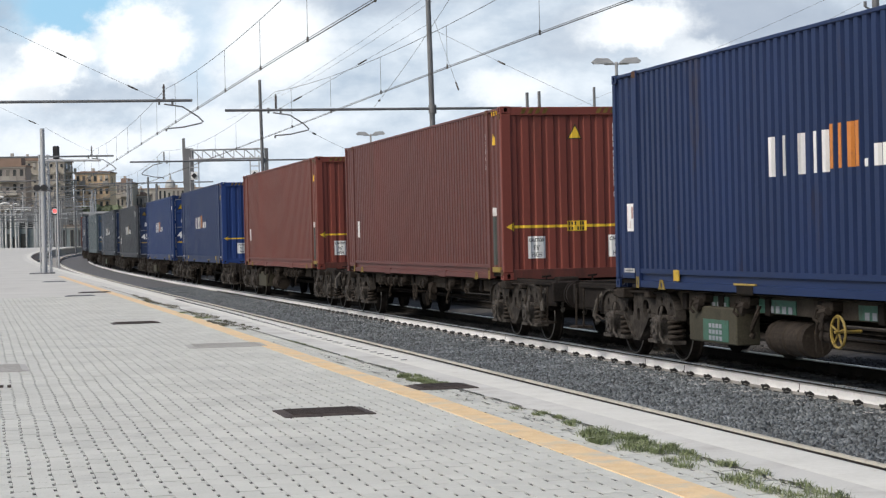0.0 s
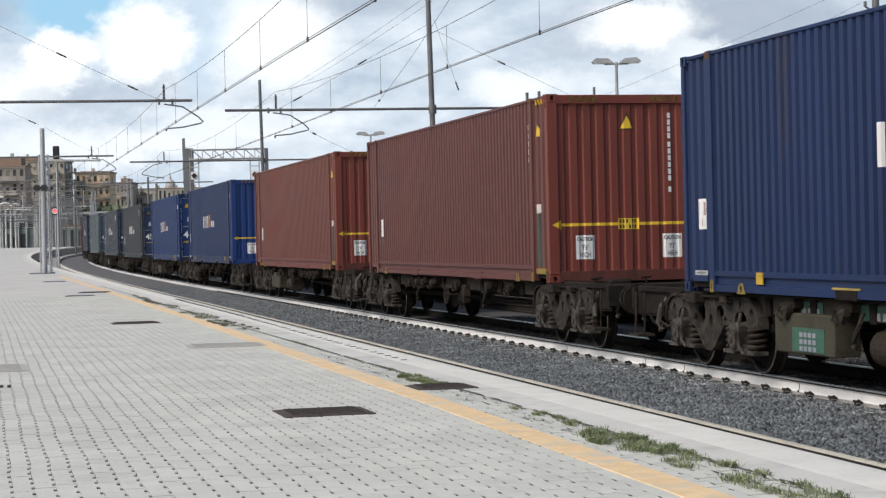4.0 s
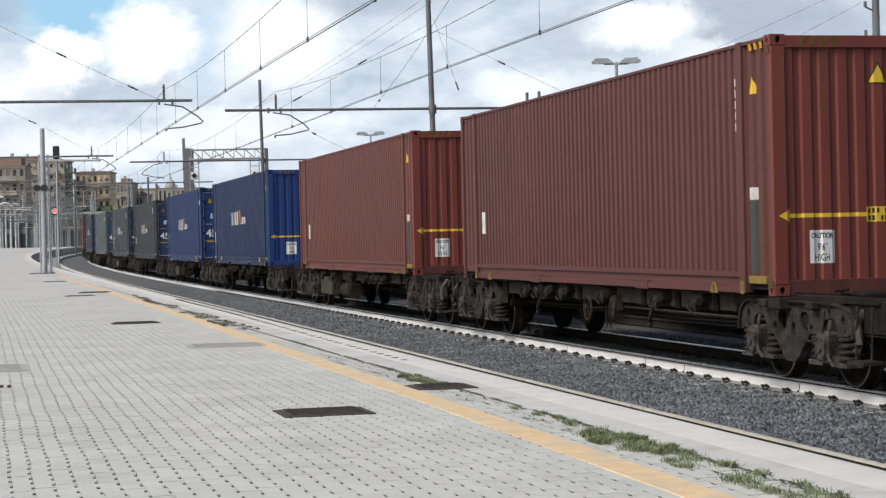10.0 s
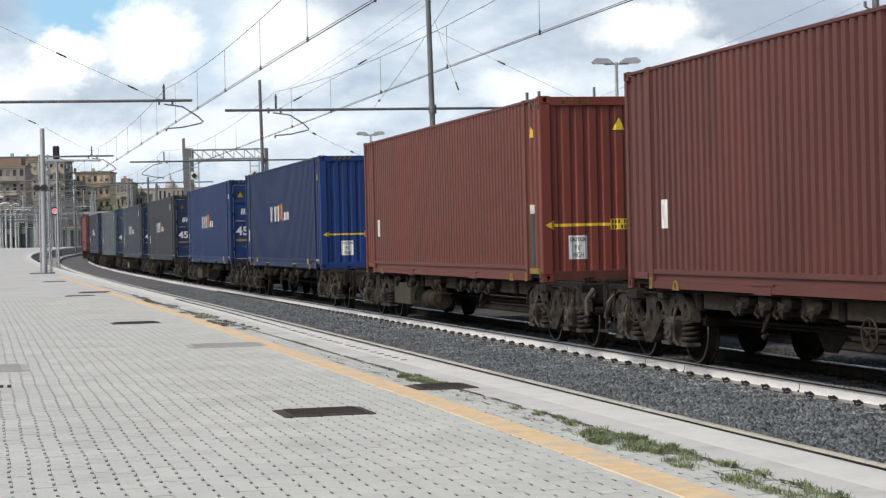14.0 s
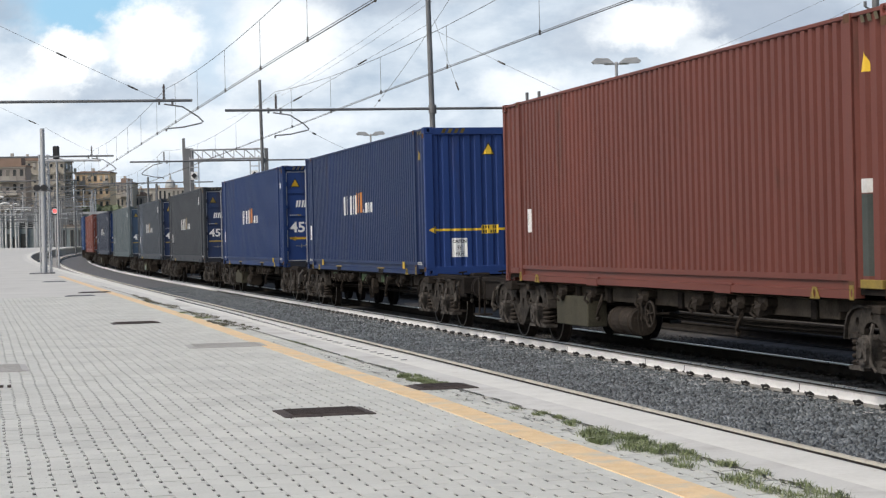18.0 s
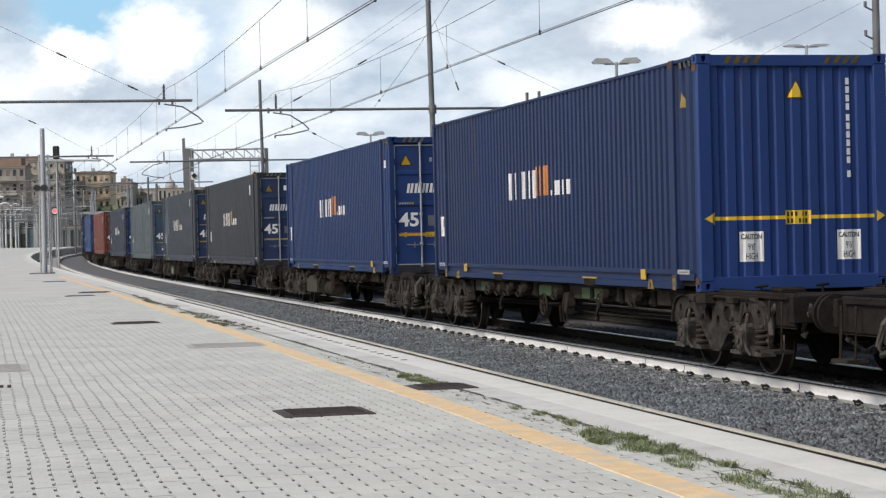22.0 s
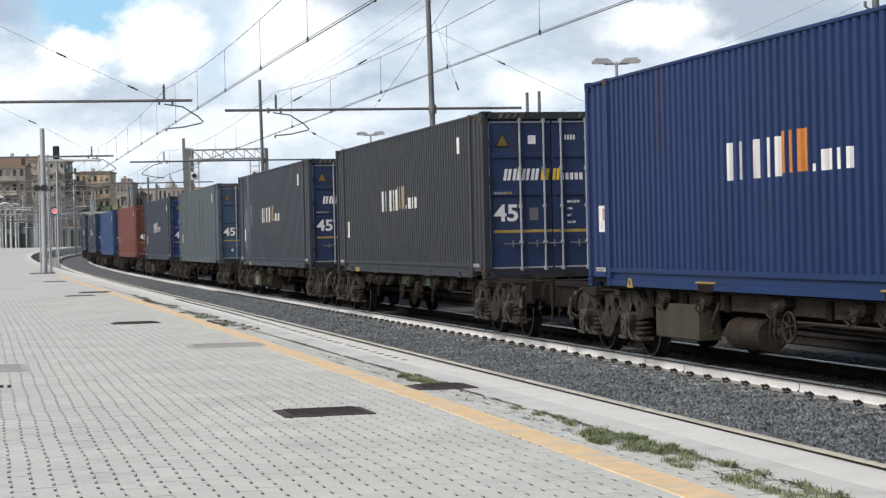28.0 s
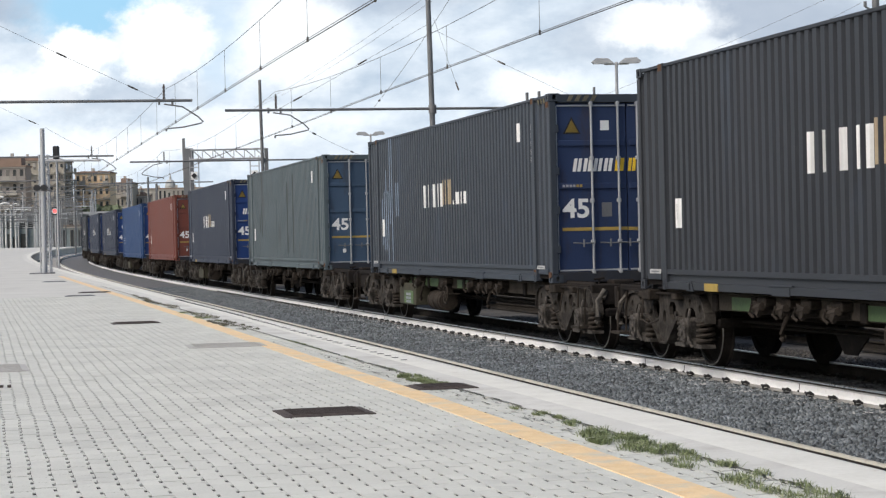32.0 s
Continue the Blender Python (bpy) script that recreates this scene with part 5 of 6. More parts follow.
def cantilever(s, lat, foot_lat, foot_z, top_z, beam_lat, beam_z, reach, label, pole_r=0.13, arm=1):
    """Mast with a level tube that carries the wires of the track at lat; reach: the other end of the tube."""
    t = thing("overhead_line_mast", label, "catenary mast", "overhead line masts")
    bm = bmesh.new()
    pole(bm, at(s, foot_lat + 0.08, foot_z), at(s, foot_lat - 0.08, top_z), pole_r, pole_r * 0.78)
    part("pole", bm, GALV_DARK, t)
    bm = bmesh.new()
    rod(bm, at(s, beam_lat, beam_z), at(s, reach, beam_z + 0.03), 0.045, 10)
    part("cross_tube", bm, GALV_DARK, t)
    bm = bmesh.new()
    rod(bm, at(s, foot_lat, beam_z - 0.14), at(s, foot_lat, beam_z + 0.14), pole_r * 1.25, 14)
    part("clamp", bm, GALV_DARK, t)
    sg = 1 if foot_lat > lat else -1
    bm = bmesh.new()
    insulator(bm, at(s, lat + 0.05 * sg, beam_z), at(s, lat + 0.05 * sg, beam_z + 0.52), 0.042)
    box_at = at(s, lat + 0.05 * sg, beam_z)
    part("wire_insulator", bm, INSULATOR, t)
    bm = bmesh.new()
    tube(bm, [at(s, lat - 0.05, beam_z - 0.08), at(s, lat + 0.5 * arm, beam_z - 0.16), at(s, lat + 0.95 * arm, beam_z - 0.45), at(s, lat + 1.12 * arm, beam_z - 0.62), at(s, lat + 1.05 * arm, beam_z - 0.66), at(s, lat + 0.5 * arm, beam_z - 0.78), at(s, lat, beam_z - 0.82)], 0.024, 6)
    tube(bm, [at(s, lat, beam_z - 0.82), at(s, lat, beam_z - 0.90)], 0.03, 6)
    part("registration_arm", bm, GALV_DARK, t)
    bm = bmesh.new()
    for d in (-0.2, 0.2):
        rod(bm, at(s, lat + d, beam_z - 0.10), at(s, lat + d, beam_z + 0.08), 0.035, 8)
    part("arm_clamp", bm, GALV_DARK, t)
    return t


CONTACT = 4.60
cantilever(45.0, -4.1, -10.2, 0.0, 8.5, -10.2, 5.42, -3.3, "galvanised overhead line mast standing on the platform")
cantilever(81.0, -4.2, -10.6, 0.0, 8.5, -10.6, 5.44, -3.2, "galvanised overhead line mast standing on the platform")
cantilever(48.2, -0.30, 4.95, RAIL - 0.4, 9.6, -1.9, 5.36, 8.0, "leaning grey overhead line mast behind the train", 0.105)
cantilever(86.5, -0.30, 4.9, RAIL - 0.4, 9.6, -2.0, 5.38, 8.0, "grey overhead line mast behind the train", 0.10, -1)
cantilever(126.0, -0.30, 5.0, RAIL - 0.4, 8.6, -1.9, 5.4, 7.0, "grey overhead line mast behind the train", 0.14)
cantilever(118.0, -4.2, -9.6, 0.0, 8.0, -9.6, 5.44, -3.2, "galvanised overhead line mast standing on the platform")


def wire_run(lat, supports, label, high=5.92, drop=0.46):
    """Contact wire, sagging carrier wire and droppers over one track."""
    t = thing("overhead_wire", label, "overhead wire", "overhead wires", "structure")
    con = bmesh.new()
    low = lambda s: CONTACT - 0.06 * float(np.interp(s, (8, 24), (1, 0)))
    tube(con, [at(s, lat, low(s)) for s in np.arange(supports[0], supports[-1] + 0.1, 4.0)], 0.0095, 5)
    part("contact_wire", con, WIRE, t)
    con = bmesh.new()
    tube(con, [at(s, lat - 0.05, low(s) + 0.01) for s in np.arange(supports[0], supports[-1] + 0.1, 4.0)], 0.006, 5)
    part("contact_wire", con, WIRE, t)
    top, drops = bmesh.new(), []
    for a, b in zip(supports, supports[1:]):
        f = lambda s: high - drop * 4 * ((s - a) / (b - a)) * (1 - (s - a) / (b - a))
        tube(top, [at(s, lat, f(s)) for s in np.linspace(a, b, 13)], 0.0065, 5)
        n = max(2, round((b - a) / 6.2))
        for i in range(n):
            s = a + (b - a) * (i + 0.5) / n
            bm = bmesh.new()
            rod(bm, at(s, lat, low(s)), at(s, lat, f(s)), 0.0048, 5)
            rod(bm, at(s, lat, low(s) - 0.02), at(s, lat, low(s) + 0.07), 0.020, 6)
            drops.append(bm)
    part("carrier_wire", top, WIRE, t)
    for bm in drops:
        part("dropper", bm, WIRE, t)


wire_run(-4.1, (-18.0, 17.0, 45.0, 81.0, 118.0, 155.0), "copper contact and carrier wires over the platform track", 5.80, 0.24)
wire_run(-0.28, (8.6, 48.2, 86.5, 126.0, 160.0), "copper contact and carrier wires over the train", 5.95, 0.50)


def loose_wires():
    """Feeder and earth wires between masts and roofs."""
    runs = [((-14.05, 57.0, 8.23), (-8.45, 57.6, 5.47), (0.49, 0.86)), ((-5.13, 61.7, 5.43), (-0.33, 63.0, 8.17), (0.11, 0.55)), ((-2.14, 62.2, 5.42), (0.31, 40.0, 6.18), (0.1,)),
            ((-15.68, 140, 10.1), (-0.41, 63, 9.05), ()), ((-14.42, 140, 10.6), (-0.17, 62.9, 8.92), ()), ((-0.14, 62.9, 8.36), (0.62, 61.5, 5.85), (0.94,)), ((-0.06, 63.0, 7.94), (4.83, 58.0, 4.94), (0.42,)),
            ((-19.1, 79.0, 7.38), (-16.65, 79.2, 6.19), (0.9,)), ((-16.39, 79.3, 6.07), (-16.73, 92.0, 5.64), ()), ((-4.29, 62.0, 4.7), (-2.9, 70.0, 4.19), (0.1, 0.8)),
            ((13.2, 60, 7.0), (22, 90, 9), (0.2,)), ((13.3, 60, 8.2), (10, 130, 8), ()), ((13.3, 60, 8.8), (4, 130, 8.2), ())]
    for a, b, ins in runs:
        bm = bmesh.new()
        a, b = Vector(a), Vector(b)
        sag = 0.004 * (b - a).length
        f = lambda k: a.lerp(b, k) - Vector((0, 0, sag * 4 * k * (1 - k)))
        tube(bm, [f(k / 10) for k in range(11)], 0.0055, 5)
        w = 0.16 / (b - a).length
        for k in ins:
            rod(bm, f(k - w), f(k + w), 0.028, 6)
        solid("span_wire", bm, WIRE, "thin dark span wire with an insulator", "wire", "structure")


loose_wires()


# ---- signal mast, lattice post and signals by the platform ----
def lattice(bm, x, y, z0, z1, w, bays, r=0.03):
    for dx in (-w, w):
        for dy in (-w, w):
            rod(bm, (x + dx, y + dy, z0), (x + dx * 0.8, y + dy * 0.8, z1), r, 5)
    for i in range(bays):
        a, b = z0 + (z1 - z0) * i / bays, z0 + (z1 - z0) * (i + 1) / bays
        for sx, sy, ex, ey in ((-w, -w, w, -w), (w, w, -w, w), (-w, w, -w, -w), (w, -w, w, w)):
            rod(bm, (x + sx, y + sy, a), (x + ex, y + ey, b), r * 0.6, 4)


def horn(bm, x, y, z):
    rod(bm, (x, y - 0.22, z), (x, y + 0.05, z), 0.10, 14)
    rod(bm, (x, y - 0.32, z), (x, y - 0.22, z), 0.135, 14)


t = thing("loudspeaker_mast", "pale grey platform mast with two black round horns", "mast")
bm = bmesh.new()
pole(bm, (-16.55, 79.3, 0.0), (-16.52, 79.3, 6.03), 0.115, 0.095)
part("pole", bm, GALV, t)
part("base_plate", bms((-17.1, -16.2, 78.9, 79.7, 0.0, 0.05)), GALV_DARK, t)
for x in (-16.66, -16.36):
    bm = bmesh.new()
    horn(bm, x, 78.9, 3.55)
    part("horn", bm, SIGNAL_BLACK, t, "black round horn")
bm = bmesh.new()
rod(bm, (-16.7, 79.1, 3.45), (-16.15, 79.1, 3.45), 0.04, 6)
part("bracket", bm, GALV_DARK, t)
t = thing("lattice_post", "grey steel lattice post on the platform", "lattice post")
bm = bmesh.new()
lattice(bm, -16.75, 80.6, 0.0, 5.0, 0.20, 16, 0.03)
part("lattice", bm, GALV, t)
bm = bmesh.new()
rod(bm, (-16.9, 80.3, 4.75), (-14.3, 80.3, 4.7), 0.05, 6)
part("outrigger", bm, GALV, t)


def signal_post(x, y, z0, z1, label, lit=False, head=0.72):
    t = thing("signal_post", label, "railway signal")
    bm = bmesh.new()
    rod(bm, (x, y, z0), (x, y, z1), 0.05, 8)
    part("pole", bm, GALV, t)
    part("signal_head", bms((x - 0.16 - 0.1 * lit, x + 0.16 + 0.1 * lit, y - 0.2, y + 0.1, z1, z1 + head), bevel=0.05), SIGNAL_BLACK, t, "black signal head")
    if lit:
        bm = bmesh.new()
        rod(bm, (x, y - 0.26, z1 + head * 0.5), (x, y - 0.21, z1 + head * 0.5), 0.13, 16)
        part("lamp", bm, RED_LIGHT, t, "lit red lamp")
        bm = bmesh.new()
        ring(bm, (x, y - 0.26, z1 + head * 0.5), (0, 1, 0), 0.19, 0.04, 18, 5)
        part("lamp_ring", bm, WHITE, t, "white ring round the lamp")


signal_post(-20.52, 102.0, -1.0, 5.77, "tall signal with a black head")
signal_post(-30.35, 150.0, -1.0, 3.62, "signal with a lit red lamp", True, 0.6)


# ---- signal gantry behind the train ----
def gantry():
    t = thing("signal_gantry", "grey steel lattice signal gantry over the tracks", "signal gantry")
    y = 130.0
    part("leg", bms((-17.49, -16.85, y - 0.3, y + 0.3, -1.0, 7.6), bevel=0.02), GALV_DARK, t)
    part("leg", bms((-12.0, -11.75, y - 0.12, y + 0.12, -1.0, 7.5), bevel=0.02), GALV_DARK, t)
    part("mast_tip", bms((x_ := -17.5, x_ + 0.10, y - 0.05, y + 0.05, 7.0, 8.2)), GALV_DARK, t)
    for z in (6.84, 7.48):
        for yy in (y - 0.3, y + 0.3):
            bm = bmesh.new()
            rod(bm, (-17.0, yy, z), (-11.9, yy, z), 0.055, 6)
            part("chord", bm, GALV, t)
    n = 7
    for i in range(n):
        x = -16.9 + 5.0 * i / n
        bm = bmesh.new()
        rod(bm, (x, y - 0.3, 7.48), (x + 5.0 / n, y - 0.3, 6.84), 0.04, 5)
        rod(bm, (x, y - 0.3, 6.84), (x, y - 0.3, 7.48), 0.03, 5)
        part("brace", bm, GALV, t)
    for x in (-16.75, -12.65):
        bm = bmesh.new()
        for dx in (-0.3, 0.3):
            rod(bm, (x + dx, y - 0.3, 4.6), (x + dx, y - 0.3, 7.0), 0.04, 5)
        for z in (4.7, 5.3, 6.3, 6.7):
            rod(bm, (x - 0.3, y - 0.3, z), (x + 0.3, y - 0.3, z), 0.03, 5)
        part("cage", bm, GALV, t)
        bm = bmesh.new()
        rod(bm, (x, y - 0.48, 5.72), (x, y - 0.42, 5.72), 0.20, 4)
        part("signal_mark", bm, SIGNAL_BLACK, t, "black diamond mark")
        part("signal_plate", bms((x - 0.23, x + 0.23, y - 0.42, y - 0.38, 5.45, 6.0), bevel=0.01), WHITE, t, "white square plate")


gantry()


# ---- lamps behind the train ----
def street_lamp(x, y, z_top, span, flat, label):
    t = thing("platform_lamp", label, "platform lamp", "double platform lamps")
    bm = bmesh.new()
    rod(bm, (x, y, -0.9), (x, y, z_top + 0.02), 0.085, 10, 0.06)
    part("pole", bm, GALV, t)
    bm = bmesh.new()
    rod(bm, (x - span * 0.25, y, z_top - 0.05), (x + span * 0.25, y, z_top - 0.05), 0.04, 8)
    part("cross_arm", bm, GALV, t)
    for sx in (-1, 1):
        bm = bmesh.new()
        a, b = x + sx * span * 0.06, x + sx * span * 0.5
        h = 0.05 if flat else 0.17
        pts = [(a, 0.0), (a + (b - a) * 0.25, h), (a + (b - a) * 0.8, h * 1.1), (b, h * 0.2), (b - (b - a) * 0.1, -0.04), (a, -0.04)]
        plate(bm, pts, [], lambda u, v, w: Vector((u, y - 0.13 + w, z_top + v)), 0.26)
        part("lamp_head", bm, GALV, t, "pale wing-shaped lamp head")


street_lamp(7.15, 77.0, 8.02, 2.0, False, "double platform lamp with pale curved heads")
street_lamp(-4.75, 130.0, 8.28, 2.0, False, "double platform lamp with pale curved heads")
street_lamp(15.2, 79.0, 8.72, 1.9, True, "double platform lamp with flat heads")
street_lamp(16.9, 120.0, 11.0, 2.4, True, "double platform lamp with flat heads")


def back_mast(x, y, top, r, arms=True):
    t = thing("overhead_line_mast", "grey overhead line mast with brackets behind the train", "catenary mast", "overhead line masts")
    bm = bmesh.new()
    pole(bm, (x, y, -1.0), (x, y, top), r, r * 0.7)
    part("pole", bm, GALV_DARK, t)
    for z in (top - 0.4, top - 1.1, top - 2.0) if arms else ():
        bm = bmesh.new()
        rod(bm, (x - 0.35, y - 0.1, z + 0.15), (x, y, z), 0.03, 6)
        rod(bm, (x - 0.35, y - 0.1, z + 0.15), (x - 0.35, y - 0.1, z + 0.32), 0.05, 8)
        part("bracket", bm, GALV_DARK, t)


back_mast(13.75, 60.0, 9.0, 0.16)
for x, y, top in ((4.35, 95.0, 8.25), (5.05, 97.0, 8.45), (-19.1, 128.0, 5.2), (-23.8, 155.0, 6.6), (-26.2, 160.0, 6.2), (8.9, 110.0, 9.6)):
    back_mast(x, y, top, 0.11, False)

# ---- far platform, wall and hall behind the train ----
# platform colour carries the shade seen beneath the wagons
strip("far_platform", [(6.4, -1.06), (6.4, -0.06), (6.45, -0.03), (10.6, -0.03), (10.6, -1.06)], -30, 118, SHADED_CONCRETE, "concrete platform behind the train, coloured dark for shade", "platform")
t = thing("concrete_hall", "large pale concrete industrial hall beyond the tracks", "hall", "", "")
t.matrix_basis = pose(0, 0, 0)
bm = bms((13.4, 60, 66, 110, -1.06, 6.3))
part("wall", bm, WALL_PALE, t)
part("parapet", bms((13.3, 60.1, 65.9, 110.1, 6.3, 6.75)), GALV, t)
for i in range(8):
    part("wall_panel", bms((13.55 + i * 2.9, 16.3 + i * 2.9, 65.93, 66.02, -0.2, 4.6), bevel=0.02), WALL_PALE, t)
bm = bmesh.new()
random.seed(5)
for i in range(60):
    x, z = 13.6 + random.random() * 14, 0.2 + random.random() * 1.1
    pts = [(x + random.uniform(-0.3, 0.3), 65.90, z + random.uniform(-0.4, 0.4)) for _ in range(4)]
    tube(bm, pts, 0.05, 4)
part("wall_scrawl", bm, SLATE, t, "dark blue sprayed scrawl low on the wall")


# ---- buildings beyond the platform ----
def building(name, x0, x1, y, deep, high, floors, bays, wall, roof_high, label, balcony=(), base=-1.05, side=False):
    t = thing(name, label, "apartment building", "apartment buildings")
    w = (x1 - x0) / bays
    fh = high / floors
    body = bms((x0, x1, y, y + deep, base, high))
    part("wall", body, wall, t)
    part("roof", bms((x0 - 0.25, x1 + 0.25, y - 0.25, y + deep + 0.25, high, high + 0.3), (x0 + 1, x1 - 1, y + 1, y + deep - 1, high + 0.3, high + roof_high)), ROOF, t)
    random.seed(int(abs(x0) * 10))
    for f in range(floors):
        z = f * fh
        part("floor_band", bms((x0 - 0.14, x1 + 0.14, y - 0.16, y + 0.02, z + fh - 0.28, z + fh - 0.05)), SLAB, t)
        for b in range(bays):
            cx = x0 + (b + 0.5) * w
            tall = 1.0 if b in balcony else 0.0
            win = part("window", bms((cx - w * 0.27, cx + w * 0.27, y - 0.06, y + 0.02, z + 1.0 - tall * 0.9, z + fh - 0.5)), SLAB if (b + f) % 3 else wall, t)
            part("pane", bms((cx - w * 0.22, cx + w * 0.22, y - 0.10, y - 0.05, z + 1.08 - tall * 0.9, z + fh - 0.58)), PANE if random.random() < 0.75 else FAR_PANE, win)
            if random.random() < 0.35:
                part("shutter", bms((cx - w * 0.22, cx + w * 0.22, y - 0.13, y - 0.09, z + fh - 0.58 - random.uniform(0.4, 1.1), z + fh - 0.58)), SLAB, win, "half-lowered pale roller shutter")
            if b in balcony:
                bal = part("balcony", bms((cx - w * 0.49, cx + w * 0.49, y - 1.6, y, z + 0.02, z + 0.24)), SLAB, t)
                part("parapet", bms((cx - w * 0.49, cx + w * 0.49, y - 1.62, y - 1.54, z + 0.24, z + 1.05)), wall if (b + f) % 2 else SLAB, bal)
    for f in range(floors if side else 0):
        z = f * fh
        for k in range(2):
            ya = y + 1.0 + k * (deep - 1.0) / 2
            bal = part("balcony", bms((x1, x1 + 1.1, ya, ya + 2.6, z + 0.02, z + 0.24)), SLAB, t)
            part("parapet", bms((x1 + 1.02, x1 + 1.1, ya, ya + 2.6, z + 0.24, z + 1.05)), SLAB if (f + k) % 2 else wall, bal)
            win = part("window", bms((x1, x1 + 0.06, ya + 0.5, ya + 2.0, z + 0.1, z + fh - 0.5)), SLAB, t)
            part("pane", bms((x1 + 0.05, x1 + 0.10, ya + 0.6, ya + 1.9, z + 0.2, z + fh - 0.6)), PANE, win)
    for k in range(max(1, bays // 4)):
        cx = x0 + (k + 0.5) * (x1 - x0) / max(1, bays // 4)
        part("chimney", bms((cx - 0.3, cx + 0.3, y + 1.2, y + 1.8, high, high + roof_high + random.uniform(0.5, 1.1))), SLAB, t)
    return t


building("apartment_block", -118, -88.2, 405, 6, 18.3, 6, 20, UMBER, 2.0, "brown apartment block with pale balconies and tiled roof", (1, 2, 3, 6, 7, 8, 11, 12, 13, 16, 17, 18))
building("apartment_tower", -82.8, -78.5, 398, 9, 19.0, 8, 4, BEIGE, 0.6, "tall narrow grey-beige apartment tower with balconies", (0, 2), side=True)
building("apartment_block", -78.6, -71.2, 410, 8, 16.8, 6, 6, OCHRE, 0.45, "ochre apartment block with balconies", (0, 1, 5))
building("apartment_block", -75.0, -71.2, 440, 8, 15.4, 5, 4, BEIGE, 1.2, "grey-beige apartment block with roof huts", (1, 2))
building("apartment_block", -106, -98, 470, 8, 22.4, 7, 6, BEIGE, 1.0, "pale apartment block behind the others", (1, 3))
building("apartment_block", -71.6, -68.8, 446, 6, 12.6, 4, 3, UMBER, 0.9, "brown apartment block with balconies", (0, 2))
building("long_hall", -91, -70, 560, 8, 17.4, 4, 16, SLAB, 0.3, "long pale building with rows of windows", ())
building("low_shed", -66, -50, 330, 6, 4.6, 1, 12, SHED, 0.3, "low pale shed with dark openings", ())

t = thing("yard_shed", "long grey blue shed with pale columns and dark openings", "shed")
part("wall", bms((-97, -62, 384.4, 389, -1.05, 7.6)), SHED, t)
part("roof", bms((-97.4, -61.6, 383.6, 389.4, 7.6, 8.05)), GALV, t)
for i in range(22):
    x = -96.4 + i * 1.6
    part("column", bms((x - 0.14, x + 0.14, 383.7, 384.4, -1.05, 7.6)), GALV, t)
    if i % 4:
        part("opening", bms((x + 0.3, x + 1.3, 384.34, 384.42, -0.4 + 0.5 * (i % 3), 3.4 + 0.5 * (i % 2))), PANE, t)
    part("upper_window", bms((x + 0.3, x + 1.3, 384.34, 384.42, 4.9, 6.5)), PANE if i % 3 else SHED, t)
t = thing("church_dome", "pale grey church dome on a drum far off", "dome")
bm = bmesh.new()
n = 20
prof = [(1.9, -1.05), (1.9, 22.2), (2.1, 22.3), (2.1, 22.7)] + [(1.9 * math.cos(a), 22.7 + 2.3 * math.sin(a)) for a in (0.0, 0.35, 0.7, 1.0, 1.25)] + [(0.4, 25.0), (0.4, 25.9), (0.05, 27.0)]
rows = [[bm.verts.new((-99.3 + r * math.cos(2 * math.pi * k / n), 700 + r * math.sin(2 * math.pi * k / n), z)) for r, z in prof] for k in range(n)]
for k in range(n):
    for j in range(len(prof) - 1):
        bm.faces.new((rows[k][j], rows[(k + 1) % n][j], rows[(k + 1) % n][j + 1], rows[k][j + 1]))
part("dome_shell", bm, WALL_PALE, t)


def post_row():
    """Pale posts with small curved heads along the far sidings."""
    for i in range(12):
        f = i / 11
        x, y = -69.5 - 34.5 * f, 296 + 196 * f
        top = 8.6 - 0.6 * (i % 3)
        t = thing("siding_lamp", "pale grey lamp post with a short curved head", "lamp post", "lamp posts along the sidings")
        bm = bmesh.new()
        rod(bm, (x, y, -1.05), (x, y, top), 0.21, 8, 0.16)
        part("pole", bm, POST_WHITE, t)
        bm = bmesh.new()
        tube(bm, [(x, y, top), (x + 0.25, y, top + 0.4), (x + 0.9, y, top + 0.55), (x + 1.6, y, top + 0.4)], 0.17, 6)
        part("lamp_arm", bm, WHITE, t)


post_row()


def yard():
    """Portal frames and masts of the curve beyond the platform."""
    random.seed(11)
    for i in range(6):
        y = 196 + 36 * i
        x0 = -44 - (y - 190) * 0.235 - random.uniform(0, 5)
        t = thing("portal_frame", "grey steel portal carrying the overhead line", "portal frame", "portal frames over the sidings")
        high = 6.6 + random.uniform(-0.4, 1.6)
        x1 = x0 + 11 + random.uniform(0, 5)
        for x in (x0, x1):
            bm = bmesh.new()
            lattice(bm, x, y, -1.05, high + 0.6, 0.24, 9, 0.05)
            part("leg", bm, GALV, t)
        bm = bmesh.new()
        for z in (high - 0.5, high):
            rod(bm, (x0, y, z), (x1, y, z), 0.045, 5)
        for k in range(12):
            a = x0 + (x1 - x0) * k / 12
            rod(bm, (a, y, high - 0.5), (a + (x1 - x0) / 12, y, high), 0.04, 4)
        part("beam", bm, GALV_DARK, t)
        for k in (0.3, 0.7):
            bm = bmesh.new()
            x = x0 + (x1 - x0) * k
            rod(bm, (x, y, high - 2.2), (x, y, high - 0.5), 0.06, 5)
            rod(bm, (x - 0.9, y, high - 2.1), (x + 0.9, y, high - 2.1), 0.05, 5)
            part("hanger", bm, GALV, t)


yard()


def yard_masts():
    """Slim poles with bracket arms and sagging wires all over the sidings."""
    random.seed(23)
    for i in range(40):
        y = random.uniform(205, 380)
        u = random.uniform(-0.214, -0.187)
        x = y * u
        high = random.uniform(6.0, 8.6)
        t = thing("siding_mast", "slim grey mast with a bracket arm over the sidings", "catenary mast", "masts over the sidings")
        bm = bmesh.new()
        rod(bm, (x, y, -1.05), (x, y, high), 0.10, 6, 0.07)
        part("pole", bm, GALV if u < -0.211 else GALV_DARK, t)
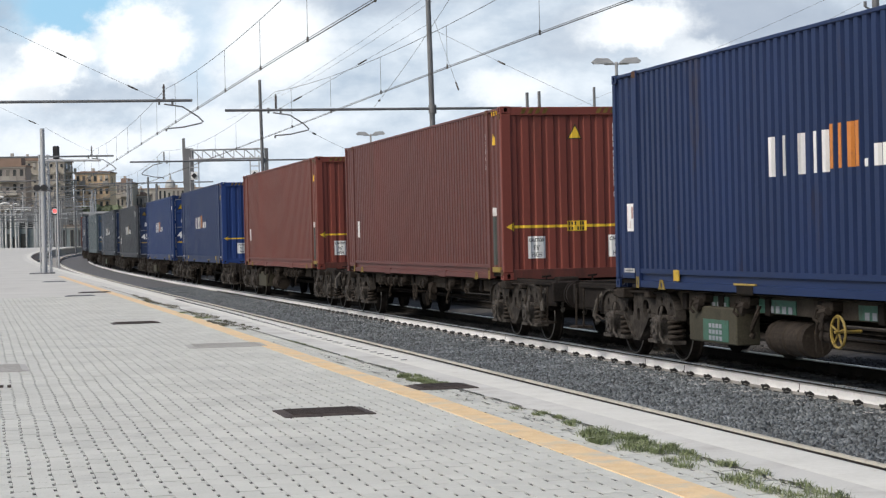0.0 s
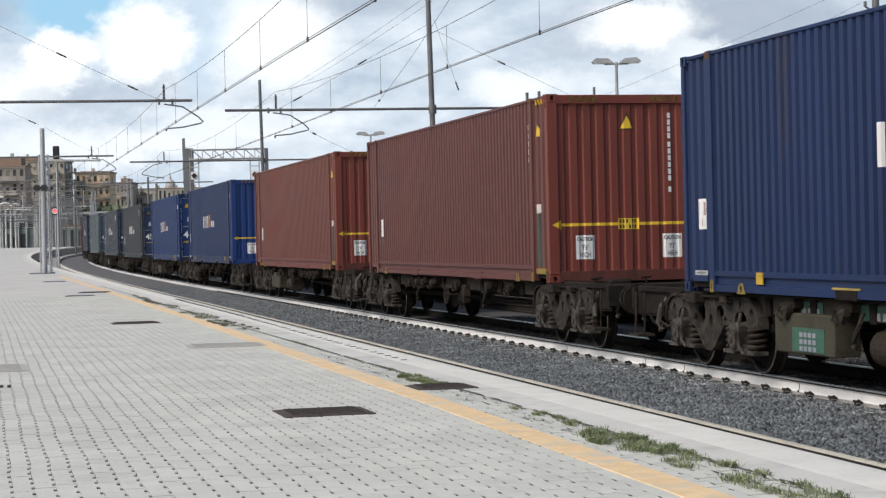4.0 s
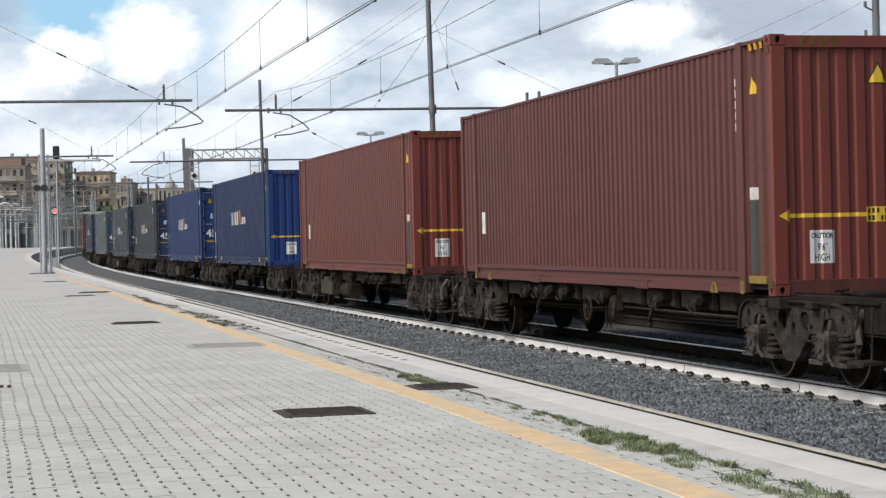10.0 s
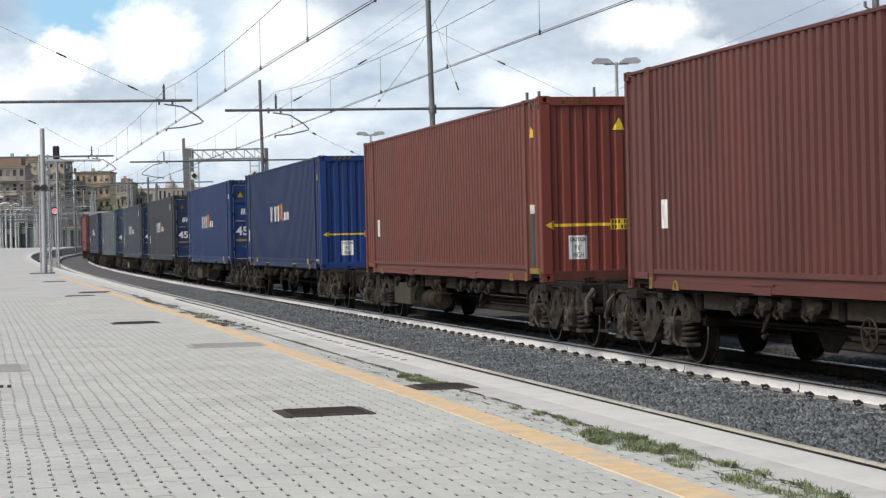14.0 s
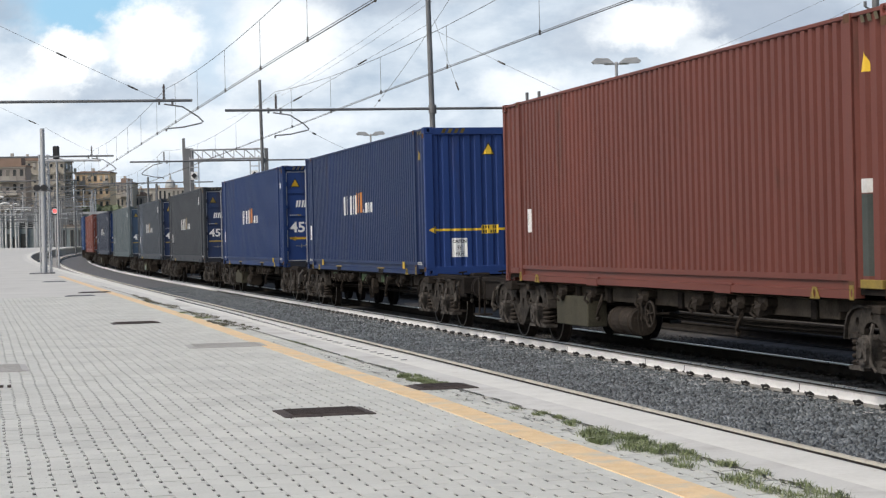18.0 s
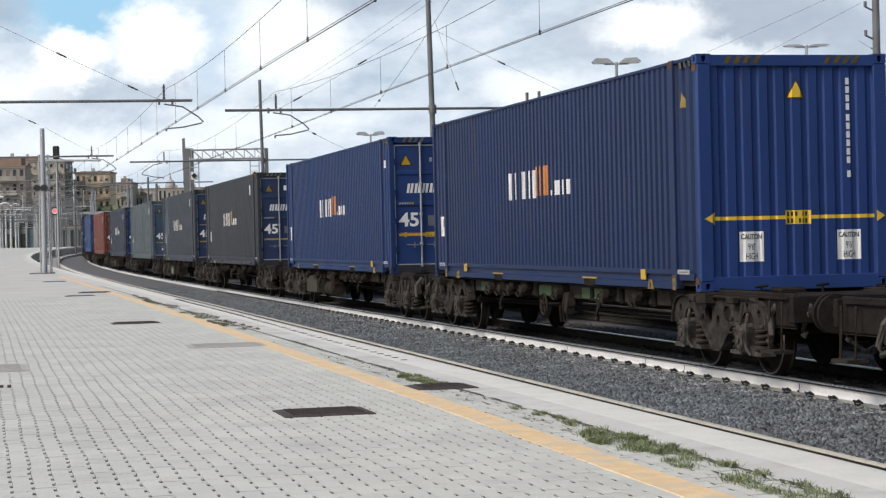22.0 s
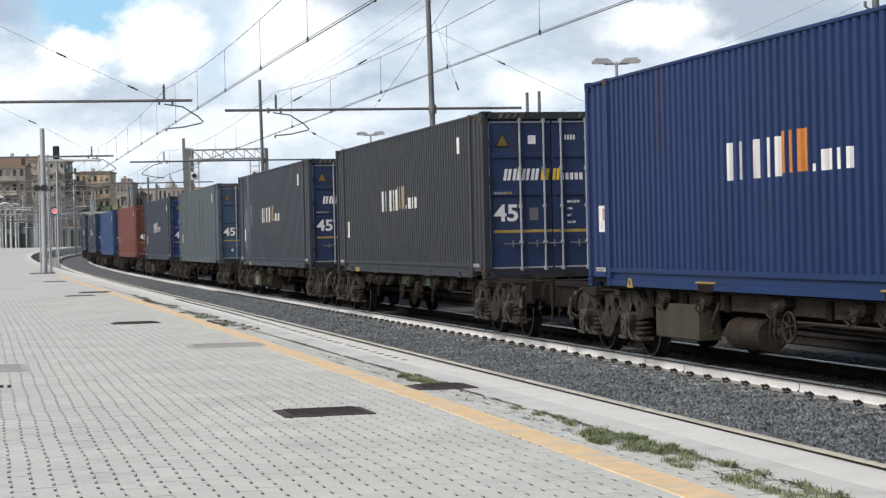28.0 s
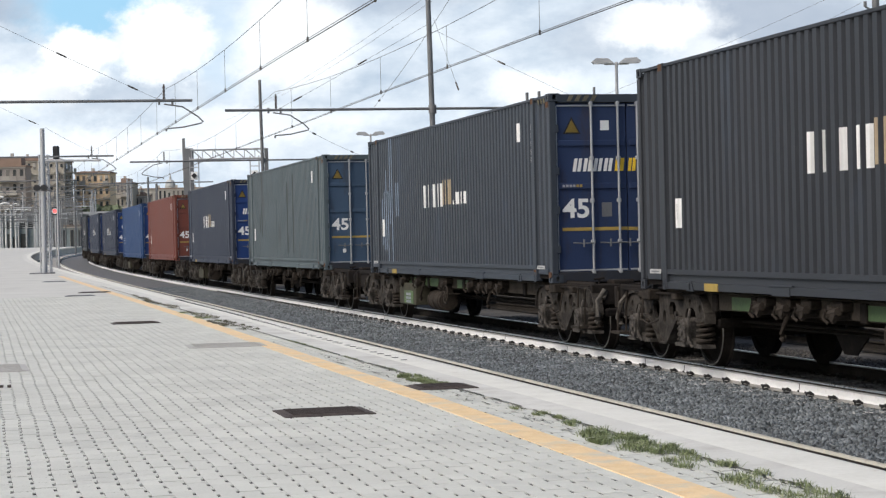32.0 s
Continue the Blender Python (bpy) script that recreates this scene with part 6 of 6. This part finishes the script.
        d = random.choice((-1, 1))
        bm = bmesh.new()
        rod(bm, (x, y, high - 1.4), (x + d * 2.8, y, high - 1.35), 0.05, 5)
        rod(bm, (x, y, high - 0.3), (x + d * 2.4, y, high - 1.3), 0.035, 4)
        rod(bm, (x + d * 2.2, y, high - 1.9), (x + d * 2.2, y, high - 0.9), 0.04, 4)
        part("bracket_arm", bm, GALV_DARK, t)
    for i in range(14):
        y = 240 + 11 * i
        x = -0.236 * y
        z = 4.6 + 0.55 * (i % 7)
        bm = bmesh.new()
        tube(bm, [(x, y, z), (x + 0.022 * y, y + 1, z - 0.25), (x + 0.046 * y, y + 2, z + 0.1)], 0.05, 4)
        solid("cross_span", bm, GALV_DARK, "grey steel cross span over the sidings", "wire", "structure")
    for i in range(9):
        a = Vector((-33 - 1.5 * i, 150, 5.4 + 0.25 * (i % 3)))
        b = Vector((-74 - 2.6 * i, 380, 6.6 + 0.4 * (i % 4)))
        bm = bmesh.new()
        tube(bm, [a.lerp(b, k / 16) - Vector((0, 0, 0.5 * abs(math.sin(k * math.pi / 4)))) for k in range(17)], 0.03, 4)
        solid("siding_wire", bm, GALV_DARK, "sagging overhead wire above the sidings", "wire", "structure")


yard_masts()


def hedge(name, x0, x1, y0, y1, low, high, count, size, label, material=None):
    """Clumps of small leaf faces along a line."""
    rng = np.random.default_rng(3)
    m = count
    c = np.stack([rng.uniform(x0, x1, m), rng.uniform(y0, y1, m), low + (high - low) * rng.random(m) ** 1.4], 1)
    v, f = [], []
    d1, d2 = rng.normal(size=(m, 3)) * size, rng.normal(size=(m, 3)) * size
    v = np.stack([c - d1, c + d2, c + d1, c - d2], 1).reshape(-1, 3)
    f = np.arange(m * 4).reshape(-1, 4)
    me = bpy.data.meshes.new(name)
    me.from_pydata(v.tolist(), [], f.tolist())
    me.materials.append(material or WOODS)
    return tagged(new(name, me), label, "bushes", "", "stuff")


hedge("far_bushes", -58.5, -53, 284, 300, -0.9, 0.1, 700, 0.2, "green bushes beyond the curve", GRASS)
hedge("far_treetops", -74, -66, 390, 396, 4.5, 9.2, 1000, 0.35, "green trees before the ochre block")
hedge("verge_weeds", 12.6, 24, 60, 65, -1.0, 0.6, 3000, 0.14, "green weeds along the pale wall", GRASS)


# ---- sky: a far sheet of drifting cloud ----
def cloud_material():
    m, n, l = nodes_of("drifting cloud")
    n.clear()
    out, em = n.new("ShaderNodeOutputMaterial"), n.new("ShaderNodeEmission")
    l.new(em.outputs[0], out.inputs[0])
    co, mp = n.new("ShaderNodeTexCoord"), n.new("ShaderNodeMapping")
    l.new(co.outputs["Object"], mp.inputs[0])

    def math_(op, a, b=None):
        q = n.new("ShaderNodeMath")
        q.operation = op
        for i, v in enumerate((a, b)):
            if v is None:
                continue
            if isinstance(v, (int, float)):
                q.inputs[i].default_value = v
            else:
                l.new(v, q.inputs[i])
        return q.outputs[0]

    def tex(scale, detail, rough, stretch):
        k = n.new("ShaderNodeMapping")
        k.inputs["Scale"].default_value = (1, 1, stretch)
        l.new(mp.outputs[0], k.inputs[0])
        q = n.new("ShaderNodeTexNoise")
        q.inputs["Scale"].default_value, q.inputs["Detail"].default_value, q.inputs["Roughness"].default_value = scale, detail, rough
        l.new(k.outputs[0], q.inputs["Vector"])
        return q

    warp = tex(0.016, 6, 0.62, 1.3)
    sep, wsep = n.new("ShaderNodeSeparateXYZ"), n.new("ShaderNodeSeparateColor")
    l.new(mp.outputs[0], sep.inputs[0]), l.new(warp.outputs["Color"], wsep.inputs[0])
    px = math_("ADD", sep.outputs["X"], math_("MULTIPLY", math_("SUBTRACT", wsep.outputs[0], 0.5), 90))
    pz = math_("ADD", sep.outputs["Z"], math_("MULTIPLY", math_("SUBTRACT", wsep.outputs[1], 0.5), 75))

    def blob(cx, cz, rx, rz, soft):
        d = math_("SQRT", math_("ADD", math_("POWER", math_("ABSOLUTE", math_("DIVIDE", math_("SUBTRACT", px, cx), rx)), 2.0),
                                math_("POWER", math_("ABSOLUTE", math_("DIVIDE", math_("SUBTRACT", pz, cz), rz)), 2.0)))
        r = n.new("ShaderNodeMapRange")
        r.interpolation_type = "SMOOTHSTEP"
        r.inputs["From Min"].default_value, r.inputs["From Max"].default_value = 1.0 + soft, 1.0 - soft
        l.new(d, r.inputs["Value"])
        return r.outputs[0]

    base = tex(0.006, 7, 0.55, 2.2)
    fine = tex(0.03, 5, 0.6, 1.8)
    f = math_("ADD", math_("MULTIPLY", base.outputs["Fac"], 0.75), math_("MULTIPLY", fine.outputs["Fac"], 0.25))
    tone = n.new("ShaderNodeMapRange")
    tone.inputs["From Min"].default_value, tone.inputs["From Max"].default_value = 0.36, 0.64
    l.new(f, tone.inputs["Value"])
    ramp = n.new("ShaderNodeValToRGB")
    ramp.color_ramp.elements[0].color, ramp.color_ramp.elements[1].color = (0.50, 0.61, 0.74, 1), (0.86, 0.94, 1.02, 1)
    l.new(tone.outputs[0], ramp.inputs[0])
    colour = ramp.outputs[0]

    def over(a, factor, c, amount=1.0):
        q = n.new("ShaderNodeMix")
        q.data_type = "RGBA"
        l.new(math_("MULTIPLY", factor, amount), q.inputs["Factor"])
        l.new(a, q.inputs["A"])
        q.inputs["B"].default_value = (*c, 1)
        return q.outputs["Result"]

    # dark underside, open blue, then the bright heads; metres on the sheet
    for cx, cz, rx, rz, c, amount, soft in SKY_PATCHES:
        colour = over(colour, blob(cx, cz, rx, rz, soft), c, amount)
    l.new(colour, em.inputs["Color"])
    em.inputs["Strength"].default_value = 1.0
    return m


GREY_CLOUD, BLUE_SKY, HEAD_CLOUD = (0.42, 0.49, 0.60), (0.36, 0.66, 0.90), (1.08, 1.12, 1.15)
PALE_SKY = (0.60, 0.76, 0.92)
SKY_PATCHES = [(410, 278, 160, 42, GREY_CLOUD, 0.8, 0.6), (-90, 320, 130, 25, GREY_CLOUD, 0.5, 0.6), (200, 262, 60, 35, GREY_CLOUD, 0.4, 0.6), (560, 220, 60, 60, GREY_CLOUD, 0.5, 0.6),
               (-575, 322, 45, 30, GREY_CLOUD, 0.7, 0.5), (-300, 268, 36, 62, PALE_SKY, 0.8, 0.6), (-455, 316, 95, 46, BLUE_SKY, 0.95, 0.5), (-430, 262, 16, 30, PALE_SKY, 0.9, 0.6),
               (-487, 250, 50, 36, HEAD_CLOUD, 1.0, 0.3), (-374, 266, 62, 54, HEAD_CLOUD, 1.0, 0.25), (-205, 262, 78, 62, HEAD_CLOUD, 0.9, 0.45),
               (-540, 212, 60, 26, HEAD_CLOUD, 0.8, 0.4), (-440, 196, 110, 18, GREY_CLOUD, 0.35, 0.5), (280, 274, 78, 34, HEAD_CLOUD, 0.95, 0.35), (105, 196, 60, 22, HEAD_CLOUD, 0.7, 0.5),
               (-420, 130, 200, 26, HEAD_CLOUD, 0.75, 0.7), (-230, 160, 110, 20, HEAD_CLOUD, 0.6, 0.6), (370, 228, 80, 20, HEAD_CLOUD, 0.6, 0.5)]
bm = bmesh.new()
vs = [bm.verts.new(p) for p in ((-1500, 0, -120), (1500, 0, -120), (1500, 0, 900), (-1500, 0, 900))]
bm.faces.new(vs)
clouds = solid("cloud_backdrop", bm, cloud_material(), "bright broken clouds with a patch of blue sky", "sky", "structure")


def drift():
    walk(clouds, [(0.0, pose(-14, 2500, 0)), (16.0, pose(0, 2500, 0)), (32.0, pose(14, 2500, 0))])


# ---- covers, posts and weeds on the platform ----
def cover(x, y, w, d, label, material=IRON, ribs=6):
    t = thing("manhole_cover", label, "manhole cover", "covers in the platform", m=pose(x, y, 0.004, 0, 0, 14 if w < 0.7 else 12))
    part("frame", bms((-w / 2 - 0.03, w / 2 + 0.03, -d / 2 - 0.03, d / 2 + 0.03, -0.03, 0.003)), material, t)
    part("lid", bms((-w / 2, w / 2, -d / 2, d / 2, -0.02, 0.008), bevel=0.004), material, t)
    for i in range(ribs):
        a = -d / 2 + 0.05 + (d - 0.1) * i / (ribs - 1)
        part("rib", bms((-w / 2 + 0.03, w / 2 - 0.03, a - 0.012, a + 0.012, 0.008, 0.014)), material, t)


cover(-0.79, 12.24, 0.52, 0.46, "dark rusty cast iron cover in the paving")
cover(-2.36, 20.5, 0.76, 0.62, "pale concrete filled cover in the paving", COVER_GREY)
cover(-4.37, 27.0, 0.60, 0.50, "dark cast iron cover in the paving")
cover(-0.04, 14.12, 0.40, 0.40, "dark cast iron cover beside the coping")
cover(-8.3, 45.4, 0.70, 0.6, "dark cast iron cover in the paving")
cover(-8.1, 42.5, 0.60, 0.5, "grey weathered cover in the paving", GALV_DARK)
cover(-12.35, 60.6, 0.70, 0.6, "grey weathered cover in the paving", GALV_DARK)
cover(-4.1, 17.4, 0.50, 0.9, "grey concrete cover in the paving", COVER_GREY)
bm = bmesh.new()
for x in (-3.52, -3.46):
    box(bm, x, x + 0.022, 15.06, 15.10, 0.0, 0.02)
solid("floor_socket", bm, IRON, "small dark socket let into the paving", "socket")


def tuft_strip(name, s0, s1, lat0, lat1, count, tall, label, seed, material=GRASS):
    rng = np.random.default_rng(seed)
    knots = rng.uniform(0, 1, (max(4, count // 90), 2)) ** np.array([1.0, 1.0])
    v, f = [], []
    for i in range(count):
        k = knots[rng.integers(len(knots))]
        s = s0 + (s1 - s0) * min(max(k[0] + rng.normal() * 0.022, 0), 1)
        la = lat0 + (lat1 - lat0) * min(max(k[1] + rng.normal() * 0.12, 0), 1)
        p = np.array(at(s, la, 0.0))
        a = rng.uniform(0, 6.283)
        h = tall * rng.uniform(0.35, 1.0)
        out = np.array([math.cos(a), math.sin(a), 0.0]) * h * rng.uniform(0.6, 2.2)
        side = np.array([-math.sin(a), math.cos(a), 0]) * 0.0019
        q = p + out * 0.45 + np.array([0, 0, h * 0.75])
        e = p + out + np.array([0, 0, h * 0.8])
        b = len(v)
        v += [p - side, p + side, q + side * 0.8, q - side * 0.8, e]
        f += [(b, b + 1, b + 2, b + 3), (b + 3, b + 2, b + 4)]
    me = bpy.data.meshes.new(name)
    me.from_pydata([tuple(x) for x in v], [], f)
    me.materials.append(material)
    return tagged(new(name, me), label, "grass", "", "stuff")


tuft_strip("grass_tufts", -4.05, -2.75, -6.72, -6.44, 2300, 0.046, "green grass tufts between paving and coping", 1)
tuft_strip("grass_tufts", -5.9, -3.9, -6.70, -6.43, 1700, 0.036, "thin green grass tufts between paving and coping", 12)
tuft_strip("grass_tufts", -2.8, -0.9, -6.55, -6.43, 800, 0.026, "thin grass along the coping joint", 2)
tuft_strip("grass_tufts", 0.9, 2.2, -6.60, -6.43, 1800, 0.036, "green grass tufts beside the iron cover", 3)
tuft_strip("grass_tufts", -1.0, 8.0, -6.47, -6.43, 700, 0.020, "thin weeds along the coping joint", 4)
tuft_strip("grass_tufts", 10.9, 14.2, -6.66, -6.36, 1500, 0.036, "dark dry weeds along the coping joint", 5, DRY)
tuft_strip("grass_tufts", 15.0, 29.0, -6.62, -6.36, 1700, 0.050, "dark dry weeds along the coping joint", 6, DRY)
tuft_strip("grass_tufts", 14.0, 18.5, -6.70, -6.44, 700, 0.034, "thin green weeds along the coping joint", 7)


def drip_slots():
    """A row of small dark slots along the inner line of the coping edge."""
    row = thing("drip_slot_row", "small dark slots along the coping edge", "slots", "", "structure")
    me = mesh_of("drip_slot", bms((-0.030, 0.030, -0.07, 0.07, -0.004, 0.0055), bevel=0.002), SLOT)
    random.seed(31)
    for i in range(64):
        s = 4.0 + 0.34 * i + random.uniform(-0.06, 0.06)
        part("drip_slot", me, SLOT, row, "", spot(s, float(np.interp(s, (4, 8, 16, 26), (-6.075, -6.055, -5.93, -5.90))), 0.001) @ Matrix.Diagonal((1, random.uniform(0.6, 1.0) * float(np.interp(s, (4, 8, 14, 26), (0.16, 0.24, 0.6, 1.0))), 1, 1)))


drip_slots()


def joint_soil():
    """Dark soil and moss in the joint between coping and paving, uneven in width."""
    rng = np.random.default_rng(17)
    v, f = [], []
    def run(s, lat, length, wide, step, head=0.0):
        n = max(2, int(length / step))
        w = wide * (0.35 + rng.random(n + 1) ** 2)
        w[0] = w[-1] = 0.001
        base = len(v)
        for i in range(n + 1):
            q = lat + head * i * step + rng.normal() * 0.003
            for sgn in (-1, 1):
                p = at(s + i * step, q + sgn * w[i] / 2, 0.0045)
                v.append((p.x, p.y, p.z))
        for i in range(n):
            b = base + 2 * i
            f.append((b, b + 1, b + 3, b + 2))
    s = -7.0
    while s < 40:
        k = rng.uniform(0.3, 1.6)
        run(s, -6.452, k, 0.030 if s < 12 else 0.045, 0.05)
        s += k + rng.uniform(0.0, 0.25)
    for i in range(150):
        run(rng.uniform(-6, 6), -6.47 - 0.115 * rng.integers(0, 2) - 0.0575 * rng.random(), rng.uniform(0.06, 0.22), 0.012, 0.03, rng.normal() * 0.1)
    for i in range(26):
        run(rng.uniform(-6, 9), rng.uniform(-6.7, -6.6), rng.uniform(0.05, 0.3), 0.018, 0.03, rng.normal() * 0.15)
    me = bpy.data.meshes.new("joint_soil")
    me.from_pydata(v, [], f)
    me.materials.append(JOINT_SOIL)
    tagged(new("joint_soil", me), "dark soil in the joints beside the coping", "soil", "", "stuff")


JOINT_SOIL = mat("mossy joint soil", (0.05, 0.05, 0.035), (0.13, 0.125, 0.10), 0.1, 0.95, 0, 0.002, 40)
joint_soil()


# ---- sleepers, clips ----
bm = bmesh.new()
o = [(-1.3, -0.06), (-1.3, 0.0), (-0.45, 0.02), (0.45, 0.02), (1.3, 0.0), (1.3, -0.06)]
plate(bm, o, [], lambda u, v, w: Vector((u, w - 0.13, v)), 0.26)
SLEEPER_MESH = mesh_of("sleeper", bm, SLEEPER)
# dark copy of the sleeper for the shaded stretch under the wagons
SHADED_SLEEPER = skin(SLEEPER_MESH, TIE)
END_PIECE = mesh_of("sleeper_end", bms((-1.304, -0.84, -0.132, 0.132, -0.05, 0.006), bevel=0.006), SLEEPER)
bm = bmesh.new()
box(bm, -0.045, 0.045, -0.05, 0.05, 0.0, 0.022, bevel=0.006)
tube(bm, [(0.07, -0.055, 0.03), (-0.03, -0.06, 0.05), (-0.075, -0.03, 0.045), (-0.06, 0.0, 0.03), (0.02, 0.0, 0.055), (0.07, 0.02, 0.04), (0.06, 0.055, 0.035), (-0.06, 0.06, 0.05)], 0.013, 5)
bmesh.ops.scale(bm, vec=(0.62, 0.58, 1.15), verts=bm.verts[:])
CLIP_MESH = mesh_of("rail_clip", bm, BLACK)
SLEEPERS = thing("sleeper_row", "concrete sleepers bedded in the ballast", "sleepers", "", "structure")
CLIPS = thing("rail_clip_row", "black spring clips holding the rails", "rail clips", "", "structure")
for i in range(110):
    s = -6.0 + 0.6 * i
    part("sleeper", SHADED_SLEEPER, SHADED_BED, SLEEPERS, "", spot(s, 0.0, RAIL - 0.184))
    part("sleeper_end", END_PIECE, SLEEPER, SLEEPERS, "pale sleeper end", spot(s, 0.0, RAIL - 0.174))
    for la in (-0.753 - 0.125, -0.753 + 0.115, 0.753 - 0.115):
        if la < -0.8 or s < 30:
            part("rail_clip", CLIP_MESH, BLACK, CLIPS, "", spot(s, la, RAIL - 0.172))


# ---- ballast stones between the tracks ----
def stones(name, s0, s1, lat0, lat1, size, count, label, seed, material=None):
    rng = np.random.default_rng(seed)
    octa = np.array([(1, 0, 0), (-1, 0, 0), (0, 1, 0), (0, -1, 0), (0, 0, 1), (0, 0, -1)], float)
    tri = np.array([(0, 2, 4), (2, 1, 4), (1, 3, 4), (3, 0, 4), (2, 0, 5), (1, 2, 5), (3, 1, 5), (0, 3, 5)])
    ss, la = rng.uniform(s0, s1, count), rng.uniform(lat0, lat1, count)
    h = np.interp(ss, GRID, HEAD)
    c = np.stack([np.interp(ss, GRID, LINE_X) + la * np.cos(h), np.interp(ss, GRID, LINE_Y) + la * np.sin(h), BALLAST + rng.uniform(-0.004, 0.025, count)], 1)
    v = octa[None] * rng.uniform(0.55, 1.2, (count, 6, 1)) * size * rng.uniform(0.6, 1.25, (count, 1, 1))
    q = rng.normal(size=(count, 4))
    q /= np.linalg.norm(q, axis=1, keepdims=True)
    w, x, y, z = q.T
    r = np.stack([1 - 2 * (y * y + z * z), 2 * (x * y - z * w), 2 * (x * z + y * w), 2 * (x * y + z * w), 1 - 2 * (x * x + z * z), 2 * (y * z - x * w), 2 * (x * z - y * w), 2 * (y * z + x * w), 1 - 2 * (x * x + y * y)], 1).reshape(-1, 3, 3)
    v = np.einsum("nij,nkj->nki", r, v) + c[:, None]
    me = bpy.data.meshes.new(name)
    nv, nf = count * 6, count * 8
    me.vertices.add(nv)
    me.vertices.foreach_set("co", v.reshape(-1))
    faces = (tri[None] + (np.arange(count) * 6)[:, None, None]).reshape(-1)
    me.loops.add(nf * 3)
    me.loops.foreach_set("vertex_index", faces.astype(np.int32))
    me.polygons.add(nf)
    me.polygons.foreach_set("loop_start", np.arange(0, nf * 3, 3, dtype=np.int32))
    me.update(calc_edges=True)
    me.materials.append(material or STONE)
    return tagged(new(name, me), label, "ballast", "", "stuff")


stones("ballast_stones", -7, 25, -3.4, -0.89, 0.030, 66000, "loose grey ballast stones between the tracks", 7)
stones("ballast_stones", 25, 70, -3.4, -0.89, 0.040, 30000, "loose grey ballast stones between the tracks", 8)
# stones under the wagons, their shade put into the colour
stones("dark_ballast_stones", -7, 30, -0.7, 2.6, 0.035, 22000, "ballast stones under the train, coloured dark for its shade", 9, SHADED_BED)


# ---- paving blocks, last ----
ROW, PITCH = 0.0972, 0.1985


def paver_outline():
    a, b = ROW / 2 - 0.0008, PITCH / 2 - 0.0008
    return [(-a, -b), (a, -b), (a, -0.040), (a - 0.015, -0.037), (a - 0.015, 0.037), (a, 0.040), (a, b), (-a, b)]


def paver_mesh():
    bm = bmesh.new()
    vs = [bm.verts.new((u, v, 0.0)) for u, v in paver_outline()]
    f = bm.faces.new(vs)
    e = bmesh.ops.extrude_face_region(bm, geom=[f])
    bmesh.ops.translate(bm, verts=[q for q in e["geom"] if isinstance(q, bmesh.types.BMVert)], vec=(0, 0, -0.03))
    return mesh_of("paving_block", bm, PAVER_ONE)


def paving():
    lat0 = -6.909
    rows = 78
    bed = strip("paving_bed", [(-6.455, -0.045), (-6.455, -0.0045), (-14.5, -0.0045), (-14.5, -0.045)], -20, 30, SLOT, "dark sand under the paving blocks", "paving bed", step=4.0)
    strip("platform_surface", [(-6.455, -0.04), (-6.455, -0.001), (-40, -0.001), (-40, -0.04)], 30, 250, ASPHALT, "pale grey platform paving further off", "paving", step=4.0)
    strip("platform_surface", [(-14.5, -0.04), (-14.5, -0.001), (-40, -0.001), (-40, -0.04)], -40, 30, ASPHALT, "pale grey platform paving beside the blocks", "paving", step=4.0)
    strip("platform_surface", [(-6.455, -0.04), (-6.455, -0.001), (-14.5, -0.001), (-14.5, -0.04)], -40, -20, ASPHALT, "pale grey platform paving behind the camera", "paving", step=4.0)
    single = paver_mesh()
    out = np.array(paver_outline())
    k = len(out)
    allv, allf, made, nv = [], [], 0, 0
    rng = np.random.default_rng(21)
    spans = [(lat0 - ROW * (i + 0.5), i) for i in range(rows)] + [(-6.463 - ROW * (i + 0.5), i + 100) for i in range(4)]
    for la, i in spans:
        s = -19.95 + PITCH * ((i * 0.5) % 1.0)
        lane = la
        while s < 30:
            near = -6.6 < s < -5.1 and -11.2 < la < -6.9 and made < 300
            dz = rng.uniform(-0.0012, 0.0012)
            if i < 100:
                # the courses run a little askew and waver
                la = lane + 0.007 * (min(s, 12) + 4.3) + 0.0040 * math.sin(2.9 * s + 2.3 * lane) + 0.0026 * math.sin(7.3 * s - 3.1 * lane)
            if near:
                part("paving_block", single, PAVER_ONE, bed, "", spot(s, la, dz))
                made += 1
            else:
                h = np.interp(s, GRID, HEAD)
                cx, cy = np.interp(s, GRID, LINE_X) + la * math.cos(h), np.interp(s, GRID, LINE_Y) + la * math.sin(h)
                k_ = 0.957 if i >= 100 else 1.0
                u, v = out[:, 0] * k_, out[:, 1] * (k_ - 0.006 * (i >= 100))
                x, y = cx + u * math.cos(h) - v * math.sin(h), cy + u * math.sin(h) + v * math.cos(h)
                allv.append(np.stack([x, y, np.full(k, dz)], 1))
                allv.append(np.stack([x, y, np.full(k, -0.03)], 1))
                allf.append(list(range(nv, nv + k)))
                allf += [[nv + j, nv + k + j, nv + k + (j + 1) % k, nv + (j + 1) % k] for j in range(k)]
                nv += 2 * k
            s += PITCH
    me = bpy.data.meshes.new("paving_blocks")
    me.from_pydata(np.concatenate(allv).tolist(), [], allf)
    me.materials.append(PAVER)
    ob = part("paving_blocks", me, PAVER, bed, "grey concrete paving blocks with small drain slots")
    tagged(ob, kind="stuff")


paving()
motions()
